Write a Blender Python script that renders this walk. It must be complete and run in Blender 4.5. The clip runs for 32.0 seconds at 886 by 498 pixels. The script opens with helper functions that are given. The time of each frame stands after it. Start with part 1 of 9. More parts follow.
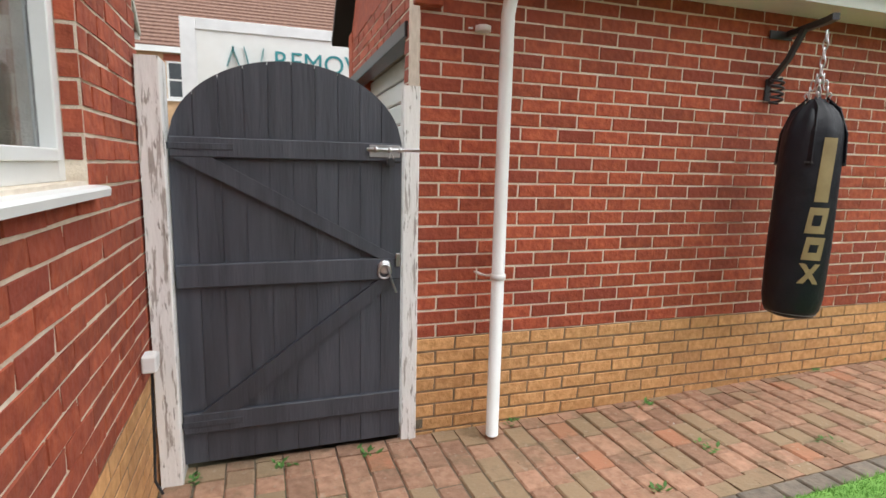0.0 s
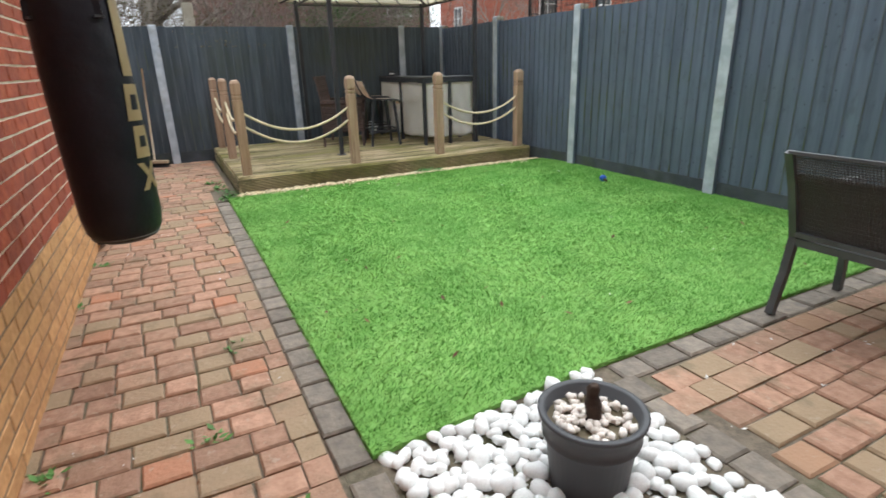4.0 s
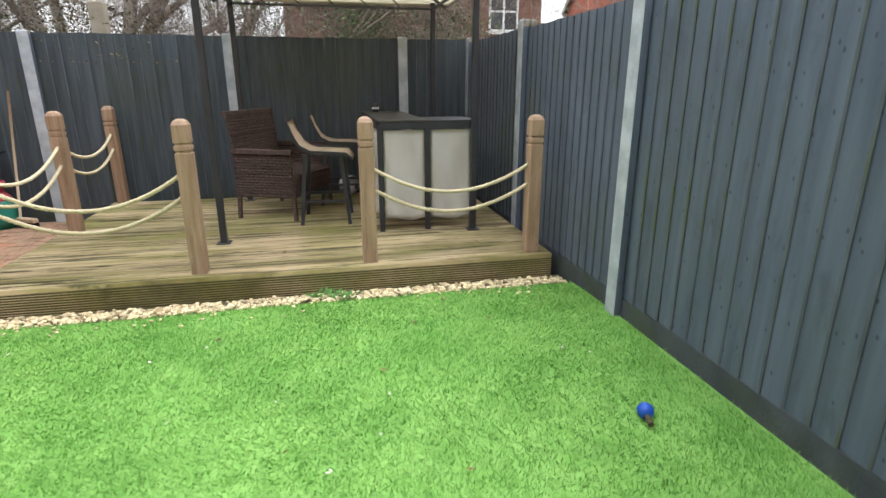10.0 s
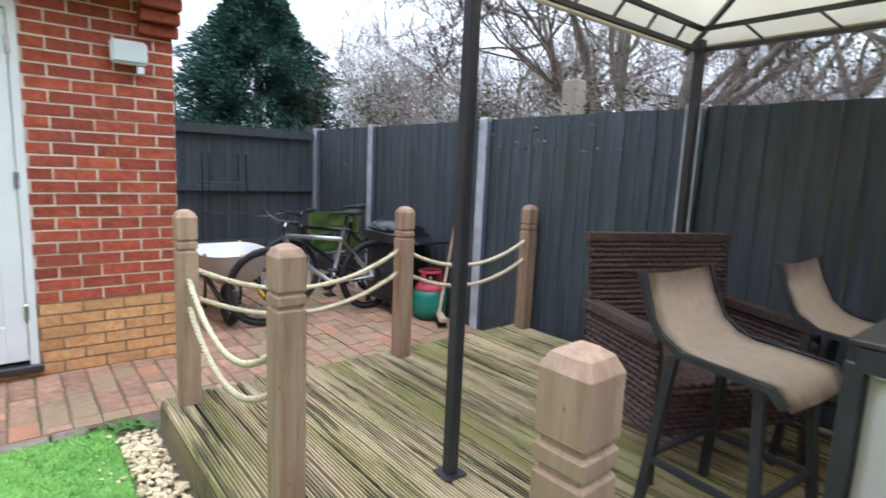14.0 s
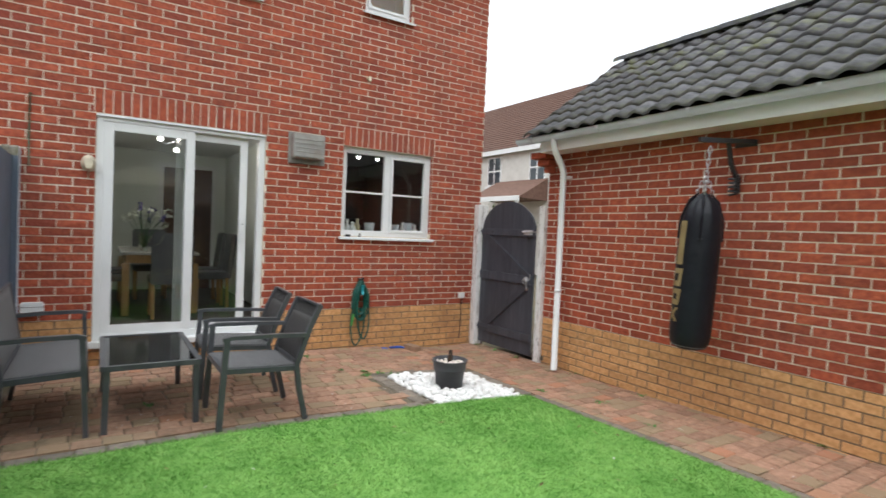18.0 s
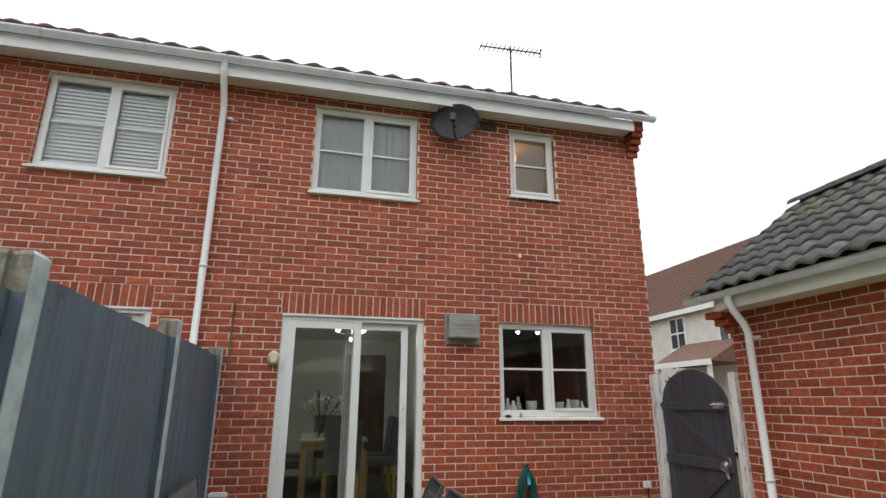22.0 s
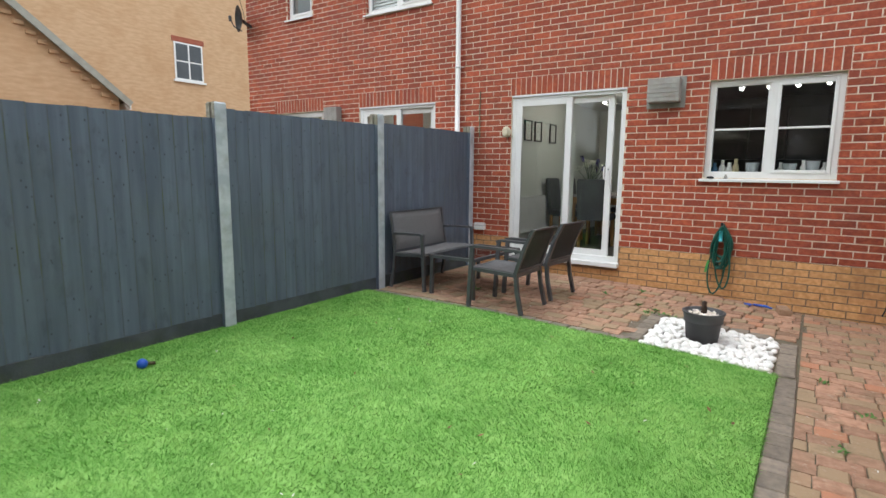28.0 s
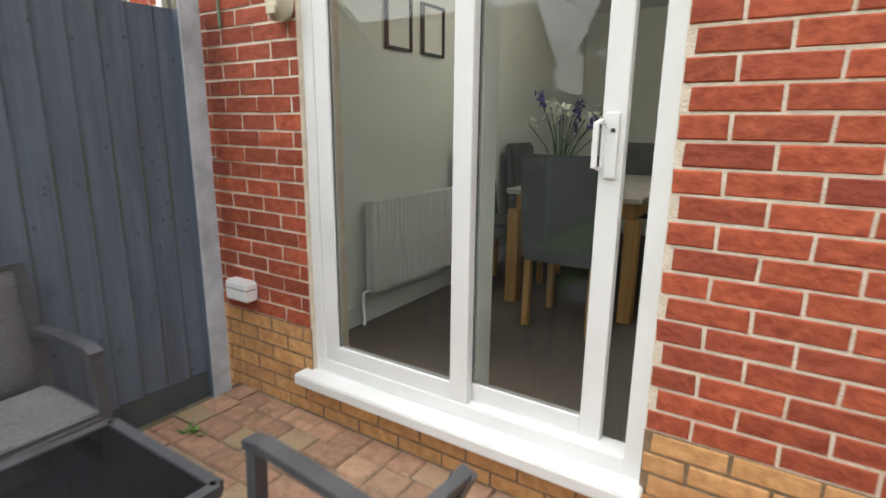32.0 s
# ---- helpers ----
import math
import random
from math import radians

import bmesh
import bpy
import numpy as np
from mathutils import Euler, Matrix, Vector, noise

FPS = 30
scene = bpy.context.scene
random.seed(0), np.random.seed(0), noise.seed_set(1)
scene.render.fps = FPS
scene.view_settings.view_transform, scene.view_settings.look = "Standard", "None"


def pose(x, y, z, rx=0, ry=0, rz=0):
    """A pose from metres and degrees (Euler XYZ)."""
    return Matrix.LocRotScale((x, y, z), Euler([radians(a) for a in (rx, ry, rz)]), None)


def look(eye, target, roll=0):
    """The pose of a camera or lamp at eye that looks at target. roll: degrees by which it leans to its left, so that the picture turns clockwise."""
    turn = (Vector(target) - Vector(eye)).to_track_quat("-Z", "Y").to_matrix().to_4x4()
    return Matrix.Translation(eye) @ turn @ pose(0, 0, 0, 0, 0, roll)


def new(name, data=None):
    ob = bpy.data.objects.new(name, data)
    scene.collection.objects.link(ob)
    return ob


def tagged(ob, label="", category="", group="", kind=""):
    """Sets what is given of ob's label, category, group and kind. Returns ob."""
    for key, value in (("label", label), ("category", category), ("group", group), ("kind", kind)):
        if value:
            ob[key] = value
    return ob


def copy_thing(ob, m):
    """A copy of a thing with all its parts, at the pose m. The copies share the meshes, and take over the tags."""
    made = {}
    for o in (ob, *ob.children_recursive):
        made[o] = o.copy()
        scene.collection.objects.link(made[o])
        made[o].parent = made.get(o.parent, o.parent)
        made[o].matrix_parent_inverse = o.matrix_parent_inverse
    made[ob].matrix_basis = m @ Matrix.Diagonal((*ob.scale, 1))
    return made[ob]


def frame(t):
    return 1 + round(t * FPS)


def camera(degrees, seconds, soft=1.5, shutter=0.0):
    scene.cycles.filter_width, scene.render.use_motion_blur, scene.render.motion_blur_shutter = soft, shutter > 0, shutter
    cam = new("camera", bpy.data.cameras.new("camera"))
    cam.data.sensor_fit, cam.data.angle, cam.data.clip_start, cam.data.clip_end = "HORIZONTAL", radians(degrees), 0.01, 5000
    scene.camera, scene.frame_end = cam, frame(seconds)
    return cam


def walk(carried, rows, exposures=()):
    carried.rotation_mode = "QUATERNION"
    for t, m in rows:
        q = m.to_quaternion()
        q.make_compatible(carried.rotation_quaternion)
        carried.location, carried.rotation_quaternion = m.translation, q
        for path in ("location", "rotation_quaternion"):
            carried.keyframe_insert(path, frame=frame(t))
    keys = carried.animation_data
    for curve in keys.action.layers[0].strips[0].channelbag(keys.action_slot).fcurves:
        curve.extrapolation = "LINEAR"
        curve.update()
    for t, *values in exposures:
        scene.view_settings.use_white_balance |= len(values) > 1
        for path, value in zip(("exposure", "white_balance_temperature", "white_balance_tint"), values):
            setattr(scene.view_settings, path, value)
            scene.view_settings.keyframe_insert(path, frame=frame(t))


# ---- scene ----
cam = camera(79.1, 32.0, shutter=0.3)
PATH = [
    (0, (0.218, 0.492, 1.36), (0.863, 2.36, 1.055), 1.3),
    (0.5, (0.128, 0.732, 1.44), (0.967, 2.504, 1.05), 1.6),
    (1, (0.33, 1.092, 1.44), (1.431, 2.711, 1.035), 1.5),
    (1.5, (0.418, 1.512, 1.40), (1.894, 2.785, 0.951), 1.3),
    (2, (0.48, 1.85, 1.33), (2.243, 2.667, 0.85), -0.5),
    (2.5, (0.54, 2.30, 1.29), (2.43, 2.57, 0.695), -0.2),
    (3, (0.571, 2.504, 1.243), (2.452, 2.275, 0.604), -0.6),
    (3.5, (0.614, 2.516, 1.227), (2.396, 1.9, 0.562), -1.5),
    (4, (0.531, 2.465, 1.227), (2.221, 1.62, 0.573), -1.7),
    (4.5, (0.529, 2.359, 1.205), (2.159, 1.344, 0.646), -1.8),
    (6.5, (0.743, 1.722, 1.34), (2.342, 0.556, 1.051), -1.3),
    (7, (0.924, 1.42, 1.367), (2.547, 0.3, 1.037), -0.7),
    (7.5, (1.139, 1.055, 1.355), (2.842, 0.084, 0.957), -0.4),
    (8, (1.484, 0.759, 1.344), (3.277, 0.004, 0.879), -0.1),
    (8.5, (1.891, 0.547, 1.354), (3.724, -0.054, 0.827), -0.0),
    (9, (2.293, 0.312, 1.348), (4.134, -0.221, 0.775), -0.1),
    (9.5, (2.68, 0.078, 1.32), (4.525, -0.414, 0.727), -0.3),
    (10, (2.972, -0.24, 1.319), (4.84, -0.649, 0.735), -0.0),
    (10.5, (3.275, -0.594, 1.316), (5.179, -0.802, 0.741), 0.3),
    (11, (3.671, -0.914, 1.295), (5.593, -0.857, 0.744), 0.4),
    (11.5, (4.096, -1.117, 1.292), (5.988, -0.755, 0.755), 1.1),
    (12, (4.548, -1.213, 1.301), (6.37, -0.564, 0.792), 1.5),
    (12.2, (4.739, -1.218, 1.301), (6.526, -0.473, 0.796), 1.6),
    (12.5, (4.995, -1.227, 1.311), (6.734, -0.357, 0.845), 2.3),
    (13, (5.427, -1.128, 1.301), (7.054, -0.043, 0.883), 2.3),
    (13.5, (5.745, -1.027, 1.346), (7.227, 0.261, 0.968), 2.6),
    (15.5, (5.89, -0.84, 1.398), (5.883, 1.159, 1.326), 2.6),
    (16, (5.80, -0.87, 1.388), (5.347, 1.077, 1.356), 2.6),
    (16.5, (5.73, -0.93, 1.378), (4.856, 0.869, 1.350), 2.9),
    (17, (5.656, -1.036, 1.381), (4.418, 0.535, 1.35), 3.1),
    (17.2, (5.629, -1.082, 1.381), (4.276, 0.39, 1.343), 3.0),
    (17.5, (5.598, -1.151, 1.382), (4.107, 0.18, 1.335), 2.8),
    (18, (5.575, -1.253, 1.382), (3.894, -0.17, 1.32), 2.5),
    (18.5, (5.571, -1.300, 1.390), (3.758, -0.456, 1.321), 2.2),
    (19, (5.553, -1.300, 1.410), (3.683, -0.595, 1.336), 1.75),
    (19.5, (5.553, -1.300, 1.425), (3.663, -0.649, 1.393), 1.4),
    (20, (5.560, -1.296, 1.445), (3.656, -0.684, 1.530), 1.0),
    (20.5, (5.543, -1.312, 1.455), (3.653, -0.715, 1.712), 1.0),
    (21, (5.533, -1.328, 1.450), (3.667, -0.741, 1.855), 0.9),
    (21.5, (5.536, -1.260, 1.442), (3.680, -0.715, 1.946), 0.7),
    (22, (5.554, -0.996, 1.438), (3.688, -0.537, 1.988), 0.3),
    (22.5, (5.531, -0.526, 1.44), (3.627, -0.199, 1.957), 0.1),
    (23, (5.497, 0.05, 1.444), (3.54, 0.194, 1.828), 0.2),
    (23.5, (5.547, 0.676, 1.424), (3.56, 0.584, 1.624), 0.3),
    (24, (5.556, 1.287, 1.407), (3.58, 0.978, 1.416), 0.4),
    (24.5, (5.631, 1.748, 1.396), (3.682, 1.321, 1.268), 0.8),
    (26.5, (6.338, 2.2, 1.352), (4.516, 1.419, 1.086), 1.7),
    (27, (6.495, 2.197, 1.353), (4.727, 1.302, 1.08), 1.4),
    (27.5, (6.512, 2.154, 1.37), (4.829, 1.112, 1.082), 1.0),
    (28, (6.29, 2.126, 1.361), (4.661, 1.004, 1.067), 0.5),
    (28.5, (5.858, 2.082, 1.346), (4.245, 0.942, 1.037), 0.1),
    (29, (5.278, 2.017, 1.331), (3.67, 0.874, 0.999), -0.2),
    (29.5, (4.641, 1.943, 1.331), (3.027, 0.818, 0.972), -0.0),
    (30, (3.982, 1.78, 1.324), (2.369, 0.663, 0.94), 0.4),
    (30.5, (3.288, 1.516, 1.324), (1.684, 0.4, 0.898), 0.4),
    (31, (2.583, 1.175, 1.338), (0.992, 0.051, 0.884), 0.2),
    (31.5, (1.955, 0.833, 1.375), (0.355, -0.272, 0.906), 0.2),
    (32, (1.398, 0.507, 1.392), (-0.236, -0.552, 0.934), 0.6),
]
walk(cam, [(t, look(eye, target, roll)) for t, eye, target, roll in PATH],
     exposures=[(0.0, 0.70, 6600, 10), (1.0, 0.85, 6600, 10), (2.0, 0.66, 6700, 8), (4.0, 0.68, 6250, 9), (7.0, 0.78, 6500, 10), (10.0, 0.88, 6500, 10), (12.0, 1.0, 6200, 10), (13.0, 1.15, 5400, 12), (15.0, 0.5, 6100, 10), (16.0, 0.52, 6150, 10), (17.0, 0.40, 6250, 10), (20.0, 0.34, 6600, 10), (22.0, 0.04, 6600, 10), (23.0, 0.05, 6800, 10), (24.0, 0.4, 6500, 10), (27.0, 0.52, 6450, 10), (28.0, 0.48, 6450, 10), (30.0, 0.42, 6500, 10), (31.0, 0.75, 6650, 10), (32.0, 0.77, 6800, 10)])

# ---------- light ----------
world = bpy.data.worlds.new("overcast_sky")
scene.world = world
world.use_nodes = True
wn, wl = world.node_tree.nodes, world.node_tree.links
sky = wn.new("ShaderNodeTexSky")
sky.sky_type, sky.sun_disc = "NISHITA", False
sky.sun_elevation, sky.sun_rotation = radians(38), radians(120)
sky.air_density, sky.dust_density, sky.ozone_density = 1.0, 4.0, 1.0
grey = wn.new("ShaderNodeHueSaturation")
grey.inputs["Saturation"].default_value = 0.10
cloud = wn.new("ShaderNodeMix")
cloud.data_type = "RGBA"
cloud.inputs["Factor"].default_value = 0.80
geo, sep, ramp, tone = wn.new("ShaderNodeTexCoord"), wn.new("ShaderNodeSeparateXYZ"), wn.new("ShaderNodeMapRange"), wn.new("ShaderNodeVectorMath")
ramp.inputs[1].default_value, ramp.inputs[2].default_value = 0.15, 1.0      # an overcast sky is about twice as bright overhead
ramp.inputs[3].default_value, ramp.inputs[4].default_value = 1.25, 2.3
tone.operation = "SCALE"
tone.inputs[0].default_value = (8.0, 8.5, 8.9)
wl.new(geo.outputs["Generated"], sep.inputs[0])
wl.new(sep.outputs["Z"], ramp.inputs[0])
wl.new(ramp.outputs[0], tone.inputs["Scale"])
wl.new(tone.outputs[0], cloud.inputs[7])
wl.new(sky.outputs[0], grey.inputs["Color"])
wl.new(grey.outputs[0], cloud.inputs[6])
wl.new(cloud.outputs[2], wn["Background"].inputs["Color"])
wn["Background"].inputs["Strength"].default_value = 0.105
sun = new("sun", bpy.data.lights.new("sun", "SUN"))
sun.data.energy, sun.data.angle, sun.data.color = 0.8, radians(50), (1.0, 0.97, 0.93)
sun.matrix_world = look((3, -3, 9), (2, 0, 0))

# ---------- materials ----------


def material(name, c1, c2, rough=0.7, scale=8.0, detail=6.0, metal=0.0, bump=0.15, bscale=60.0, spread=0.0, blotch=None, bl_scale=1.5,
             bl_amount=0.5, stretch=(1, 1, 1), spec=0.5, contrast=(0.35, 0.65), bdist=0.01):
    """Two tones mixed by grain, a third in stains, brightness spread piece by piece, fine relief."""
    m = bpy.data.materials.new(name)
    m.use_nodes = True
    n, l = m.node_tree.nodes, m.node_tree.links
    b = n["Principled BSDF"]
    b.inputs["Roughness"].default_value, b.inputs["Metallic"].default_value = rough, metal
    b.inputs["Specular IOR Level"].default_value = spec
    co, mp = n.new("ShaderNodeTexCoord"), n.new("ShaderNodeMapping")
    mp.inputs["Scale"].default_value = stretch
    l.new(co.outputs["Object"], mp.inputs["Vector"])
    info, isl, add = n.new("ShaderNodeObjectInfo"), n.new("ShaderNodeNewGeometry"), n.new("ShaderNodeMath")
    l.new(info.outputs["Random"], add.inputs[0])
    l.new(isl.outputs["Random Per Island"], add.inputs[1])
    fr = n.new("ShaderNodeMath")
    fr.operation = "FRACT"
    l.new(add.outputs[0], fr.inputs[0])
    big = n.new("ShaderNodeVectorMath")
    big.operation = "ADD"
    cmb = n.new("ShaderNodeCombineXYZ")
    mul = n.new("ShaderNodeMath")
    mul.operation = "MULTIPLY"
    mul.inputs[1].default_value = 37.0
    l.new(fr.outputs[0], mul.inputs[0])
    l.new(mul.outputs[0], cmb.inputs[0])
    l.new(mp.outputs[0], big.inputs[0])
    l.new(cmb.outputs[0], big.inputs[1])
    n1 = n.new("ShaderNodeTexNoise")
    n1.inputs["Scale"].default_value, n1.inputs["Detail"].default_value = scale, detail
    l.new(big.outputs[0], n1.inputs["Vector"])
    r1 = n.new("ShaderNodeMapRange")
    r1.inputs[1].default_value, r1.inputs[2].default_value = contrast
    l.new(n1.outputs["Fac"], r1.inputs[0])
    mix = n.new("ShaderNodeMix")
    mix.data_type = "RGBA"
    mix.inputs[6].default_value, mix.inputs[7].default_value = (*c1, 1), (*c2, 1)
    l.new(r1.outputs[0], mix.inputs[0])
    out = mix.outputs[2]
    if blotch:
        n2 = n.new("ShaderNodeTexNoise")
        n2.inputs["Scale"].default_value, n2.inputs["Detail"].default_value = bl_scale, 8.0
        n2.inputs["Roughness"].default_value = 0.65
        l.new(co.outputs["Object"], n2.inputs["Vector"])
        r2 = n.new("ShaderNodeMapRange")
        r2.inputs[1].default_value, r2.inputs[2].default_value = 0.48, 0.68
        r2.inputs[4].default_value = bl_amount
        l.new(n2.outputs["Fac"], r2.inputs[0])
        mx = n.new("ShaderNodeMix")
        mx.data_type = "RGBA"
        mx.inputs[7].default_value = (*blotch, 1)
        l.new(r2.outputs[0], mx.inputs[0])
        l.new(out, mx.inputs[6])
        out = mx.outputs[2]
    if spread:
        hs = n.new("ShaderNodeHueSaturation")
        v = n.new("ShaderNodeMapRange")
        v.inputs[3].default_value, v.inputs[4].default_value = 1 - spread, 1 + spread
        l.new(fr.outputs[0], v.inputs[0])
        l.new(v.outputs[0], hs.inputs["Value"])
        l.new(out, hs.inputs["Color"])
        out = hs.outputs[0]
    l.new(out, b.inputs["Base Color"])
    if bump:
        nb = n.new("ShaderNodeTexNoise")
        nb.inputs["Scale"].default_value, nb.inputs["Detail"].default_value = bscale, 5.0
        l.new(big.outputs[0], nb.inputs["Vector"])
        bp = n.new("ShaderNodeBump")
        bp.inputs["Strength"].default_value, bp.inputs["Distance"].default_value = bump, bdist
        l.new(nb.outputs["Fac"], bp.inputs["Height"])
        l.new(bp.outputs[0], b.inputs["Normal"])
    return m


def three_tone(m, c3, lo=0.7, hi=0.72):
    """Gives some pieces a third colour, picked piece by piece."""
    n, l = m.node_tree.nodes, m.node_tree.links
    b = n["Principled BSDF"]
    src = b.inputs["Base Color"].links[0].from_socket
    fr = next(k for k in n if k.type == "MATH" and k.operation == "FRACT")
    w = n.new("ShaderNodeTexWhiteNoise")
    w.noise_dimensions = "1D"
    l.new(fr.outputs[0], w.inputs["W"])
    r = n.new("ShaderNodeMapRange")
    r.inputs[1].default_value, r.inputs[2].default_value = lo, hi
    l.new(w.outputs["Value"], r.inputs[0])
    mx = n.new("ShaderNodeMix")
    mx.data_type = "RGBA"
    mx.inputs[7].default_value = (*c3, 1)
    l.new(r.outputs[0], mx.inputs[0])
    l.new(src, mx.inputs[6])
    l.new(mx.outputs[2], b.inputs["Base Color"])
    return m


RED = three_tone(material("red_brick", (0.29, 0.055, 0.027), (0.425, 0.097, 0.044), 0.85, 22, bump=1.0, bscale=30, spread=0.22, blotch=(0.20, 0.055, 0.04), bl_scale=2.2, bl_amount=0.5), (0.27, 0.052, 0.030), 0.78, 1.0)
YELLOW = material("buff_brick", (0.52, 0.27, 0.105), (0.68, 0.38, 0.17), 0.85, 25, bump=0.5, bscale=50, spread=0.12, blotch=(0.34, 0.15, 0.07), bl_scale=2.5, bl_amount=0.5)
MORTAR = material("mortar", (0.66, 0.57, 0.46), (0.80, 0.71, 0.59), 0.95, 20, bump=0.5, bscale=120, blotch=(0.45, 0.36, 0.27), bl_amount=0.25)
DARKMORTAR = material("brown_mortar", (0.19, 0.125, 0.075), (0.28, 0.19, 0.12), 0.95, 20, bump=0.5, bscale=120, blotch=(0.12, 0.09, 0.05), bl_amount=0.5)
WHITE = material("white_upvc", (0.80, 0.81, 0.81), (0.74, 0.75, 0.74), 0.3, 3, bump=0.02, bscale=80)
WHITEPAINT = material("flaking_white_paint", (0.80, 0.79, 0.78), (0.86, 0.85, 0.84), 0.6, 10, bump=0.5, bscale=40, stretch=(1, 1, 0.25))
GUTTER = material("grey_white_gutter", (0.77, 0.78, 0.80), (0.68, 0.69, 0.71), 0.4, 4, bump=0.03)
GATE = material("charcoal_painted_boards", (0.042, 0.047, 0.061), (0.063, 0.069, 0.088), 0.55, 6, bump=0.3, bscale=25, spread=0.15, stretch=(3, 3, 0.3))
FENCE = material("slate_painted_fence", (0.082, 0.105, 0.148), (0.114, 0.142, 0.193), 0.7, 5, bump=0.4, bscale=18, spread=0.07, blotch=(0.080, 0.098, 0.095), bl_scale=1.2, bl_amount=0.35, stretch=(4, 4, 0.25))
LIP = material("greened_board_edge", (0.075, 0.090, 0.110), (0.11, 0.128, 0.155), 0.85, 6, bump=0.4, bscale=40, blotch=(0.085, 0.105, 0.016), bl_scale=3.0, bl_amount=0.2)
# darker, greener paint, deepened again to carry the shade under the canopy
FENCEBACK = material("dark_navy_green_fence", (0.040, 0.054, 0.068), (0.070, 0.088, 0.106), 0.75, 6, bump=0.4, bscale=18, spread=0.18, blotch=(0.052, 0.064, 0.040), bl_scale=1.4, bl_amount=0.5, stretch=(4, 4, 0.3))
POST = material("pale_concrete_post", (0.36, 0.40, 0.45), (0.52, 0.56, 0.61), 0.85, 9, bump=0.3, bscale=80, blotch=(0.26, 0.27, 0.24), bl_scale=4, bl_amount=0.6)
OLDCONCRETE = material("bare_mossy_concrete", (0.20, 0.18, 0.145), (0.36, 0.34, 0.29), 0.95, 18, bump=0.7, bscale=60, blotch=(0.13, 0.12, 0.05), bl_scale=9, bl_amount=0.7)
GRAVELBOARD = material("painted_gravel_board", (0.045, 0.052, 0.062), (0.075, 0.085, 0.098), 0.85, 6, bump=0.3, bscale=60, blotch=(0.06, 0.08, 0.03), bl_scale=3, bl_amount=0.6)
PAVER = three_tone(three_tone(material("clay_block", (0.31, 0.172, 0.112), (0.43, 0.255, 0.172), 0.9, 22, bump=0.5, bscale=60, spread=0.22, blotch=(0.22, 0.17, 0.11), bl_scale=3, bl_amount=0.5), (0.33, 0.235, 0.145), 0.62, 0.75), (0.44, 0.205, 0.12), 0.92, 0.96)
EDGER = material("grey_edging_block", (0.17, 0.145, 0.12), (0.25, 0.21, 0.165), 0.9, 22, bump=0.5, bscale=60, spread=0.2, blotch=(0.14, 0.13, 0.07), bl_scale=4)
SAND = material("sandy_joint", (0.12, 0.098, 0.07), (0.19, 0.152, 0.11), 0.95, 40, bump=0.5, bscale=200, blotch=(0.07, 0.09, 0.03), bl_scale=2.0, bl_amount=0.6)
EARTH = material("bare_earth", (0.10, 0.08, 0.05), (0.16, 0.13, 0.08), 0.95, 2, bump=0.5, bscale=10, blotch=(0.08, 0.11, 0.04), bl_scale=0.6)
TURF = material("turf_base", (0.20, 0.42, 0.085), (0.27, 0.50, 0.13), 0.9, 14, bump=0.4, bscale=150, blotch=(0.13, 0.33, 0.055), bl_scale=1.6)
BLADE = material("turf_blade", (0.178, 0.385, 0.078), (0.298, 0.53, 0.142), 0.6, 9.0, bump=0, spread=0.12, blotch=(0.12, 0.33, 0.05), bl_scale=4.0, bl_amount=0.5, spec=0.2)
DECK = material("weathered_deck_board", (0.44, 0.33, 0.19), (0.66, 0.53, 0.33), 0.7, 7, bump=0.35, bscale=30, spread=0.16, blotch=(0.26, 0.25, 0.06), bl_scale=1.3, bl_amount=0.6, stretch=(1, 0.12, 1))
TIMBER = material("planed_brown_timber", (0.32, 0.20, 0.125), (0.45, 0.305, 0.21), 0.7, 6, bump=0.3, bscale=30, spread=0.1, blotch=(0.24, 0.17, 0.11), bl_scale=3, stretch=(5, 5, 0.4))
ROPE = material("cream_rope", (0.62, 0.52, 0.34), (0.76, 0.67, 0.47), 0.9, 60, bump=0.5, bscale=200)
METAL = material("dark_powder_coat", (0.030, 0.031, 0.036), (0.042, 0.043, 0.048), 0.4, 8, bump=0.05, bscale=150)
CHROME = material("worn_zinc", (0.55, 0.56, 0.58), (0.7, 0.7, 0.72), 0.3, 20, metal=1.0, bump=0.05)
TILE = material("dark_concrete_pantile", (0.080, 0.080, 0.085), (0.14, 0.14, 0.147), 0.85, 12, bump=0.4, bscale=60, spread=0.2, blotch=(0.20, 0.22, 0.06), bl_scale=5.5, bl_amount=0.5)


def add_marks(m, scale, size, colour):
    """Small round dark marks with soft edges, such as knots."""
    n, l = m.node_tree.nodes, m.node_tree.links
    b = n["Principled BSDF"]
    src = b.inputs["Base Color"].links[0].from_socket
    co, mp, vo, r, mx = n.new("ShaderNodeNewGeometry"), n.new("ShaderNodeMapping"), n.new("ShaderNodeTexVoronoi"), n.new("ShaderNodeMapRange"), n.new("ShaderNodeMix")
    mp.inputs["Scale"].default_value = scale
    r.inputs[1].default_value, r.inputs[2].default_value, r.inputs[3].default_value, r.inputs[4].default_value = size * 0.6, size, 0.85, 0.0
    mx.data_type = "RGBA"
    mx.inputs[7].default_value = (*colour, 1)
    l.new(co.outputs["Position"], mp.inputs[0])
    l.new(mp.outputs[0], vo.inputs["Vector"])
    l.new(vo.outputs["Distance"], r.inputs[0])
    l.new(r.outputs[0], mx.inputs[0])
    l.new(src, mx.inputs[6])
    l.new(mx.outputs[2], b.inputs["Base Color"])


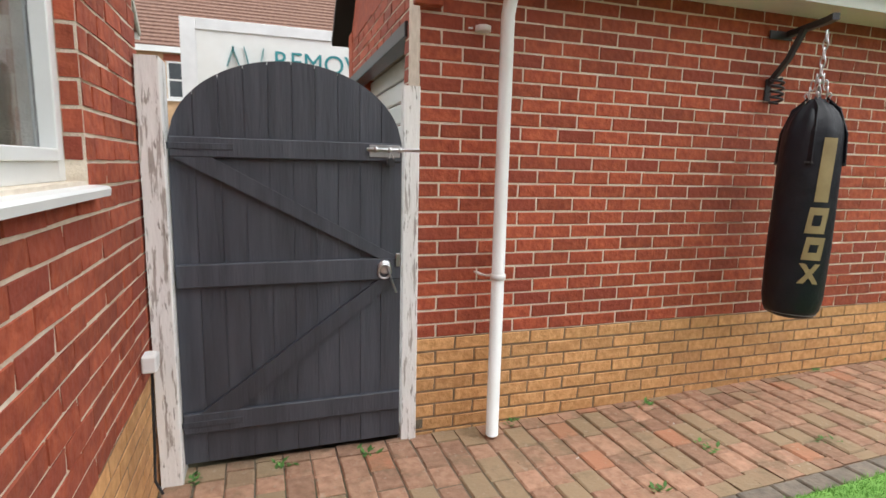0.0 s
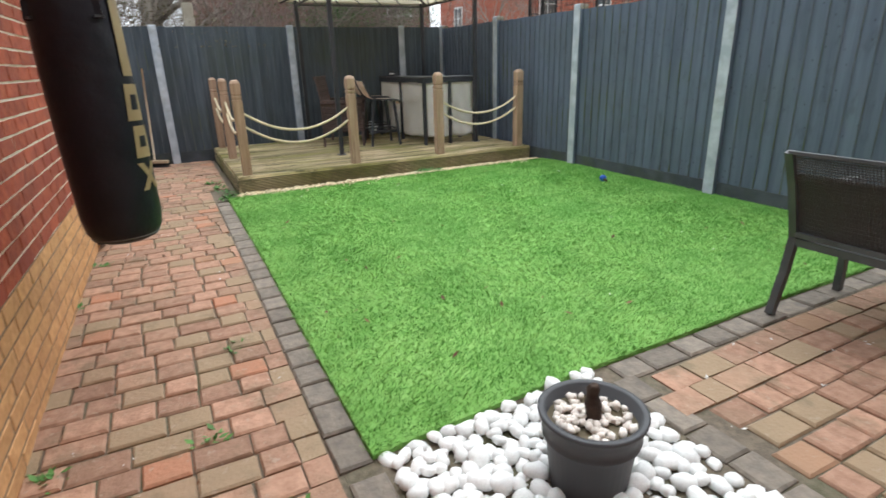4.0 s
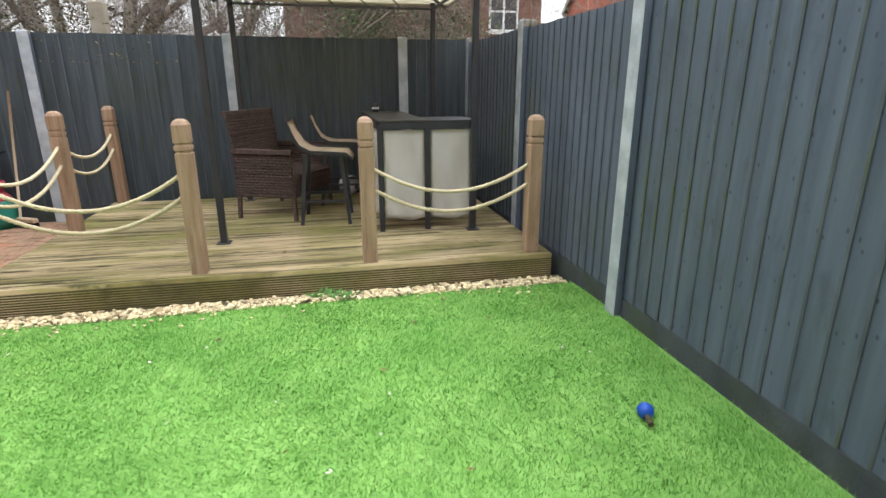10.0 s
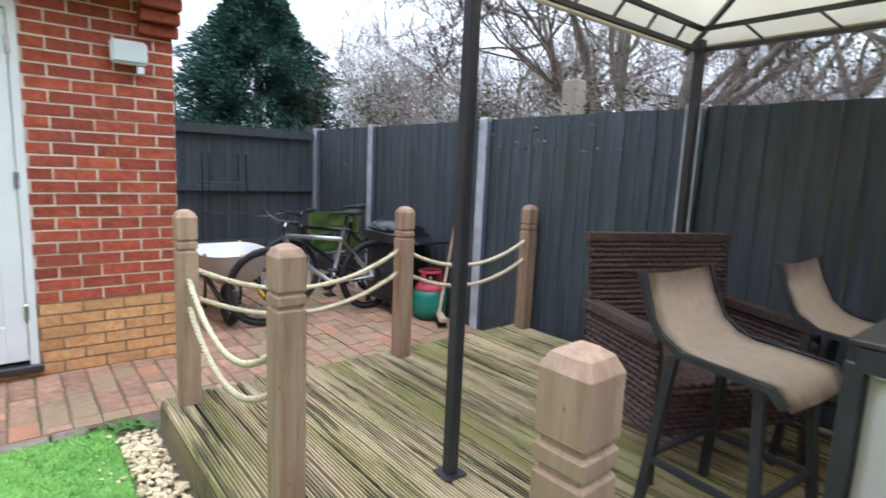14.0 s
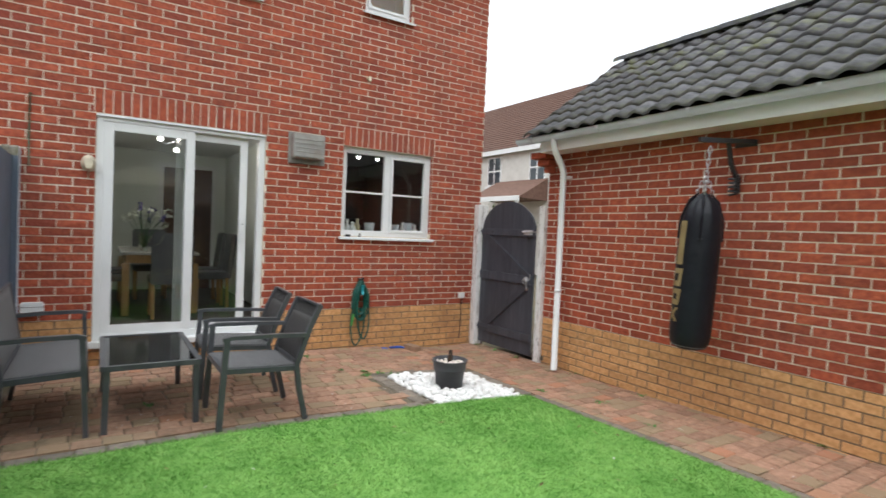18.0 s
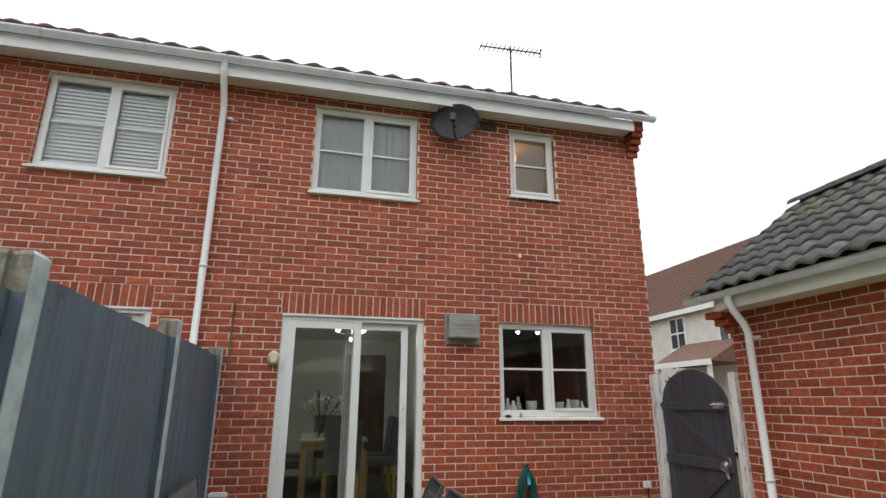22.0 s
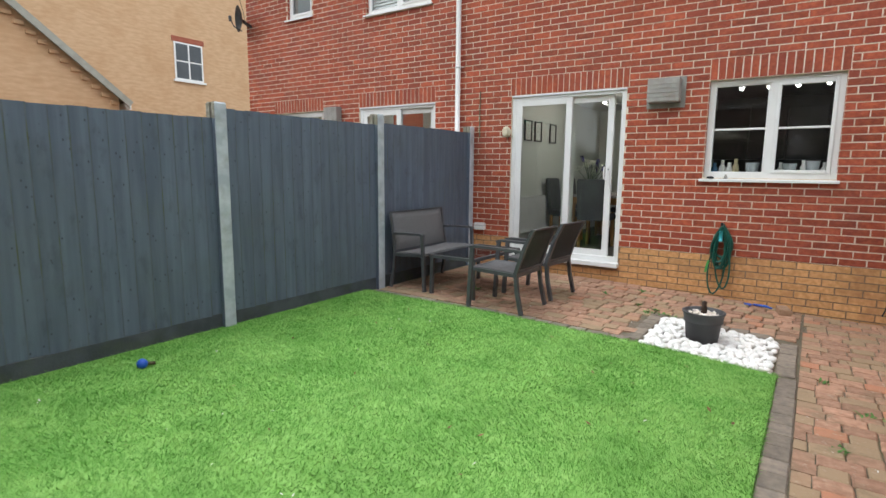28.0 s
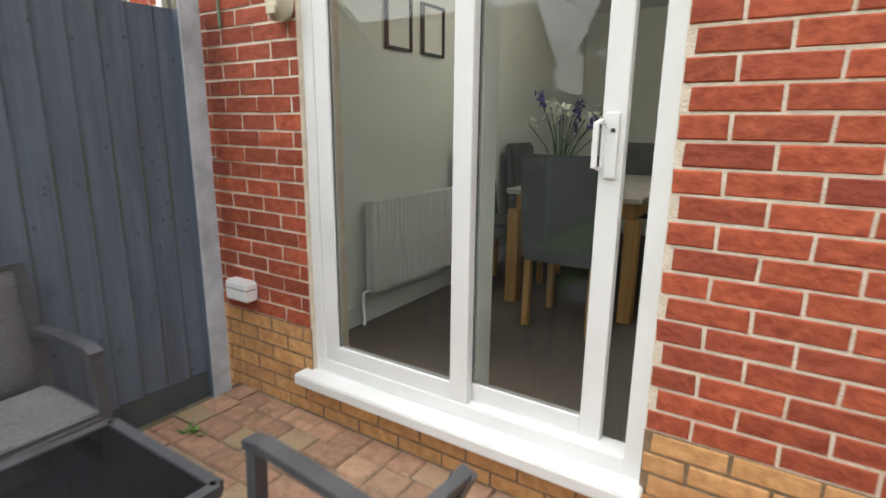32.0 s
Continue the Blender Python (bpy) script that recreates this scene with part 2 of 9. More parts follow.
def add_stain(m, scale, lo, hi, amount, colour):
    """A stain that runs on over neighbouring pieces."""
    n, l = m.node_tree.nodes, m.node_tree.links
    b = n["Principled BSDF"]
    src = b.inputs["Base Color"].links[0].from_socket
    co, mp, no, r, mx = n.new("ShaderNodeNewGeometry"), n.new("ShaderNodeMapping"), n.new("ShaderNodeTexNoise"), n.new("ShaderNodeMapRange"), n.new("ShaderNodeMix")
    mp.inputs["Scale"].default_value = scale
    no.inputs["Scale"].default_value, no.inputs["Detail"].default_value, no.inputs["Roughness"].default_value = 1.0, 6.0, 0.65
    r.inputs[1].default_value, r.inputs[2].default_value, r.inputs[4].default_value = lo, hi, amount
    mx.data_type = "RGBA"
    mx.inputs[7].default_value = (*colour, 1)
    l.new(co.outputs["Position"], mp.inputs[0])
    l.new(mp.outputs[0], no.inputs["Vector"])
    l.new(no.outputs["Fac"], r.inputs[0])
    l.new(r.outputs[0], mx.inputs[0])
    l.new(src, mx.inputs[6])
    l.new(mx.outputs[2], b.inputs["Base Color"])


add_marks(FENCE, (4.2, 4.2, 2.4), 0.14, (0.036, 0.045, 0.060))
add_stain(FENCE, (9, 9, 3.5), 0.56, 0.66, 0.45, (0.055, 0.068, 0.090))
add_stain(FENCE, (1.1, 1.1, 0.8), 0.54, 0.74, 0.3, (0.085, 0.11, 0.085))
add_stain(LIP, (0.9, 0.9, 1.4), 0.52, 0.64, 0.7, (0.085, 0.10, 0.018))
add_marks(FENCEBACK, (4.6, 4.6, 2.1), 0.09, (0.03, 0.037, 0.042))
add_stain(WHITEPAINT, (34, 34, 3.2), 0.56, 0.60, 0.9, (0.36, 0.32, 0.29))
add_stain(WHITEPAINT, (60, 60, 9), 0.60, 0.63, 0.8, (0.22, 0.19, 0.17))
add_stain(DECK, (3.6, 0.6, 1), 0.47, 0.62, 0.75, (0.20, 0.195, 0.035))
add_stain(DECK, (12.0, 0.7, 1), 0.51, 0.61, 0.75, (0.095, 0.075, 0.035))
add_stain(DECK, (30.0, 1.1, 1), 0.54, 0.60, 0.85, (0.045, 0.042, 0.018))
add_stain(DECK, (1.1, 0.8, 1), 0.56, 0.70, 0.55, (0.42, 0.42, 0.14))
add_stain(RED, (0.7, 0.7, 1.3), 0.52, 0.72, 0.3, (0.22, 0.065, 0.045))
add_stain(BLADE, (2.2, 2.2, 1), 0.46, 0.62, 0.6, (0.085, 0.25, 0.035))
add_stain(BLADE, (11, 4.5, 1), 0.50, 0.64, 0.55, (0.09, 0.27, 0.04))
add_stain(BLADE, (26, 13, 1), 0.47, 0.60, 0.6, (0.065, 0.215, 0.028))
add_stain(BLADE, (0.8, 1.1, 1), 0.48, 0.60, 0.5, (0.09, 0.30, 0.04))
add_stain(TURF, (2.2, 2.2, 1), 0.46, 0.62, 0.5, (0.11, 0.29, 0.045))
add_stain(PAVER, (1.6, 1.6, 1), 0.50, 0.70, 0.4, (0.20, 0.16, 0.10))
add_stain(PAVER, (4.5, 4.5, 1), 0.54, 0.66, 0.5, (0.15, 0.125, 0.075))
add_stain(PAVER, (26, 26, 1), 0.60, 0.66, 0.55, (0.42, 0.33, 0.25))
add_stain(TIMBER, (30, 30, 2.2), 0.56, 0.64, 0.5, (0.20, 0.125, 0.08))
add_marks(TIMBER, (6, 6, 3.0), 0.10, (0.16, 0.085, 0.05))
BROWNTILE = material("brown_roof_tile", (0.14, 0.075, 0.055), (0.20, 0.11, 0.08), 0.85, 10, bump=0.4, bscale=30, spread=0.15)
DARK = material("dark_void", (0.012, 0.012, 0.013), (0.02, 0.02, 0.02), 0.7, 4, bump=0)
ROOMWALL = material("pale_sage_wall", (0.72, 0.75, 0.70), (0.76, 0.79, 0.74), 0.85, 2, bump=0.05, bscale=200)
CARPET = material("brown_grey_carpet", (0.105, 0.096, 0.088), (0.155, 0.143, 0.13), 0.95, 80, bump=0.4, bscale=300)
BUFFRENDER = material("pale_render", (0.60, 0.58, 0.54), (0.68, 0.66, 0.62), 0.9, 4, bump=0.1)


def glass_material():
    m = bpy.data.materials.new("window_glass")
    m.use_nodes = True
    b = m.node_tree.nodes["Principled BSDF"]
    b.inputs["Base Color"].default_value = (0.93, 0.96, 0.95, 1)
    b.inputs["Roughness"].default_value, b.inputs["IOR"].default_value = 0.0, 1.5
    b.inputs["Transmission Weight"].default_value = 1.0
    return m


GLASS = glass_material()


def let_light_through(m, share, colour):
    """Thin cloth: part of the light that falls on one side comes out of the other."""
    n, l = m.node_tree.nodes, m.node_tree.links
    tr, mx = n.new("ShaderNodeBsdfTranslucent"), n.new("ShaderNodeMixShader")
    tr.inputs["Color"].default_value = (*colour, 1)
    mx.inputs[0].default_value = share
    l.new(n["Principled BSDF"].outputs[0], mx.inputs[1])
    l.new(tr.outputs[0], mx.inputs[2])
    l.new(mx.outputs[0], n["Material Output"].inputs["Surface"])
    return m


def glow_material(name, colour, strength):
    m = bpy.data.materials.new(name)
    m.use_nodes = True
    b = m.node_tree.nodes["Principled BSDF"]
    b.inputs["Emission Color"].default_value = (*colour, 1)
    b.inputs["Emission Strength"].default_value = strength
    return m


# ---------- mesh helpers ----------
def part(name, bm, mat, parent=None, label=""):
    """Links a bmesh as one mesh object, as a part when a parent is given."""
    me = bpy.data.meshes.new(name)
    bm.to_mesh(me)
    bm.free()
    me.materials.append(mat)
    ob = new(name, me)
    if parent is not None:
        ob.parent = parent
        ob.matrix_parent_inverse = parent.matrix_basis.inverted()
    return tagged(ob, label)


def thing(name, x=0, y=0, z=0, rz=0, label="", category="", group="", kind=""):
    ob = new(name)
    ob.empty_display_size = 0.1
    ob.matrix_basis = pose(x, y, z, 0, 0, rz)
    return tagged(ob, label, category, group, kind)


def local(name, bm, mat, parent, label=""):
    """A part whose mesh is written in its thing's own space."""
    ob = part(name, bm, mat, None, label)
    ob.parent = parent
    return ob


def box(bm, x0, x1, y0, y1, z0, z1, m=None):
    v = [bm.verts.new(p if m is None else m @ Vector(p)) for p in
         [(x0, y0, z0), (x1, y0, z0), (x1, y1, z0), (x0, y1, z0), (x0, y0, z1), (x1, y0, z1), (x1, y1, z1), (x0, y1, z1)]]
    return [bm.faces.new([v[i] for i in f]) for f in ((3, 2, 1, 0), (4, 5, 6, 7), (0, 1, 5, 4), (1, 2, 6, 5), (2, 3, 7, 6), (3, 0, 4, 7))]


def bevelled(x0, x1, y0, y1, z0, z1, r=0.004, seg=1):
    bm = bmesh.new()
    box(bm, x0, x1, y0, y1, z0, z1)
    bmesh.ops.bevel(bm, geom=bm.edges[:], offset=r, segments=seg, affect="EDGES", clamp_overlap=True)
    return bm


def sweep(bm, pts, r, seg=8, close=False, flat=1.0, caps=True):
    """A tube along points; r is one radius or one for each point."""
    pts = [Vector(p) for p in pts]
    n = len(pts)
    rs = r if isinstance(r, (list, tuple)) else [r] * n
    rings, up = [], None
    for i, p in enumerate(pts):
        a = pts[i - 1] if i or close else p
        c = pts[(i + 1) % n] if i < n - 1 or close else p
        d = (c - a).normalized()
        if up is None:
            up = Vector((0, 0, 1)) if abs(d.z) < 0.9 else Vector((1, 0, 0))
        s = d.cross(up).normalized()
        up = s.cross(d).normalized()
        rings.append([bm.verts.new(p + rs[i] * (math.cos(k * math.tau / seg) * s + flat * math.sin(k * math.tau / seg) * up)) for k in range(seg)])
    for i in range(n if close else n - 1):
        q, w = rings[i], rings[(i + 1) % n]
        for k in range(seg):
            f = bm.faces.new([q[k], q[(k + 1) % seg], w[(k + 1) % seg], w[k]])
            f.smooth = True
    if caps and not close:
        bm.faces.new(rings[0])
        bm.faces.new(rings[-1][::-1])
    return bm


def bar(pts, w, d):
    """A square bar along points, w wide and d deep."""
    bm = bmesh.new()
    pts = [Vector(p) for p in pts]
    rings = []
    for i, p in enumerate(pts):
        t = (pts[min(i + 1, len(pts) - 1)] - pts[max(i - 1, 0)]).normalized()
        ref = Vector((0, 0, 1)) if abs(t.z) < 0.85 else Vector((1, 0, 0))
        s = t.cross(ref).normalized()
        u = s.cross(t).normalized()
        rings.append([bm.verts.new(p + s * a * w / 2 + u * b * d / 2) for a, b in ((-1, -1), (1, -1), (1, 1), (-1, 1))])
    for q, r in zip(rings, rings[1:]):
        for k in range(4):
            bm.faces.new([q[k], q[(k + 1) % 4], r[(k + 1) % 4], r[k]])
    bm.faces.new(rings[0][::-1])
    bm.faces.new(rings[-1])
    bmesh.ops.bevel(bm, geom=[e for e in bm.edges if len(e.link_faces) == 2 and e.calc_face_angle(0) > 0.5], offset=min(w, d) * 0.18, segments=2, affect="EDGES", clamp_overlap=True)
    return bm


def turned(profile, seg=24, smooth=True):
    """A solid of revolution round z from (radius, height) pairs."""
    bm = bmesh.new()
    rings = [[bm.verts.new((r * math.cos(k * math.tau / seg), r * math.sin(k * math.tau / seg), z)) for k in range(seg)] for r, z in profile]
    for q, w in zip(rings, rings[1:]):
        for k in range(seg):
            bm.faces.new([q[k], q[(k + 1) % seg], w[(k + 1) % seg], w[k]]).smooth = smooth
    bm.faces.new(rings[0][::-1])
    bm.faces.new(rings[-1])
    return bm


def moved(bm, m):
    bmesh.ops.transform(bm, matrix=m, verts=bm.verts[:])
    return bm


def boxes_mesh(name, items, mat, parent, jitter=0.0, seed=1):
    """Many small blocks joined: items are (origin, u, v, w) corner and edge vectors."""
    rng = np.random.default_rng(seed)
    o = np.array([i[0] for i in items], float)
    u = np.array([i[1] for i in items], float)
    v = np.array([i[2] for i in items], float)
    w = np.array([i[3] for i in items], float)
    c = np.stack([o, o + u, o + u + v, o + v, o + w, o + u + w, o + u + v + w, o + v + w], 1)
    c[:, 4:] += rng.uniform(-jitter, jitter, (len(items), 4, 3))
    faces = np.array([(4, 5, 6, 7), (0, 1, 5, 4), (1, 2, 6, 5), (2, 3, 7, 6), (3, 0, 4, 7)])
    f = (np.arange(len(items))[:, None, None] * 8 + faces[None]).reshape(-1, 4)
    me = bpy.data.meshes.new(name)
    me.from_pydata(c.reshape(-1, 3).tolist(), [], f.tolist())
    me.materials.append(mat)
    ob = new(name, me)
    if parent is not None:
        ob.parent = parent
    return tagged(ob, kind="stuff")


BRICK_MESH = {}


def brick_mesh(length, height, depth, mat, n):
    """A brick with chipped front corners, its front on +y, from the origin along x and z."""
    key = (round(length, 3), round(height, 3), mat.name, n)
    if key not in BRICK_MESH:
        rng = random.Random(hash(key[:2]) % 999 + n)
        bm = bmesh.new()
        b = 0.003
        j = lambda a: rng.uniform(-a, a)
        back = [(0, 0, 0), (length, 0, 0), (length, 0, height), (0, 0, height)]
        edge = [(j(0.003), depth - b + j(0.001), j(0.003)), (length + j(0.003), depth - b, j(0.003)), (length + j(0.003), depth - b, height + j(0.003)), (j(0.003), depth - b, height + j(0.002))]
        mid = [(b + abs(j(0.003)), depth + j(0.0015), b), (length - b - abs(j(0.003)), depth + j(0.0015), b), (length - b - abs(j(0.003)), depth + j(0.0015), height - b), (b + abs(j(0.003)), depth + j(0.0015), height - b)]
        r = [[bm.verts.new(p) for p in ring] for ring in (back, edge, mid)]
        for a, c in zip(r, r[1:]):
            for k in range(4):
                bm.faces.new([a[k], a[(k + 1) % 4], c[(k + 1) % 4], c[k]])
        bm.faces.new(r[2])
        bmesh.ops.recalc_face_normals(bm, faces=bm.faces[:])
        me = bpy.data.meshes.new("brick")
        bm.to_mesh(me)
        bm.free()
        me.materials.append(mat)
        BRICK_MESH[key] = me
    return BRICK_MESH[key]


BRICKWORK = []


def brick_wall(parent, at, u, normal, u0, u1, z0, z1, holes=(), near=None, band=0.45, soldiers=(), shift=0.0, tint=None):
    """Stretcher-bond brickwork on a wall face: at + s * u, out along normal. Bricks in the stretch near are single objects."""
    at, u, normal = Vector(at), Vector(u), Vector(normal)
    reds, yellows, single = [], [], []
    H, J, P, D = 0.075, 0.0122, 0.225, 0.004
    stop = list(holes) + [(a, b, z, z + 0.225) for a, b, z in soldiers]

    def lay(a, b, z, h, mat, vertical=False):
        if near and near[0] <= (a + b) / 2 <= near[1] and near[2] <= z <= near[3]:
            single.append((a, b, z, h, mat))
        else:
            (yellows if mat is YELLOW else reds).append((at + u * a + Vector((0, 0, z)), u * (b - a), Vector((0, 0, h)), normal * D))

    for k in range(int(round(z0 / H)), int(math.ceil(z1 / H - 1e-6))):
        z = k * H + J / 2
        mat = tint or (YELLOW if band and z < band else RED)
        s = u0 - (P / 2 if k % 2 else 0) - P + (shift % P)
        while s < u1:
            pieces = [(max(s + J / 2, u0), min(s + P - J / 2, u1))]
            for a, b, c, d in stop:
                if z + H - J > c + 0.01 and z < d - 0.01:
                    cut = []
                    for p, q in pieces:
                        if q <= a or p >= b:
                            cut.append((p, q))
                        else:
                            cut += [(p, a - 0.004)] if p < a - 0.004 else []
                            cut += [(b + 0.004, q)] if q > b + 0.004 else []
                    pieces = cut
            for p, q in pieces:
                if q - p > 0.02:
                    lay(p, q, z, min(H - J, z1 - z), mat)
            s += P
    for a, b, z in soldiers:
        n = round((b - a) / H)
        for i in range(n):
            w = (b - a) / n
            lay(a + i * w + J / 2, a + (i + 1) * w - J / 2, z + J / 2, 0.215, tint or RED)
    if band and not tint:
        cuts = sorted(h for h in holes if h[2] < band)
        bm = bmesh.new()
        side = Matrix((u, normal, Vector((0, 0, 1)))).transposed().to_4x4()
        s = u0
        for a, b, c, d in cuts + [(u1, u1, 9, 9)]:
            box(bm, s, a, -0.003, 0.0015, z0 - 0.02, band, Matrix.Translation(at) @ side)
            if c > z0 and b > a:
                box(bm, a, b, -0.003, 0.0015, z0 - 0.02, c - 0.002, Matrix.Translation(at) @ side)
            s = b
        bmesh.ops.recalc_face_normals(bm, faces=bm.faces[:])
        part("mortar_bed", bm, DARKMORTAR, parent, "brown mortar of the buff brick base")
    BRICKWORK.append((parent, at, u, normal, single))
    if reds:
        boxes_mesh("brick_field", reds, tint or RED, parent, 0.003, 3)
    if yellows:
        boxes_mesh("buff_brick_field", yellows, YELLOW, parent, 0.0018, 4)


def lay_single_bricks():
    for parent, at, u, normal, single in BRICKWORK:
        turn = Matrix((u, normal, Vector((0, 0, 1)))).transposed().to_4x4()
        mirrored = turn.determinant() < 0
        for i, (a, b, z, h, mat) in enumerate(single):
            if mirrored:
                t2 = Matrix((-u, normal, Vector((0, 0, 1)))).transposed().to_4x4()
                m = Matrix.Translation(at + u * b + Vector((0, 0, z))) @ t2
            else:
                m = Matrix.Translation(at + u * a + Vector((0, 0, z))) @ turn
            ob = new("brick", brick_mesh(b - a, h, 0.004 + 0.0015 * (i * 7 % 5) / 4, mat, i % 3))
            ob.parent = parent
            ob.matrix_basis = m


def wall_core(name, boxes, mat=None, label="", kind="structure", category="wall"):
    bm = bmesh.new()
    for b in boxes:
        box(bm, *b)
    ob = part(name, bm, mat or MORTAR)
    return tagged(ob, label, category, kind=kind)


# ---------- ground ----------
def ease(t):
    t = min(1.0, max(0.0, t))
    return t * t * (3 - 2 * t)


def fall(x, y):
    """How far the paving and lawn lie over the level: they fall towards the gate and rise a little to the side fence."""
    return -0.085 * ease((y - 0.9) / 1.6) * ease((4.8 - x) / 3.6) + 0.028 * ease((0.9 - y) / 1.2) * ease((6.6 - x) / 1.0)


bm = bmesh.new()
box(bm, -160, 160, -160, 160, -0.6, -0.20)
ground = tagged(part("ground", bm, EARTH), "bare earth and rough ground reaching away all round", "ground", kind="structure")

XH, YG, YF, XB = -0.235, 3.12, -1.87, 8.985      # house face, garage face, side fence, back fence
DOOR = (-1.283, 0.217, 0.195, 2.325)
KWIN = (1.09, 2.285, 1.295, 2.325)
UP1 = (-1.10, 0.11, 3.72, 4.79)
UP2 = (1.29, 1.90, 3.90, 4.79)
UP0 = (-3.86, -2.61, 3.72, 4.79)
UPN = (-5.70, -5.08, 3.90, 4.79)
NDOOR = (-4.03, -2.53, 0.195, 2.325)
NWIN = (-6.12, -4.86, 1.295, 2.325)
HOLES = (DOOR, KWIN, UP1, UP2, UP0, UPN, NDOOR, NWIN)
EAVE = 4.95


def pierced(x0, x1, y0, y1, z0, z1, holes):
    """Boxes that fill a wall along y round its openings."""
    out, ys = [], sorted({y0, y1, *[h[0] for h in holes], *[h[1] for h in holes]})
    for a, b in zip(ys, ys[1:]):
        zs, m = z0, (a + b) / 2
        for h in sorted([h for h in holes if h[0] < m < h[1]], key=lambda h: h[2]):
            out.append((x0, x1, a, b, zs, h[2]))
            zs = h[3]
        out.append((x0, x1, a, b, zs, z1))
    return out


wall_house = wall_core("wall_house", pierced(-0.50, XH - 0.008, -6.85, 3.06, -0.19, EAVE + 0.1, HOLES),
                       label="red brick rear house wall with buff brick base")
brick_wall(wall_house, (XH - 0.008, 0, 0), (0, 1, 0), (1, 0, 0), -6.85, 3.06, -0.15, EAVE, HOLES,
           near=(0.217, 1.45, 0.30, 1.95), soldiers=[(DOOR[0] - 0.02, DOOR[1] + 0.02, 2.325), (KWIN[0], KWIN[1] + 0.02, 2.325), (NDOOR[0], NDOOR[1], 2.325), (NWIN[0], NWIN[1], 2.325)])
returns = []
for y0, y1, z0, z1 in (KWIN, UP1, UP2, UP0, UPN, NWIN):
    for k in range(int(math.ceil(z0 / 0.075)), int(z1 / 0.075)):
        for y, out in ((y0, 0.003), (y1, -0.003)):
            cut = XH - 0.009 - (0.0 if k % 2 else 0.006)
            returns.append((Vector((XH - 0.058, y, k * 0.075 + 0.0055)), Vector((cut - XH + 0.058, 0, 0)), Vector((0, 0, 0.064)), Vector((0, out, 0))))
boxes_mesh("reveal_bricks", returns, RED, wall_house, 0.001, 6)
wall_side = wall_core("wall_house_side", [(-9.0, -0.50, 2.80, 3.06, -0.06, EAVE + 0.1)], label="red brick gable side of the house")
wall_core("wall_house_far", [(-9.0, -0.50, -6.85, -6.6, -0.06, EAVE + 0.1), (-9.2, -9.0, -6.85, 3.06, -0.06, EAVE + 0.1)], RED, label="red brick outer walls of the terrace")

# garage
GX0, GX1, GZ = 0.985, 6.72, 2.33
GDOOR = (5.03, 5.92, 0.075, 2.19)


def along_x(y0, y1, x0, x1, z0, z1, holes):
    return [(c, d, a, b, e, f) for a, b, c, d, e, f in pierced(y0, y1, x0, x1, z0, z1, holes)]


wall_garage = wall_core("wall_garage", along_x(YG + 0.008, YG + 0.23, GX0, GX1, -0.19, GZ + 0.1, [GDOOR]), label="red brick garage side wall with buff brick base")
brick_wall(wall_garage, (0, YG + 0.008, 0), (1, 0, 0), (0, -1, 0), GX0, GX1, -0.15, GZ + 0.1, [GDOOR], near=(GX0, 2.75, -0.15, 1.9), shift=0.11)
wall_core("wall_garage_back", [(GX1 - 0.22, GX1 - 0.008, YG + 0.23, 5.60, -0.06, 2.5)], label="red brick back wall of the garage")
brick_wall(bpy.data.objects["wall_garage_back"], (GX1 - 0.008, 0, 0), (0, 1, 0), (1, 0, 0), YG, 5.60, 0, 2.4)
wall_core("wall_garage_far", [(GX0, GX1, 5.40, 5.60, -0.06, 2.5)], RED, label="red brick far wall of the garage")
wall_core("wall_garage_front", [(GX0 + 0.008, GX0 + 0.22, YG + 0.23, 3.46, -0.06, 2.42), (GX0 + 0.008, GX0 + 0.22, 3.46, 5.60, 2.10, 2.42)], label="red brick garage front with a wide opening")
brick_wall(bpy.data.objects["wall_garage_front"], (GX0 + 0.008, 0, 0), (0, 1, 0), (-1, 0, 0), YG + 0.01, 5.60, 0, 2.42, [(3.46, 5.6, -0.1, 2.10)], band=0.45)

# ---------- fences ----------
def feather_panel(parent, a, b, z0, z1, normal, n=16, seed=0, paint=None):
    """Overlapping feather-edge boards between two posts, each its own piece."""
    a, b, normal = Vector(a), Vector(b), Vector(normal)
    u = (b - a) / n
    rng = random.Random(seed)
    for i in range(n):
        bm = bmesh.new()
        lo, hi = a + u * (i - 0.12 if i else i), a + u * (i + 1)
        tuck = u.normalized() * 0.006
        za, zb = z0 + rng.uniform(-0.004, 0.004), z1 + rng.uniform(-0.004, 0.004)
        thick = 0.013 + rng.uniform(0, 0.004)
        prof = [(lo + tuck, 0.0), (hi, 0.0), (hi, 0.004), (lo + tuck * 1.6, thick), (lo, thick - 0.004)]
        v = [[bm.verts.new((p + normal * d).to_tuple()[:2] + (z,)) for p, d in prof] for z in (za, zb)]
        for k in range(5):
            bm.faces.new([v[0][k], v[0][(k + 1) % 5], v[1][(k + 1) % 5], v[1][k]]).material_index = int(k > 2)
        bm.faces.new(v[0][::-1])
        bm.faces.new(v[1])
        bmesh.ops.recalc_face_normals(bm, faces=bm.faces[:])
        ob = part("board", bm, paint or FENCE)
        ob.data.materials.append(LIP)
        ob.parent = parent


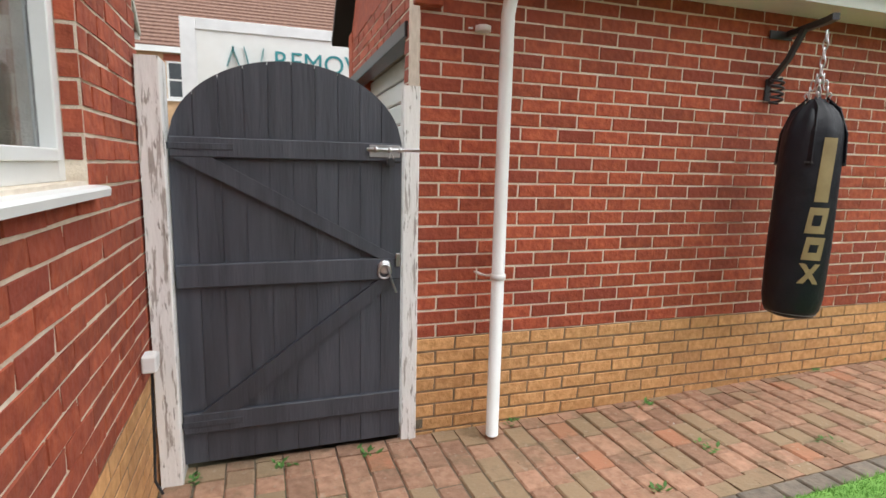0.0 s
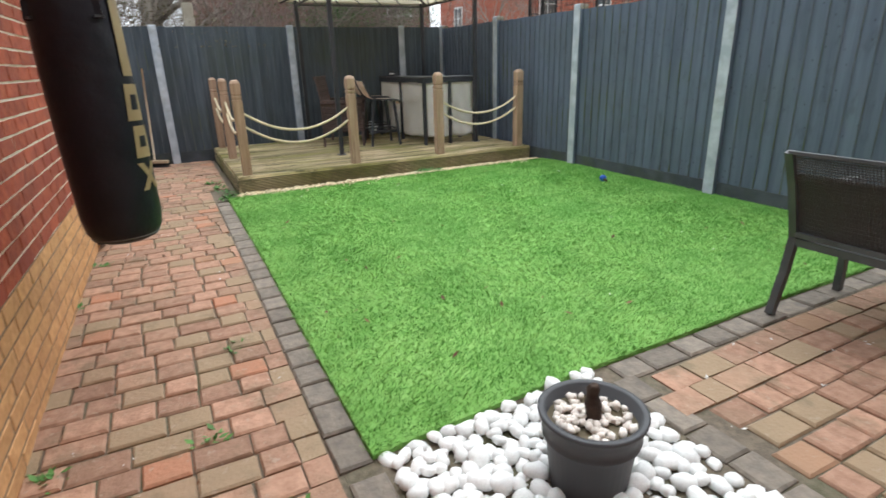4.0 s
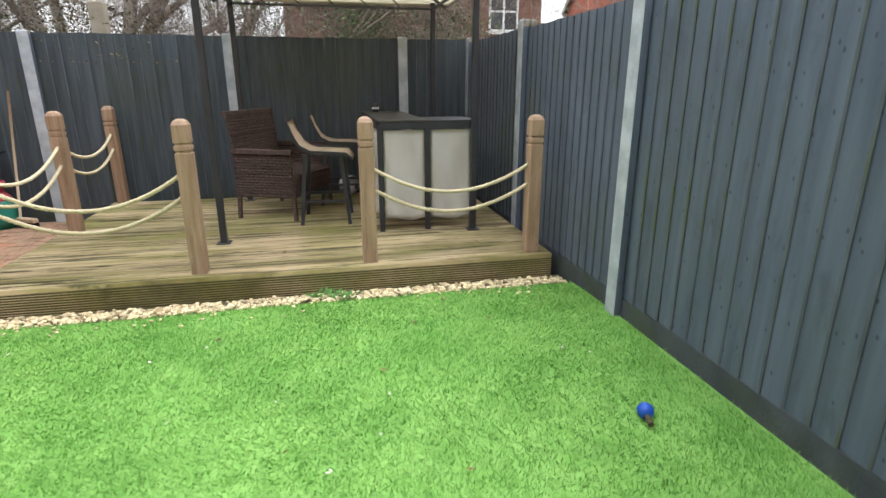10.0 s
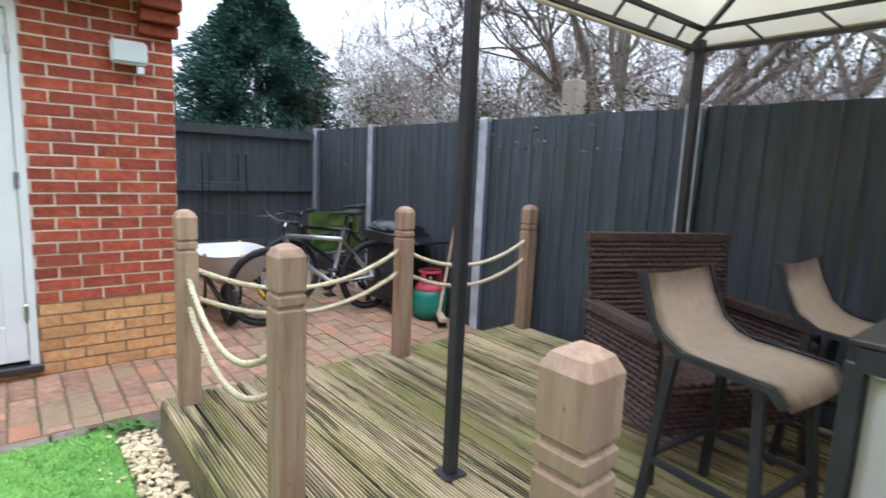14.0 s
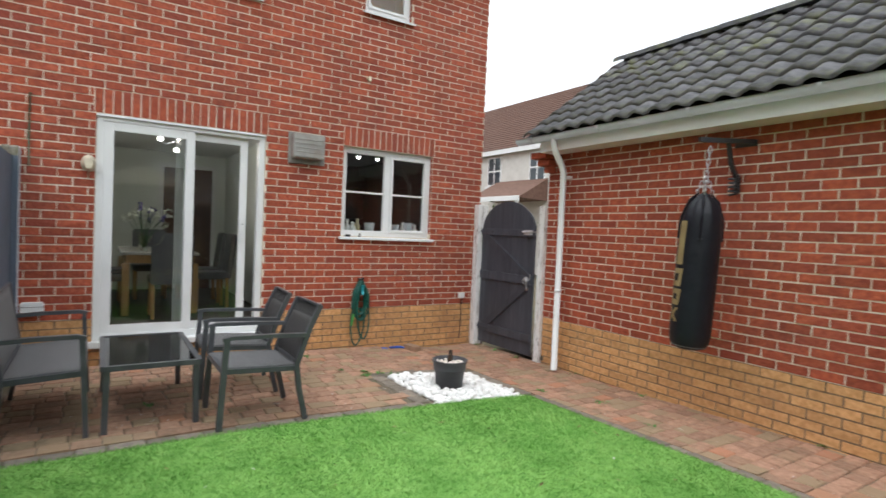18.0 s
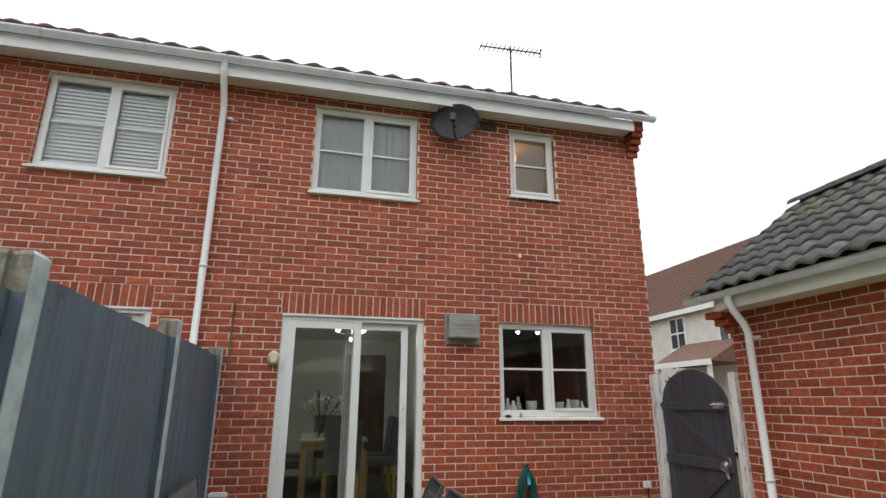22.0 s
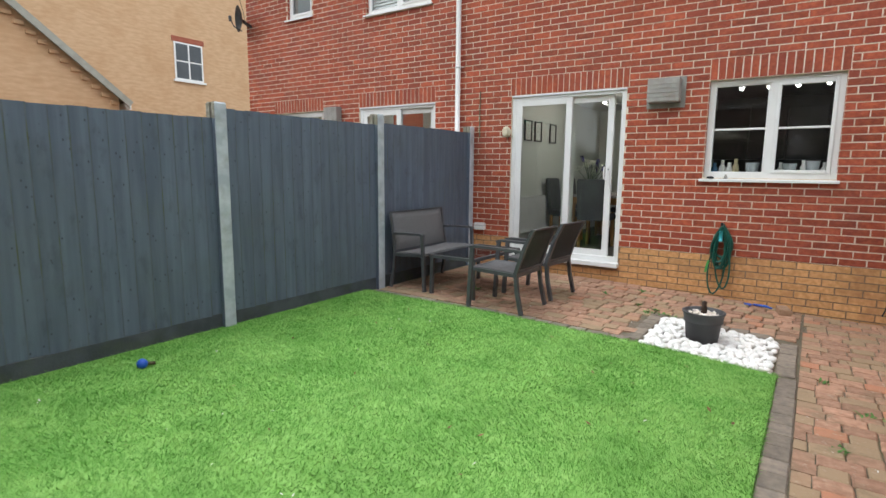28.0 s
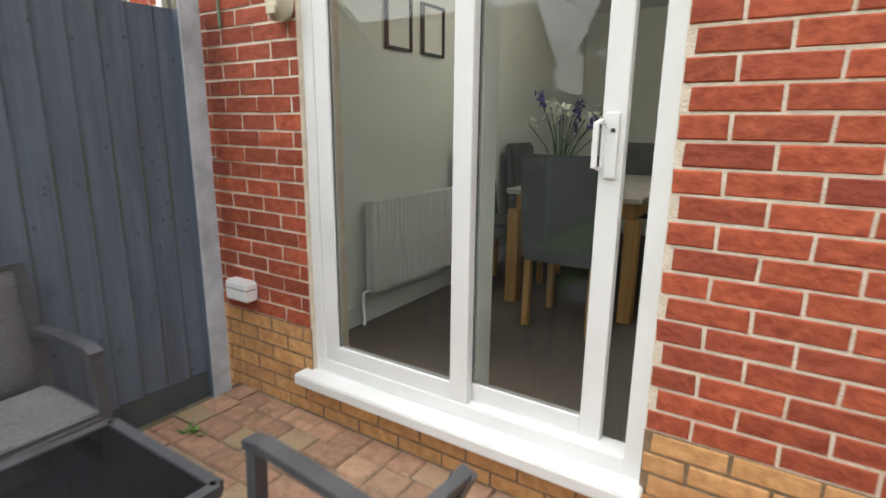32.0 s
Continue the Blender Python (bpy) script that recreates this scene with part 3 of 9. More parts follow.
def fence_post(run, x, y, z, along, label="pale grey slotted concrete fence post with dark painted sides", base=-0.19, bare=0.0):
    """A slotted post: pale front, sides painted with the fence, bare mossy concrete where it stands over the boards."""
    bm = bmesh.new()
    w, d, t = 0.052, 0.060, 0.016
    prof = [(-w, -d), (w, -d), (w, -t), (w - 0.02, -t), (w - 0.02, t), (w, t), (w, d - 0.004), (w - 0.004, d), (-w + 0.004, d), (-w, d - 0.004), (-w, t), (-w + 0.02, t), (-w + 0.02, -t), (-w, -t)]
    n = len(prof)
    levels = [(base, 1.0), (z - max(bare, 0.02), 1.0), (z, 1.0), (z + 0.014, 0.85)]
    rings = [[bm.verts.new((p * q, r * q, h)) for p, r in prof] for h, q in levels]
    for i, (r, s) in enumerate(zip(rings, rings[1:])):
        for k in range(n):
            front = k in (6, 7, 8) if along == "x" else k in (0, 13, 7)
            bm.faces.new([r[k], r[(k + 1) % n], s[(k + 1) % n], s[k]]).material_index = (0 if front else 1) if i == 0 or front else 2
    bm.faces.new(rings[-1]).material_index = 2
    ob = part("post", bm, POST, None, label)
    ob.data.materials.append(FENCE)
    ob.data.materials.append(OLDCONCRETE)
    ob.parent = run
    ob.matrix_basis = pose(x, y, 0, 0, 0, 0 if along == "x" else 90)
    return ob


def fence_panel(t, a, b, normal, z1, n, seed, rails=False, paint=None):
    a, b = Vector((*a, 0)), Vector((*b, 0))
    d = (b - a).normalized()
    nn = Vector((*normal, 0))
    a2, b2 = a + d * 0.035, b - d * 0.035
    bm = bmesh.new()
    side = Matrix((d, nn, Vector((0, 0, 1)))).transposed().to_4x4()
    box(bm, 0, (b2 - a2).length, -0.025, 0.014, -0.19, 0.15, Matrix.Translation(a2) @ side)
    bmesh.ops.recalc_face_normals(bm, faces=bm.faces[:])
    part("gravel_board", bm, GRAVELBOARD, t, "dark painted concrete gravel board")
    for z in (0.35, 1.0, 1.65):
        bm = bmesh.new()
        box(bm, 0, (b2 - a2).length, -0.05 if not rails else 0.0, -0.001 if not rails else 0.045, z, z + 0.07, Matrix.Translation(a2) @ side)
        bmesh.ops.recalc_face_normals(bm, faces=bm.faces[:])
        part("rail", bm, paint or FENCE, t)
    if rails:
        feather_panel(t, b2 - nn * 0.030, a2 - nn * 0.030, 0.151, z1, nn, n // 2, seed, paint)
    else:
        feather_panel(t, a2, b2, 0.151, z1, nn, n, seed, paint)
    return t


fence_side = thing("fence", 0, 0, 0, 0, "slate-grey painted feather-edge fence with pale concrete posts beside lawn", "fence", "garden fences")
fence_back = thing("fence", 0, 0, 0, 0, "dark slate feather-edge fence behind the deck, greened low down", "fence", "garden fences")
fence_yard = thing("fence", 0, 0, 0, 0, "dark slate fence with its rails showing behind the garage", "fence", "garden fences")
SIDE_POSTS = (-0.11, 1.78, 3.70, 5.60, 7.29, XB - 0.04)
TOPS = (1.93, 1.93, 1.86, 1.79, 1.80, 1.79)
BOARDTOPS = (1.86, 1.83, 1.745, 1.75, 1.76)
for i, (x, z) in enumerate(zip(SIDE_POSTS, TOPS)):
    fence_post(fence_side, x, YF, z, "x", bare=max(0.0, z - BOARDTOPS[min(i, 4)]))
for i in range(5):
    fence_panel(fence_side, (SIDE_POSTS[i], YF), (SIDE_POSTS[i + 1], YF), (0, 1), BOARDTOPS[i], 16, i)
BACK_POSTS = (-1.11, 0.625, 2.39, 4.18, 5.53)
for y in BACK_POSTS:
    fence_post(fence_back, XB, y, 1.79, "y")
ends = (YF + 0.03, *BACK_POSTS)
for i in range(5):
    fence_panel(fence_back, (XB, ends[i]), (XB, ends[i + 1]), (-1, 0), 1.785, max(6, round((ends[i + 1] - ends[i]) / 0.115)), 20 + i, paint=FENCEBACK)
fence_post(fence_yard, 7.16, 5.58, 1.80, "x")
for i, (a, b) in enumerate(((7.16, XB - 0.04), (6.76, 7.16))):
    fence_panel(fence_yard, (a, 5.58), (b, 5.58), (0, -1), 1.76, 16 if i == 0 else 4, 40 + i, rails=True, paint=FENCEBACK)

# ---------- paving base, turf ----------
def slab(name, x0, x1, y0, y1, z0, z1, mat, label, cat):
    bm = bmesh.new()
    box(bm, x0, x1, y0, y1, z0, z1)
    return tagged(part(name, bm, mat), label, cat, kind="structure")


patio = slab("pavement_patio", XH, 2.01, YF + 0.02, 2.13, -0.058, -0.010, SAND, "tumbled red and buff block paving of the patio", "paving")
path = slab("pavement_path", XH, XB - 0.03, 2.131, YG, -0.058, -0.010, SAND, "tumbled block paving path beside the garage", "paving")
yard = slab("pavement_yard", GX1, XB - 0.03, YG, 5.55, -0.058, -0.012, SAND, "tumbled block paving of the yard behind the garage", "paving")
deckside = slab("pavement_strip", 6.16, XB - 0.03, 1.90, 2.13, -0.058, -0.012, SAND, "earthy strip of paving beside the deck", "paving")
turf = slab("turf", 2.01, 6.16, YF + 0.02, 2.02, -0.05, 0.012, TURF, "bright green artificial grass lawn", "lawn")

# blades
rng = np.random.default_rng(5)
N = 280000
bx, by = rng.uniform(1.99, 6.17, N), rng.uniform(YF + 0.03, 2.03, N)
ang, hgt, wid = rng.uniform(0, math.tau, N), rng.uniform(0.010, 0.024, N), rng.uniform(0.0011, 0.0023, N)
lx, ly = rng.normal(0, 0.014, N) + 0.008 * np.sin(by * 5 + bx), rng.normal(0, 0.014, N) + 0.008 * np.cos(bx * 4)
base = np.stack([bx, by, np.full(N, 0.011)], 1)
across = np.stack([np.cos(ang), np.sin(ang), np.zeros(N)], 1) * wid[:, None]
tip = base + np.stack([lx, ly, hgt], 1)
co = np.stack([base - across, base + across, tip], 1).reshape(-1, 3)
me = bpy.data.meshes.new("turf_blades")
me.vertices.add(3 * N)
me.vertices.foreach_set("co", co.ravel())
me.loops.add(3 * N)
me.loops.foreach_set("vertex_index", np.arange(3 * N, dtype=np.int32))
me.polygons.add(N)
me.polygons.foreach_set("loop_start", np.arange(0, 3 * N, 3, dtype=np.int32))
me.polygons.foreach_set("loop_total", np.full(N, 3, dtype=np.int32))
me.update()
me.validate()
me.materials.append(BLADE)
tagged(new("turf_blades", me), "short bright green plastic grass blades of the lawn", "grass", kind="stuff")


# ---------- windows and doors in the house ----------
def frame_ring(y0, y1, z0, z1, x0, x1, w):
    bm = bmesh.new()
    for b in ((y0, y0 + w, z0, z1), (y1 - w, y1, z0, z1), (y0 + w, y1 - w, z0, z0 + w), (y0 + w, y1 - w, z1 - w, z1)):
        box(bm, x0, x1, b[0], b[1], b[2], b[3])
    bmesh.ops.bevel(bm, geom=bm.edges[:], offset=0.003, segments=1, affect="EDGES")
    return bm


def pane_of(y0, y1, z0, z1, x, parent, name="pane"):
    bm = bmesh.new()
    box(bm, x - 0.012, x + 0.012, y0, y1, z0, z1)
    ob = part(name, bm, GLASS, parent)
    ob.visible_shadow = False
    return ob


def house_window(name, h, lights=2, sill=True, mid=True, label="white double-glazed casement window with a sill"):
    t = thing(name, XH, (h[0] + h[1]) / 2, h[2], 0, label, "window", kind="structure")
    y0, y1, z0, z1 = h
    xf0, xf1 = XH - 0.125, XH - 0.060
    part("window_frame", frame_ring(y0, y1, z0, z1, xf0, xf1, 0.055), WHITE, t)
    edges = [y0 + 0.055, y1 - 0.055] if lights == 1 else [y0 + 0.055, (y0 + y1) / 2, y1 - 0.055]
    if lights == 2:
        m = (y0 + y1) / 2
        part("mullion", bevelled(xf0 + 0.002, xf1 - 0.002, m - 0.035, m + 0.035, z0 + 0.055, z1 - 0.055, 0.003), WHITE, t)
    for i, (a, b) in enumerate(zip(edges, edges[1:])):
        if lights == 2:
            a, b = (a, b - 0.035) if i == 0 else (a + 0.035, b)
        s = 0.034 if (i == 1 or lights == 1) else 0.012
        part("sash", frame_ring(a, b, z0 + 0.055, z1 - 0.055, xf0 + 0.006, xf1 + (0.012 if s > 0.02 else -0.004), s), WHITE, t)
        zm = (z0 + z1) / 2
        if mid:
            part("glazing_bar", bevelled(xf0 + 0.02, xf1 - 0.012, a + s, b - s, zm - 0.011, zm + 0.011, 0.003), WHITE, t)
        pane_of(a + s, b - s, z0 + 0.055 + s, z1 - 0.055 - s, XH - 0.100, t)
    part("trickle_vent", bevelled(xf1 - 0.001, xf1 + 0.012, y0 + 0.10, y0 + 0.42, z1 - 0.036, z1 - 0.018, 0.003), WHITE, t)
    if lights == 2:
        part("trickle_vent", bevelled(xf1 - 0.001, xf1 + 0.012, y1 - 0.42, y1 - 0.10, z1 - 0.036, z1 - 0.018, 0.003), WHITE, t)
    if sill:
        bm = bmesh.new()
        v = [bm.verts.new(p) for y in (y0 - 0.03, y1 + 0.03) for p in
             [(XH - 0.12, y, z0 - 0.001), (XH + 0.036, y, z0 - 0.014), (XH + 0.043, y, z0 - 0.022), (XH + 0.041, y, z0 - 0.042), (XH + 0.012, y, z0 - 0.030), (XH + 0.010, y, z0 - 0.024)]]
        for k in range(6):
            bm.faces.new([v[k], v[(k + 1) % 6], v[6 + (k + 1) % 6], v[6 + k]])
        bm.faces.new(v[:6][::-1])
        bm.faces.new(v[6:])
        bmesh.ops.recalc_face_normals(bm, faces=bm.faces[:])
        part("window_sill", bm, WHITE, t)
    return t


house_window("window_1", KWIN)
house_window("window_2", UP1)
house_window("window_3", UP2, 1)
house_window("window_4", UP0)
house_window("window_5", UPN, 1)
house_window("window_6", NWIN)


def patio_door(name, h, open_gap=0.10, label="white sliding patio door standing slightly open"):
    t = thing(name, XH, (h[0] + h[1]) / 2, h[2], 0, label, "patio door", kind="structure")
    y0, y1, z0, z1 = h
    za = z0 + 0.05
    part("door_frame", frame_ring(y0, y1, za, z1, XH - 0.13, XH - 0.030, 0.060), WHITE, t)
    part("head_trim", bevelled(XH - 0.028, XH - 0.004, y0, y1, z1 - 0.022, z1, 0.003), GUTTER, t)
    m = (y0 + y1) / 2 + 0.02
    part("fixed_leaf", frame_ring(y0 + 0.060, m + 0.055, za + 0.058, z1 - 0.060, XH - 0.080, XH - 0.036, 0.080), WHITE, t)
    pane_of(y0 + 0.14, m - 0.025, za + 0.138, z1 - 0.140, XH - 0.058, t)
    s = part("sliding_leaf", frame_ring(m - 0.03, y1 - 0.060 - open_gap, za + 0.058, z1 - 0.060, XH - 0.126, XH - 0.084, 0.075), WHITE, t)
    pane_of(m + 0.045, y1 - 0.135 - open_gap, za + 0.133, z1 - 0.135, XH - 0.105, t)
    yh = y1 - 0.060 - open_gap - 0.040
    pl = part("handle_plate", bevelled(XH - 0.084, XH - 0.072, yh - 0.020, yh + 0.022, 1.225, 1.430, 0.004), WHITE, s, "white lock plate")
    bm = bar([(XH - 0.073, yh - 0.030, 1.255), (XH - 0.035, yh - 0.036, 1.262), (XH - 0.035, yh - 0.036, 1.395), (XH - 0.073, yh - 0.030, 1.402)], 0.016, 0.014)
    part("pull_handle", bm, WHITE, s)
    bm = moved(turned([(0.007, 0), (0.007, 0.004)], 12), pose(XH - 0.072, yh + 0.006, 1.375, 0, 90, 0))
    part("keyhole", bm, METAL, s, "dark keyhole")
    bm = bevelled(XH - 0.14, XH + 0.075, y0 - 0.045, y1 + 0.015, z0 - 0.005, z0 + 0.049, 0.006, 2)
    part("door_sill", bm, WHITE, t, "projecting white door sill")
    return t


patio_door("door_1", DOOR)
patio_door("door_2", NDOOR, 0.0, "white sliding patio door of the neighbouring house")

# ---------- garage door at the side ----------
side_door = thing("door_3", (GDOOR[0] + GDOOR[1]) / 2, YG, 0.075, 0, "white half-glazed timber side door of the garage, shut", "door", kind="structure")
a, b, z0, z1 = GDOOR
bm = bmesh.new()
for q in ((a, a + 0.045, z0, z1), (b - 0.045, b, z0, z1), (a + 0.045, b - 0.045, z1 - 0.045, z1)):
    box(bm, q[0], q[1], YG - 0.018, YG + 0.09, q[2], q[3])
bmesh.ops.bevel(bm, geom=bm.edges[:], offset=0.004, segments=1, affect="EDGES")
part("door_frame", bm, WHITE, side_door)
bm = bmesh.new()
la, lb, lz0, lz1 = a + 0.048, b - 0.048, z0 + 0.035, z1 - 0.048
for q in ((la, la + 0.105, lz0, lz1), (lb - 0.105, lb, lz0, lz1), (la + 0.105, lb - 0.105, lz1 - 0.10, lz1), (la + 0.105, lb - 0.105, 0.90, 1.06), (la + 0.105, lb - 0.105, lz0, lz0 + 0.22)):
    box(bm, q[0], q[1], YG - 0.002, YG + 0.042, q[2], q[3])
bmesh.ops.bevel(bm, geom=bm.edges[:], offset=0.003, segments=1, affect="EDGES")
leaf = part("door_leaf", bm, WHITE, side_door)
part("lower_panel", bevelled(la + 0.10, lb - 0.10, YG + 0.012, YG + 0.030, lz0 + 0.21, 0.91, 0.004), WHITE, leaf)
bm = bmesh.new()
box(bm, la + 0.10, lb - 0.10, YG + 0.014, YG + 0.022, 1.05, lz1 - 0.09)
ob = part("pane", bm, GLASS, leaf)
ob.visible_shadow = False
part("threshold", bevelled(a - 0.03, b + 0.02, YG - 0.045, YG + 0.05, z0 - 0.035, z0 + 0.012, 0.006), METAL, side_door, "dark threshold strip")
part("handle_backplate", bevelled(la + 0.025, la + 0.062, YG - 0.010, YG - 0.002, 0.98, 1.14, 0.004), METAL, leaf, "dark metal backplate")
part("lever_handle", bar([(la + 0.043, YG - 0.010, 1.09), (la + 0.043, YG - 0.045, 1.09), (la + 0.145, YG - 0.048, 1.088)], 0.016, 0.014), METAL, leaf, "dark lever handle")
for z in (0.36, 1.15, 1.90):
    part("hinge", bevelled(lb - 0.012, lb + 0.014, YG - 0.024, YG - 0.002, z, z + 0.10, 0.004), CHROME, side_door)
bm = bmesh.new()
for k, (u, v) in enumerate(((0, 0), (0.018, 0.005), (0.036, -0.002), (0.054, 0.006), (0.01, -0.016), (0.03, -0.02), (0.02, -0.032))):
    box(bm, la + 0.13 + u, la + 0.145 + u, YG + 0.008, YG + 0.013, 2.00 + v, 2.014 + v)
part("window_sticker", bm, material("yellow_print", (0.65, 0.42, 0.05), (0.7, 0.5, 0.08), 0.6, bump=0), leaf, "small yellow window sticker")

# ---------- garage roof ----------
PITCH_Y0, PITCH_Z0, RIDGE_Y, RIDGE_Z = 2.82, 2.48, 4.34, 3.62


def pantile_roof(name, x0, x1, ya, za, yb, zb, pitch, rows, mat, label, single=0):
    t = thing(name, (x0 + x1) / 2, ya, za, 0, label, "roof", kind="structure")
    up = Vector((0, yb - ya, zb - za))
    length = up.length
    up.normalize()
    nrm = Vector((0, -(zb - za), yb - ya)).normalized()
    if nrm.z < 0:
        nrm = -nrm
    cols = round((x1 - x0) / pitch)
    w = (x1 - x0) / cols
    course = length / rows
    seg = 10

    def tile():
        bm = bmesh.new()
        prof = []
        for k in range(seg + 1):
            f = k / seg
            prof.append((f * (w + 0.012), 0.038 * (0.5 - 0.5 * math.cos(math.tau * min(1, f * 1.0)))))
        rr = []
        for dist, lift in ((0, 0.034), (0, 0.046), (course + 0.03, 0.012)):
            base = -0.004 if lift == 0.034 else 0
            rr.append([bm.verts.new(Vector((p, 0, 0)) + up * dist + nrm * (lift + q + base - (0.014 if lift == 0.034 else 0))) for p, q in prof])
        for r, s in zip(rr, rr[1:]):
            for k in range(seg):
                bm.faces.new([r[k], r[k + 1], s[k + 1], s[k]]).smooth = True
        bm.normal_update()
        me = bpy.data.meshes.new("roof_tile")
        bm.to_mesh(me)
        bm.free()
        me.materials.append(mat)
        return me

    me = tile()
    vs = np.array([v.co[:] for v in me.vertices])
    fs = np.array([p.vertices[:] for p in me.polygons])
    verts, faces, n, kept = [], [], 0, 0
    for r in range(rows):
        for c in range(cols):
            off = Vector((x0 + c * w, ya, za)) + up * (course * r)
            if kept < single:
                ob = new("roof_tile", me)
                ob.parent = t
                ob.matrix_parent_inverse = t.matrix_basis.inverted()
                ob.matrix_basis = Matrix.Translation(off)
                kept += 1
            else:
                verts.append(vs + np.array(off[:]))
                faces.append(fs + n)
                n += len(vs)
    if verts:
        jm = bpy.data.meshes.new("roof_tiles")
        jm.from_pydata(np.concatenate(verts).tolist(), [], np.concatenate(faces).tolist())
        jm.polygons.foreach_set("use_smooth", np.ones(len(jm.polygons), bool))
        jm.materials.append(mat)
        ob = new("roof_tiles", jm)
        ob.parent = t
        ob.matrix_parent_inverse = t.matrix_basis.inverted()
        tagged(ob, kind="stuff")
    bm = bmesh.new()
    q = [Vector((x, 0, 0)) + Vector((0, y, z)) - nrm * d for d in (0.0, 0.03) for x, y, z in ((x0, ya, za), (x1, ya, za), (x1, yb, zb), (x0, yb, zb))]
    v = [bm.verts.new(p) for p in q]
    for f in ((0, 1, 2, 3), (7, 6, 5, 4), (0, 4, 5, 1), (1, 5, 6, 2), (2, 6, 7, 3), (3, 7, 4, 0)):
        bm.faces.new([v[k] for k in f])
    part("roof_felt", bm, DARK, t)
    return t


garage_roof = pantile_roof("garage_roof", 0.86, 6.82, PITCH_Y0, PITCH_Z0, RIDGE_Y, RIDGE_Z, 0.205, 8, TILE, "dark grey concrete pantile garage roof with moss", 120)
pantile_roof("garage_roof_far", 0.86, 6.82, 2 * RIDGE_Y - PITCH_Y0, PITCH_Z0, RIDGE_Y, RIDGE_Z, 0.205, 8, TILE, "far slope of the dark pantile garage roof")
n = 13
for i in range(n):
    x = 0.86 + (6.82 - 0.86) * i / n
    bm = bmesh.new()
    rr = []
    for k in range(7):
        a = math.pi * k / 6
        rr.append([bm.verts.new((x + d, RIDGE_Y + (0.12 + e) * math.cos(a), RIDGE_Z + 0.0 + (0.085 + e) * math.sin(a) + 0.02)) for d, e in ((0, 0.006), (5.89 / n + 0.02, 0.0))])
    for p, q in zip(rr, rr[1:]):
        bm.faces.new([p[0], p[1], q[1], q[0]]).smooth = True
    bmesh.ops.solidify(bm, geom=bm.faces[:], thickness=0.014)
    part("ridge_tile", bm, TILE, garage_roof)
# gables under the verges
for x in (GX0 + 0.008, GX1 - 0.22):
    bm = bmesh.new()
    v = [bm.verts.new((x + d, y, z)) for d in (0, 0.21) for y, z in ((YG, 2.40), (5.58, 2.40), (RIDGE_Y, RIDGE_Z - 0.06))]
    bm.faces.new(v[:3])
    bm.faces.new(v[3:][::-1])
    for k in range(3):
        bm.faces.new([v[k], v[(k + 1) % 3], v[3 + (k + 1) % 3], v[3 + k]])
    bmesh.ops.recalc_face_normals(bm, faces=bm.faces[:])
    tagged(part("wall_garage_gable", bm, RED), "red brick garage gable", "wall", kind="structure")
# corbelled brick kneelers at both eaves ends
for x0, x1 in ((GX0 - 0.14, GX0 + 0.10), (GX1 - 0.20, GX1 + 0.03)):
    t = thing("brick_kneeler", (x0 + x1) / 2, YG, 2.2, 0, "stepped red brick corbel under the eaves", "corbel", kind="structure")
    for i, d in enumerate((0.05, 0.11, 0.17)):
        part("brick", bevelled(x0 + (0.10 - 0.05 * i if x0 < 2 else 0), x1, YG - d, YG - 0.001 + (0.03 if i else 0), 2.12 + 0.075 * i, 2.187 + 0.075 * i, 0.004), RED, t)


def gutter(name, x0, x1, y0, y1, z, axis, label):
    """Half-round gutter with fascia brackets, along x or y."""
    t = thing(name, (x0 + x1) / 2, (y0 + y1) / 2, z, 0, label, "gutter", kind="structure")
    bm = bmesh.new()
    rr = []
    for e in ((x0, y0), (x1, y1)):
        ring = []
        for k in range(9):
            a = math.pi + math.pi * k / 8
            c, s = 0.058 * math.cos(a), 0.058 * math.sin(a)
            ring.append(bm.verts.new((e[0] + (0 if axis == "x" else c), e[1] + (c if axis == "x" else 0), z + s)))
        rr.append(ring)
    for k in range(8):
        bm.faces.new([rr[0][k], rr[0][k + 1], rr[1][k + 1], rr[1][k]]).smooth = True
    bm.faces.new(rr[0])
    bm.faces.new(rr[1][::-1])
    bmesh.ops.solidify(bm, geom=bm.faces[:], thickness=0.004)
    part("channel", bm, GUTTER, t)
    L = (x1 - x0) if axis == "x" else (y1 - y0)
    for i in range(int(L / 0.95) + 1):
        f = 0.25 + i * 0.95
        if f > L:
            break
        bm = bmesh.new()
        ring = []
        for k in range(9):
            a = math.pi + math.pi * k / 8
            for d in (0, 0.03):
                c, s = 0.064 * math.cos(a), 0.064 * math.sin(a)
                px = (x0 + f + d, y0 + c) if axis == "x" else (x0 + c, y0 + f + d)
                ring.append(bm.verts.new((*px, z + s)))
        for k in range(0, 16, 2):
            bm.faces.new([ring[k], ring[k + 1], ring[k + 3], ring[k + 2]])
        bmesh.ops.solidify(bm, geom=bm.faces[:], thickness=0.005)
        part("bracket", bm, GUTTER, t)
    return t


bm = bmesh.new()
box(bm, GX0 + 0.10, GX1 - 0.19, 2.875, 2.955, 2.315, 2.50)
box(bm, GX0 + 0.10, GX1 - 0.19, 2.955, YG - 0.003, 2.315, 2.33)
tagged(part("fascia", bm, WHITE), "white fascia and soffit under the garage eaves", "fascia", kind="structure")
gutter("gutter", 0.80, 6.84, 2.805, 2.805, 2.470, "x", "pale grey half-round gutter along the garage eaves")


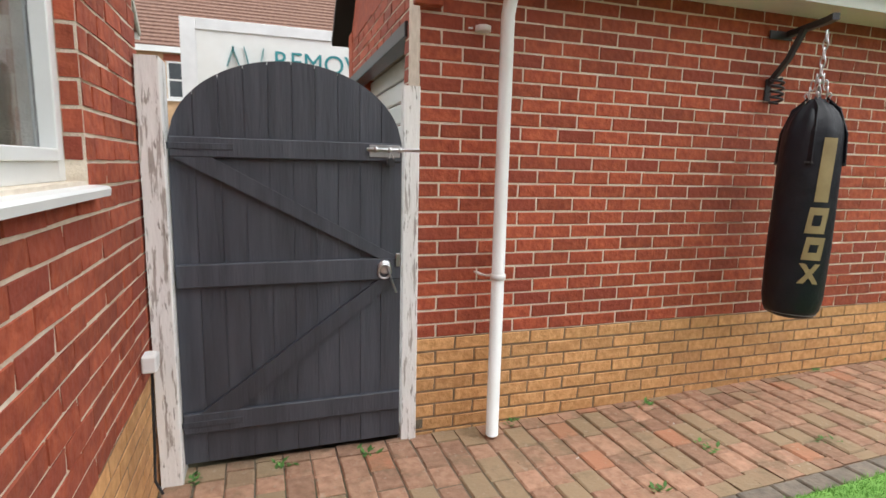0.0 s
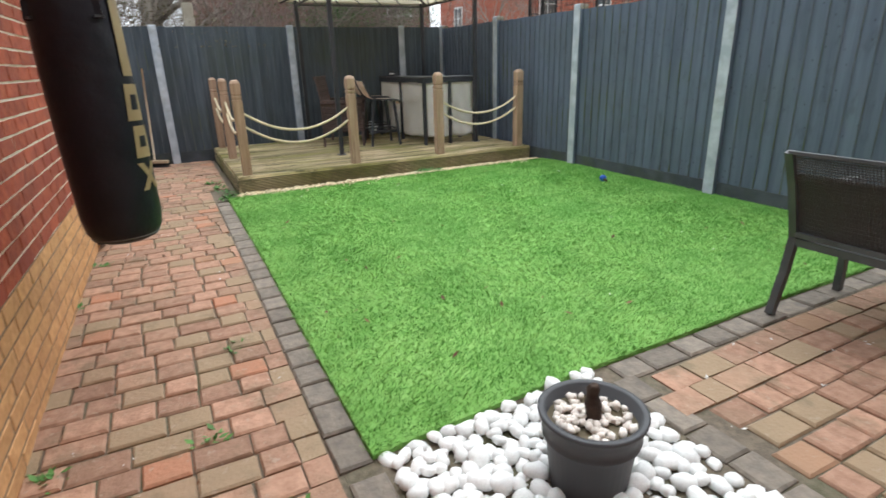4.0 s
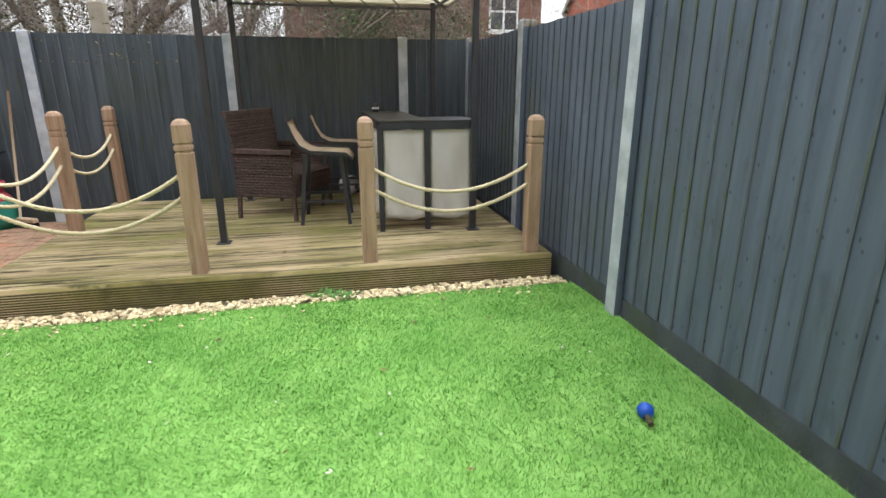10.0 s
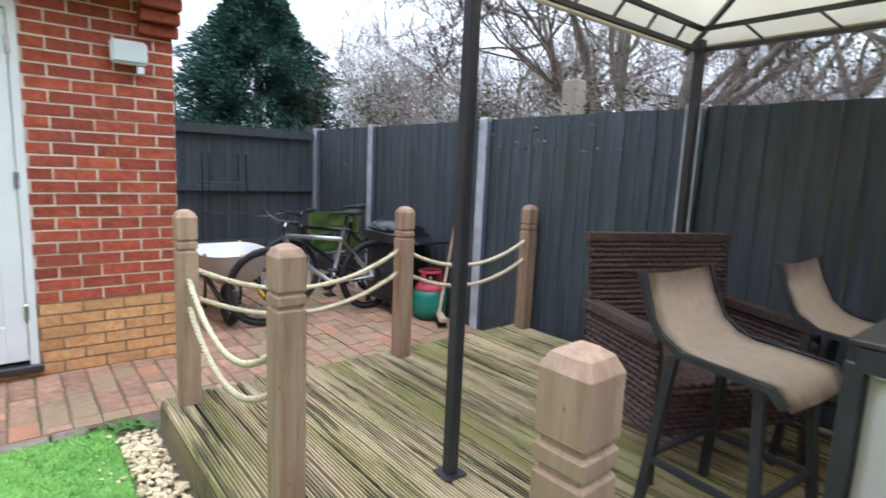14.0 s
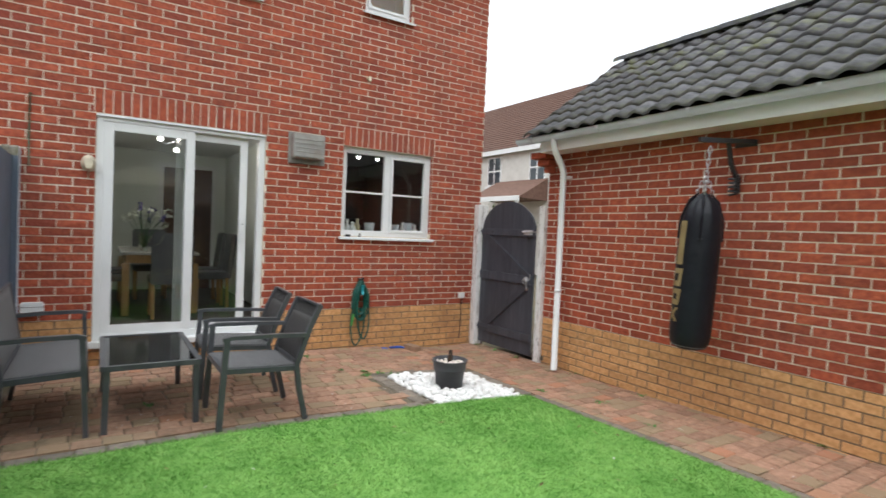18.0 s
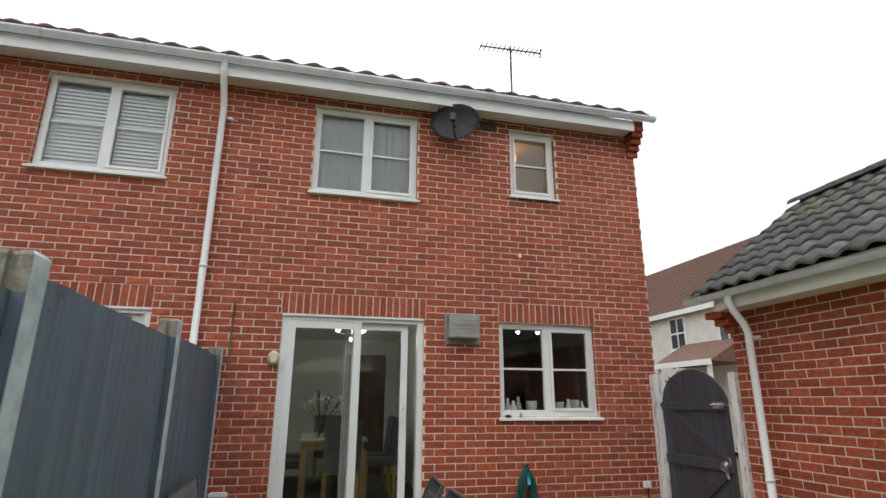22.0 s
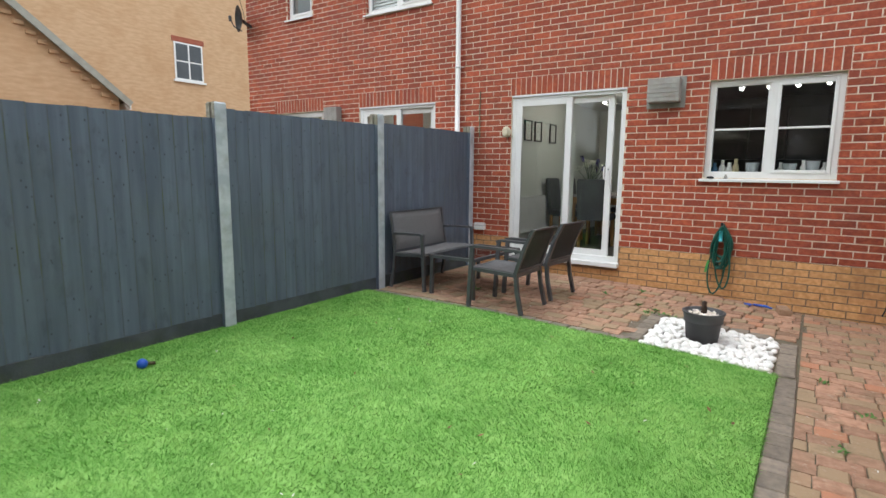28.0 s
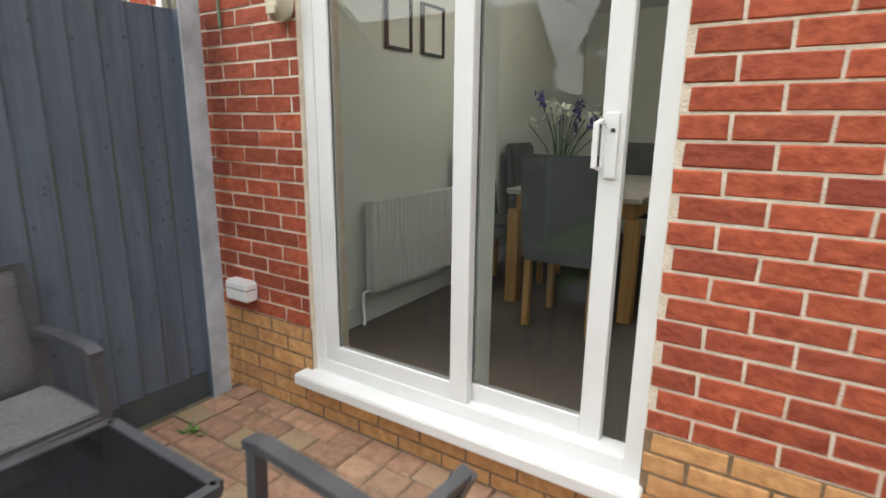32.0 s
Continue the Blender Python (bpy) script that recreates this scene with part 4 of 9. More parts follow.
def downpipe(name, pts, r, clips, wall_axis, label):
    t = thing(name, pts[-1][0], pts[-1][1], 0, 0, label, "downpipe")
    part("pipe", sweep(bmesh.new(), pts, r, 14), WHITE, t)
    for z in clips:
        x, y = pts[-1][0], pts[-1][1]
        part("pipe_clip", moved(turned([(r + 0.002, 0), (r + 0.006, 0.002), (r + 0.006, 0.028), (r + 0.002, 0.03)], 16), pose(x, y, z)), WHITE, t)
        if wall_axis == "y":
            pts = [(x - 0.01, y + r + 0.003, z + 0.015), (x - r - 0.012, y + r + 0.008, z + 0.015), (x - r - 0.030, y + r + 0.04, z + 0.015), (x - r - 0.032, YG - 0.004, z + 0.015)]
        else:
            pts = [(x - r - 0.003, y - 0.01, z + 0.015), (x - r - 0.006, y + r + 0.012, z + 0.015), (XH + 0.004, y + r + 0.032, z + 0.015)]
        part("bracket", bar(pts, 0.022, 0.007), WHITE, t)
    return t


PX, PY = 1.375, 2.965
downpipe("downpipe", [(PX, 2.80, 2.44), (PX, 2.80, 2.36), (PX, 2.84, 2.28), (PX, 2.93, 2.16), (PX, PY, 2.08), (PX, PY, -0.062)], 0.034, (0.79, 2.03), "y", "white round plastic downpipe on the garage wall")

# ---------- house eaves and roof ----------
bm = bmesh.new()
box(bm, 0.0, 0.025, -6.95, 2.93, 4.86, 5.005)
box(bm, XH + 0.003, 0.0, -6.95, 2.93, 4.90, 4.92)
tagged(part("fascia", bm, WHITE), "white fascia and soffit under the house eaves", "fascia", kind="structure")
gutter("gutter", 0.085, 0.085, -6.95, 3.20, 5.045, "y", "pale grey half-round gutter along the house eaves")
t = thing("brick_kneeler", XH, 2.98, 4.6, 0, "stepped red brick corbel at the house eaves", "corbel", kind="structure")
for i, d in enumerate((0.04, 0.09, 0.14, 0.19, 0.22, 0.22)):
    part("brick", bevelled(XH + (0.001), XH + d, 2.94, 3.10, 4.60 + 0.075 * i, 4.667 + 0.075 * i, 0.004), RED, t)
downpipe("downpipe", [(0.085, -2.10, 5.0), (0.085, -2.10, 4.90), (0.06, -2.10, 4.84), (-0.14, -2.10, 4.62), (-0.175, -2.10, 4.54), (-0.175, -2.10, -0.02)], 0.036, (2.75, 4.45, 1.2), "x", "white round plastic downpipe on the house wall")


def pantile_roof_y(name, y0, y1, xa, za, xb, zb, rows, label):
    t = pantile_roof(name, y0, y1, 0, za, abs(xb - xa), zb, 0.30, rows, BROWNTILE, label)
    t.matrix_basis = Matrix(((0, -1, 0, xa), (1, 0, 0, 0), (0, 0, 1, 0), (0, 0, 0, 1))) @ t.matrix_basis
    return t


pantile_roof_y("house_roof", -6.95, 3.14, 0.055, 5.058, -4.6, 7.885, 14, "brown concrete pantile roof of the terrace")
bm = bmesh.new()
v = [bm.verts.new((x, y, z)) for y in (2.82, 3.05) for x, z in ((XH, 5.0), (-8.99, 5.0), (-4.6, 7.75))]
bm.faces.new(v[:3])
bm.faces.new(v[3:][::-1])
for k in range(3):
    bm.faces.new([v[k], v[(k + 1) % 3], v[3 + (k + 1) % 3], v[3 + k]])
bmesh.ops.recalc_face_normals(bm, faces=bm.faces[:])
tagged(part("wall_house_gable", bm, RED), "red brick house gable", "wall", kind="structure")

# ---------- deck ----------
DX0, DX1, DY0, DY1, DZ = 6.36, XB - 0.05, -1.775, 1.88, 0.175
deck = thing("deck", (DX0 + DX1) / 2, 0, 0, 0, "raised grooved timber deck, greened with algae", "deck", kind="structure")
# solid near-black block standing in for the shade under the boards
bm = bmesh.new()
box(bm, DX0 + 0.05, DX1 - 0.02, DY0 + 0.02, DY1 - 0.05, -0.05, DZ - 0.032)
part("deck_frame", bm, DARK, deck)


# groove faces: darker than the board tops, blotched with green
GROOVE = material("dark_groove_algae", (0.055, 0.052, 0.026), (0.11, 0.095, 0.05), 0.9, 9, bump=0.3, bscale=60, blotch=(0.10, 0.13, 0.025), bl_scale=2.2, bl_amount=0.7)


def grooved_board(x0, x1, y0, y1, z0, z1, grooves):
    """A decking board along y with milled grooves on top."""
    bm = bmesh.new()
    prof = [(x0, z0)]
    w = (x1 - x0) / grooves
    for g in range(grooves):
        a = x0 + g * w
        prof += [(a + 0.001, z1 - 0.004), (a + 0.002, z1), (a + w * 0.54, z1), (a + w * 0.60, z1 - 0.009), (a + w * 0.98, z1 - 0.009)]
    prof += [(x1, z1 - 0.004), (x1, z0)]
    r = [[bm.verts.new((p, y, q)) for p, q in prof] for y in (y0, y1)]
    k = len(prof)
    for i in range(k):
        f = bm.faces.new([r[0][i], r[0][(i + 1) % k], r[1][(i + 1) % k], r[1][i]])
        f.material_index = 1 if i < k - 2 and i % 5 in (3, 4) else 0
    bm.faces.new(r[0][::-1])
    bm.faces.new(r[1])
    bmesh.ops.recalc_face_normals(bm, faces=bm.faces[:])
    return bm


nb = 21
w = (DX1 - DX0) / nb
for i in range(nb):
    ob = part("deck_board", grooved_board(0.004, w - 0.004, DY0, DY1, -0.030, 0.0, 8), DECK)
    ob.parent = deck
    ob.matrix_basis = Matrix.Translation((DX0 + i * w - deck.matrix_basis.translation.x, 0, DZ + 0.0015 * math.sin(i * 2.3)))
ob = part("riser_board", grooved_board(0, 0.145, DY0, DY1, -0.026, 0.0, 9), DECK)
ob.parent = deck
ob.matrix_basis = Matrix(((0, 0, -1, DX0 - 0.001 - deck.matrix_basis.translation.x), (0, 1, 0, 0), (1, 0, 0, -0.003), (0, 0, 0, 1)))
ob = part("side_board", grooved_board(0, 0.145, DX0, DX1, -0.026, 0.0, 9), DECK)
ob.parent = deck
ob.matrix_basis = pose(DX0 - deck.matrix_basis.translation.x, DY1 + 0.012, 0) @ Matrix(((0, 1, 0, -DX0), (0, 0, 1, 0.0), (1, 0, 0, -0.003), (0, 0, 0, 1)))


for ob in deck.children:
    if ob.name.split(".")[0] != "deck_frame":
        ob.data.materials.append(GROOVE)


def deck_post(x, y, turn=0.0):
    t = thing("deck_post", x, y, DZ, turn, "brown planed timber deck post with grooved collar and pointed cap", "post", "rope deck posts")
    h, r = 0.955, 0.047
    bm = bmesh.new()
    rings = [(r, 0.0), (r, h - 0.20), (r - 0.007, h - 0.194), (r - 0.007, h - 0.186), (r, h - 0.180), (r, h - 0.156), (r - 0.007, h - 0.150), (r - 0.007, h - 0.142), (r, h - 0.136), (r, h - 0.035), (r - 0.012, h - 0.012), (0.016, h)]
    rr = []
    for q, z in rings:
        c = q * 0.12
        rr.append([bm.verts.new((sx * (q - (c if k else 0)), sy * (q - (0 if k else c)), z)) for sx, sy, k in ((1, -1, 0), (1, 1, 0), (1, 1, 1), (-1, 1, 1), (-1, 1, 0), (-1, -1, 0), (-1, -1, 1), (1, -1, 1))])
    for p, q in zip(rr, rr[1:]):
        for k in range(8):
            bm.faces.new([p[k], p[(k + 1) % 8], q[(k + 1) % 8], q[k]])
    bm.faces.new(rr[0][::-1])
    bm.faces.new(rr[-1])
    local("post_shaft", bm, TIMBER, t)
    return t


POSTS = [(6.47, 1.77), (6.47, 0.58), (6.47, -0.50), (6.47, -1.65), (7.73, 1.765), (8.88, 1.775)]
for i, (x, y) in enumerate(POSTS):
    deck_post(x, y, (i * 1.7) % 4 - 2)


def rope(a, b, za, zb, sag, label="cream twisted rope slung between deck posts"):
    """Three strands laid round a hanging line."""
    t = thing("rope", (a[0] + b[0]) / 2, (a[1] + b[1]) / 2, DZ, 0, label, "rope", "deck ropes")
    A, B = Vector((*a, za)), Vector((*b, zb))
    L = (B - A).length
    n = max(30, int(L / 0.018))
    mid = []
    for i in range(n + 1):
        f = i / n
        p = A.lerp(B, f)
        p.z -= sag * 4 * f * (1 - f)
        mid.append(p)
    for s in range(3):
        pts = []
        for i, p in enumerate(mid):
            d = (mid[min(i + 1, n)] - mid[max(i - 1, 0)]).normalized()
            side = d.cross(Vector((0, 0, 1))).normalized()
            up = side.cross(d)
            ang = s * math.tau / 3 + i * L / n / 0.075 * math.tau
            pts.append(p + 0.0072 * (math.cos(ang) * side + math.sin(ang) * up))
        part("strand", sweep(bmesh.new(), pts, 0.0082, 5), ROPE, t)
    return t


P = POSTS
for (i, j), sag in (((0, 1), 0.20), ((2, 3), 0.17)):
    for z, s in ((0.80, sag), (0.665, sag)):
        a, b = P[i], P[j]
        rope((a[0], a[1] - 0.04), (b[0], b[1] + 0.04), z, z, s)
for (i, j), sag in (((0, 4), 0.16), ((4, 5), 0.13)):
    for z, s in ((0.84, sag), (0.70, sag)):
        a, b = P[i], P[j]
        rope((a[0] + 0.04, a[1]), (b[0] - 0.04, b[1]), z, z + 0.02, s)


# ---------- gate ----------
gate = thing("gate", 0.36, 3.03, 0, 0, "charcoal painted arched timber gate with ledges and braces, shut and bolted", "gate")
GL, GR, GB, GS, GT = -0.138, 0.878, -0.03, 1.43, 1.80
nbd = 10
for i in range(nbd):
    a, b = GL + (GR - GL) * i / nbd, GL + (GR - GL) * (i + 1) / nbd
    arch = lambda x: GS + (GT - GS) * math.sqrt(max(0.0, 1 - ((x - (GL + GR) / 2) / ((GR - GL) / 2)) ** 2))
    xs = [a + 0.0015 + (b - a - 0.003) * k / 5 for k in range(6)]
    bm = bmesh.new()
    front = [bm.verts.new((xs[0], 3.012, GB)), bm.verts.new((xs[-1], 3.012, GB))] + [bm.verts.new((x, 3.012, arch(x))) for x in reversed(xs)]
    back = [bm.verts.new((v.co.x, 3.024, v.co.z)) for v in front]
    n = len(front)
    bm.faces.new(front)
    bm.faces.new(back[::-1])
    for k in range(n):
        bm.faces.new([front[k], back[k], back[(k + 1) % n], front[(k + 1) % n]])
    bmesh.ops.recalc_face_normals(bm, faces=bm.faces[:])
    part("board", bm, GATE, gate)
bm = bmesh.new()
xs = [GL + 0.01 + (GR - GL - 0.02) * k / 24 for k in range(25)]
front = [bm.verts.new((xs[0], 3.022, GB + 0.01)), bm.verts.new((xs[-1], 3.022, GB + 0.01))] + [bm.verts.new((x, 3.022, arch(x) - 0.012)) for x in reversed(xs)]
back = [bm.verts.new((v.co.x, 3.046, v.co.z)) for v in front]
bm.faces.new(front)
bm.faces.new(back[::-1])
for k in range(len(front)):
    bm.faces.new([front[k], back[k], back[(k + 1) % len(front)], front[(k + 1) % len(front)]])
bmesh.ops.recalc_face_normals(bm, faces=bm.faces[:])
part("back_sheet", bm, GATE, gate)
for z, h in ((1.375, 0.085), (0.805, 0.105), (0.125, 0.095)):
    part("ledge", bevelled(GL + 0.006, GR - 0.006, 2.988, 3.0115, z, z + h, 0.004), GATE, gate)
for (xa, za), (xb, zb) in (((GL + 0.05, 1.375), (GR - 0.07, 0.910)), ((GL + 0.12, 0.220), (GR - 0.07, 0.805))):
    bm = bmesh.new()
    q = [Vector((xa - 0.04, 0, za)), Vector((xb - 0.045, 0, zb)), Vector((xb + 0.055, 0, zb)), Vector((xa + 0.12, 0, za))]
    f = [bm.verts.new((p.x, 2.989, p.z)) for p in q]
    g = [bm.verts.new((p.x, 3.0115, p.z)) for p in q]
    bm.faces.new(f)
    bm.faces.new(g[::-1])
    for k in range(4):
        bm.faces.new([f[k], g[k], g[(k + 1) % 4], f[(k + 1) % 4]])
    bmesh.ops.recalc_face_normals(bm, faces=bm.faces[:])
    part("brace", bm, GATE, gate)
bolt = part("bolt_plate", bevelled(0.715, 0.862, 2.982, 2.9878, 1.395, 1.452, 0.002), CHROME, gate, "zinc bolt plate")
part("bolt_bar", sweep(bmesh.new(), [(0.70, 2.972, 1.430), (0.955, 2.972, 1.430)], 0.008, 8), CHROME, bolt)
for x in (0.735, 0.80, 0.85):
    part("bolt_keeper", moved(turned([(0.008, 0), (0.013, 0.001), (0.013, 0.017), (0.008, 0.018)], 10), pose(x, 2.972, 1.430, 0, 90, 0)), CHROME, bolt)
lock = part("padlock_body", bevelled(0.795, 0.833, 2.955, 2.978, 1.350, 1.390, 0.005, 2), METAL, gate, "small dark padlock")
part("shackle", sweep(bmesh.new(), [(0.803 + 0.011 - 0.011 * math.cos(a), 2.966, 1.388 + 0.022 * math.sin(a)) for a in [math.pi * k / 8 for k in range(9)]], 0.003, 6), CHROME, lock)
ring = part("ring_plate", moved(turned([(0.034, 0), (0.036, 0.004), (0.028, 0.010), (0.008, 0.014)], 20), pose(0.790, 2.988, 0.868, 90, 0, 0)), CHROME, gate, "round latch plate")
part("ring_handle", sweep(bmesh.new(), [(0.785 + 0.030 * math.cos(a), 2.965, 0.850 + 0.034 * math.sin(a)) for a in [math.tau * k / 20 for k in range(20)]], 0.0055, 7, close=True), CHROME, ring)
part("latch_lever", bar([(0.800, 2.968, 0.870), (0.822, 2.962, 0.800), (0.842, 2.960, 0.745)], 0.024, 0.008), CHROME, ring)
part("latch_keeper", bevelled(0.846, 0.866, 2.980, 2.9878, 0.868, 0.935, 0.003), CHROME, gate)
for z in (1.395, 0.145):
    hp = part("hinge", bevelled(GL - 0.018, GL + 0.26, 2.9835, 2.9875, z + 0.012, z + 0.040, 0.002), GATE, gate)
    part("hinge_leaf", bevelled(-0.176, -0.142, 2.958, 2.964, z - 0.03, z + 0.06, 0.002), material("cream_hinge", (0.55, 0.50, 0.38), (0.6, 0.55, 0.45), 0.5, bump=0) if z > 1 else CHROME, gate)


gate.matrix_basis = Matrix.Translation((0, 0.03, 0)) @ gate.matrix_basis      # hung a little back from the post faces


def gate_post(x0, x1, h, lean, label, front=2.965):
    bm = bmesh.new()
    n = 14
    rng = random.Random(int(x0 * 100) + 50)
    rings = []
    for k in range(n + 1):
        f = k / n
        o = lean * (1 - f)
        j = lambda: rng.uniform(-0.0015, 0.0015)
        rings.append([bm.verts.new((x + o + j(), y + j(), -0.16 + (h + 0.16) * f + (rng.uniform(-0.012, 0.006) if k == n else 0))) for x, y in ((x0, front), (x1 - 0.006, front), (x1, front + 0.006), (x1, max(3.116, front + 0.075)), (x0, max(3.116, front + 0.075)))])
    for p, q in zip(rings, rings[1:]):
        for k in range(5):
            bm.faces.new([p[k], p[(k + 1) % 5], q[(k + 1) % 5], q[k]])
    bm.faces.new(rings[-1])
    return tagged(part("gate_post", bm, WHITEPAINT), label, "gate post", "gate posts")


gate_post(-0.232, -0.141, 1.765, 0.004, "flaking white painted timber gate post against the house")
gate_post(0.899, 0.979, 1.745, 0.002, "flaking white painted timber gate post against the garage", 3.082)

# ---------- punch bag ----------
LEATHER = material("black_synthetic_leather", (0.007, 0.008, 0.012), (0.012, 0.013, 0.019), 0.45, 6, bump=0.35, bscale=14, blotch=(0.018, 0.019, 0.024), bl_scale=3, bl_amount=0.5, spec=0.28, bdist=0.02)
GOLD = material("gold_print", (0.25, 0.18, 0.085), (0.33, 0.245, 0.12), 0.5, 8, bump=0.05)
BX, BY, BZ = 3.105, 2.725, 0.55
bag = thing("punch_bag", BX, BY, BZ, 0, "black leather hanging punch bag with gold markings", "punch bag")
bag.matrix_basis = pose(BX, BY, BZ, -1.2, 2.2, 0)
prof = [(0.02, 0.0), (0.095, 0.004), (0.138, 0.020), (0.162, 0.055), (0.173, 0.12), (0.178, 0.4), (0.176, 0.7), (0.172, 0.90), (0.165, 1.02), (0.150, 1.09), (0.118, 1.145), (0.085, 1.180), (0.055, 1.20), (0.04, 1.22)]
bm = turned(prof, 40)
for v in bm.verts:
    a = math.atan2(v.co.y, v.co.x)
    if v.co.z > 0.95:
        k = 1 + 0.09 * (v.co.z - 0.95) / 0.25 * math.sin(a * 9)
        v.co.x *= k
        v.co.y *= k
    v.co.x *= 1 + 0.012 * math.sin(v.co.z * 9 + a * 2)
local("bag_body", bm, LEATHER, bag)


def wrap(a0, a1, z0, z1, slant=0.0, r=0.1805, na=6, nz=6):
    """A printed patch on the bag's round side."""
    bm = bmesh.new()
    g = [[bm.verts.new((r * math.cos(a0 + (a1 - a0) * i / na + slant * j / nz) * (1 + 0.012 * math.sin((z0 + (z1 - z0) * j / nz) * 9 + 2 * a0)), r * math.sin(a0 + (a1 - a0) * i / na + slant * j / nz), z0 + (z1 - z0) * j / nz)) for i in range(na + 1)] for j in range(nz + 1)]
    for j in range(nz):
        for i in range(na):
            bm.faces.new([g[j][i], g[j][i + 1], g[j + 1][i + 1], g[j + 1][i]]).smooth = True
    return bm


A = math.radians(233)
for z0, z1 in ((0.345, 0.470), (0.490, 0.630)):
    local("printed_mark", wrap(A - 0.14, A + 0.50, z0, z1, 0.10, 0.1812, 10), GOLD, bag, "chunky gold printed block shape")
    local("printed_gap", wrap(A + 0.05, A + 0.33, z0 + 0.042, z1 - 0.040, 0.04, 0.1822, 8), LEATHER, bag)
for slant in (0.50, -0.50):
    local("printed_mark", wrap(A + 0.08 - slant / 2, A + 0.28 - slant / 2, 0.215, 0.325, slant, 0.1812 + 0.0004 * (slant > 0), 8), GOLD, bag, "slanting gold printed bar")
local("printed_swoosh", wrap(A + 0.04, A + 0.50, 0.66, 1.00, 0.06, 0.1805, 8), GOLD, bag, "broad gold stripe running up to the neck")
local("base_piping", sweep(bmesh.new(), [(0.146 * math.cos(k * math.tau / 40), 0.146 * math.sin(k * math.tau / 40), 0.030) for k in range(40)], 0.0035, 6, close=True), material("grey_piping", (0.16, 0.16, 0.16), (0.12, 0.12, 0.12), 0.6, bump=0), bag)
for a in (0.6, 2.2, 3.8, 5.3):
    c, s = math.cos(a), math.sin(a)
    local("hanging_strap", bar([(0.176 * c, 0.176 * s, 0.86), (0.166 * c, 0.166 * s, 1.03), (0.115 * c, 0.115 * s, 1.16), (0.05 * c, 0.05 * s, 1.225)], 0.036, 0.010), LEATHER, bag)
    local("strap_buckle", bar([(0.180 * c - 0.022 * s, 0.180 * s + 0.022 * c, 0.87), (0.180 * c + 0.022 * s, 0.180 * s - 0.022 * c, 0.87)], 0.016, 0.008), METAL, bag)


def link(c, turn, r=0.016, h=0.028, w=0.0038):
    pts = []
    for k in range(12):
        a = math.tau * k / 12
        p = Vector((r * 0.62 * math.cos(a), 0, h * math.sin(a)))
        p.rotate(Euler((0, 0, turn)))
        pts.append(Vector(c) + p)
    return sweep(bmesh.new(), pts, w, 6, close=True)


for i, a in enumerate((0.6, 2.2, 3.8, 5.3)):
    for k in range(4):
        f = k / 4
        r = 0.05 * (1 - f) + 0.004
        local("chain_link", link((r * math.cos(a), r * math.sin(a), 1.225 + 0.035 * k), a + (k % 2) * 1.57), CHROME, bag)
for k in range(5):
    local("chain_link", link((0.002 * k, 0, 1.375 + 0.046 * k), (k % 2) * 1.57 + 0.3, 0.02, 0.031, 0.0045), CHROME, bag)
for o in bag.children:
    for v in o.data.vertices:
        if v.co.z < 1.23:
            v.co.x, v.co.y = v.co.x * 0.87, v.co.y * 0.87
bracket = thing("bag_bracket", 3.22, YG, 2.0, 0, "black steel wall bracket with a coiled rope holding the punch bag", "wall bracket")
part("wall_plate", bevelled(3.16, 3.34, YG - 0.012, YG - 0.002, 2.165, 2.215, 0.003), METAL, bracket)
part("lower_plate", bevelled(3.17, 3.22, YG - 0.012, YG - 0.002, 1.80, 1.93, 0.003), METAL, bracket)
HK = (BX + 0.055, BY + 0.02, 2.185)
part("arm", bar([(3.31, YG - 0.006, 2.200), HK, (HK[0] - 0.03, HK[1] - 0.06, 2.187)], 0.035, 0.035), METAL, bracket)
part("strut", bar([(3.195, YG - 0.006, 1.90), (3.20, 3.0, 2.03), (3.215, 2.93, 2.185)], 0.028, 0.028), METAL, bracket)
pts = [(3.20 + 0.038 * math.cos(k * 0.5), 3.055 + 0.03 * math.sin(k * 0.5), 1.93 - 0.0026 * k) for k in range(60)]
part("coil", sweep(bmesh.new(), pts, 0.008, 6), METAL, bracket, "black coiled rubber rope")

# ---------- patio furniture ----------
# one mesh in two tones: chair backs coloured as shaded, seats and bench as lit
SHADEWEAVE = material("dark_woven_mesh", (0.030, 0.028, 0.029), (0.070, 0.066, 0.066), 0.6, 160, bump=0.3, bscale=260, stretch=(1, 1, 2.5))
LITWEAVE = material("grey_woven_mesh", (0.105, 0.105, 0.110), (0.185, 0.185, 0.192), 0.6, 160, bump=0.3, bscale=260)
FRAME = material("dark_grey_aluminium", (0.055, 0.058, 0.065), (0.082, 0.086, 0.094), 0.4, 8, bump=0.04)


def woven(grid, parent, name, th=0.008, mat=None):
    bm = bmesh.new()
    v = [[bm.verts.new(p) for p in row] for row in grid]
    for r, s in zip(v, v[1:]):
        for k in range(len(r) - 1):
            bm.faces.new([r[k], r[k + 1], s[k + 1], s[k]]).smooth = True
    bmesh.ops.recalc_face_normals(bm, faces=bm.faces[:])
    bmesh.ops.solidify(bm, geom=bm.faces[:], thickness=th)
    return local(name, bm, mat or SHADEWEAVE, parent, "tightly woven mesh")


def strands(grid, parent, n, r=0.0042, mat=None):
    """Raised horizontal weave cords over a woven sheet."""
    bm = bmesh.new()
    rows = len(grid) - 1
    for k in range(n):
        f = (k + 0.5) / n * rows
        i = min(int(f), rows - 1)
        g = f - i
        a = [Vector(p).lerp(Vector(q), g) for p, q in zip(grid[i], grid[i + 1])]
        sweep(bm, a, r, 4)
    return local("weave", bm, mat or SHADEWEAVE, parent)


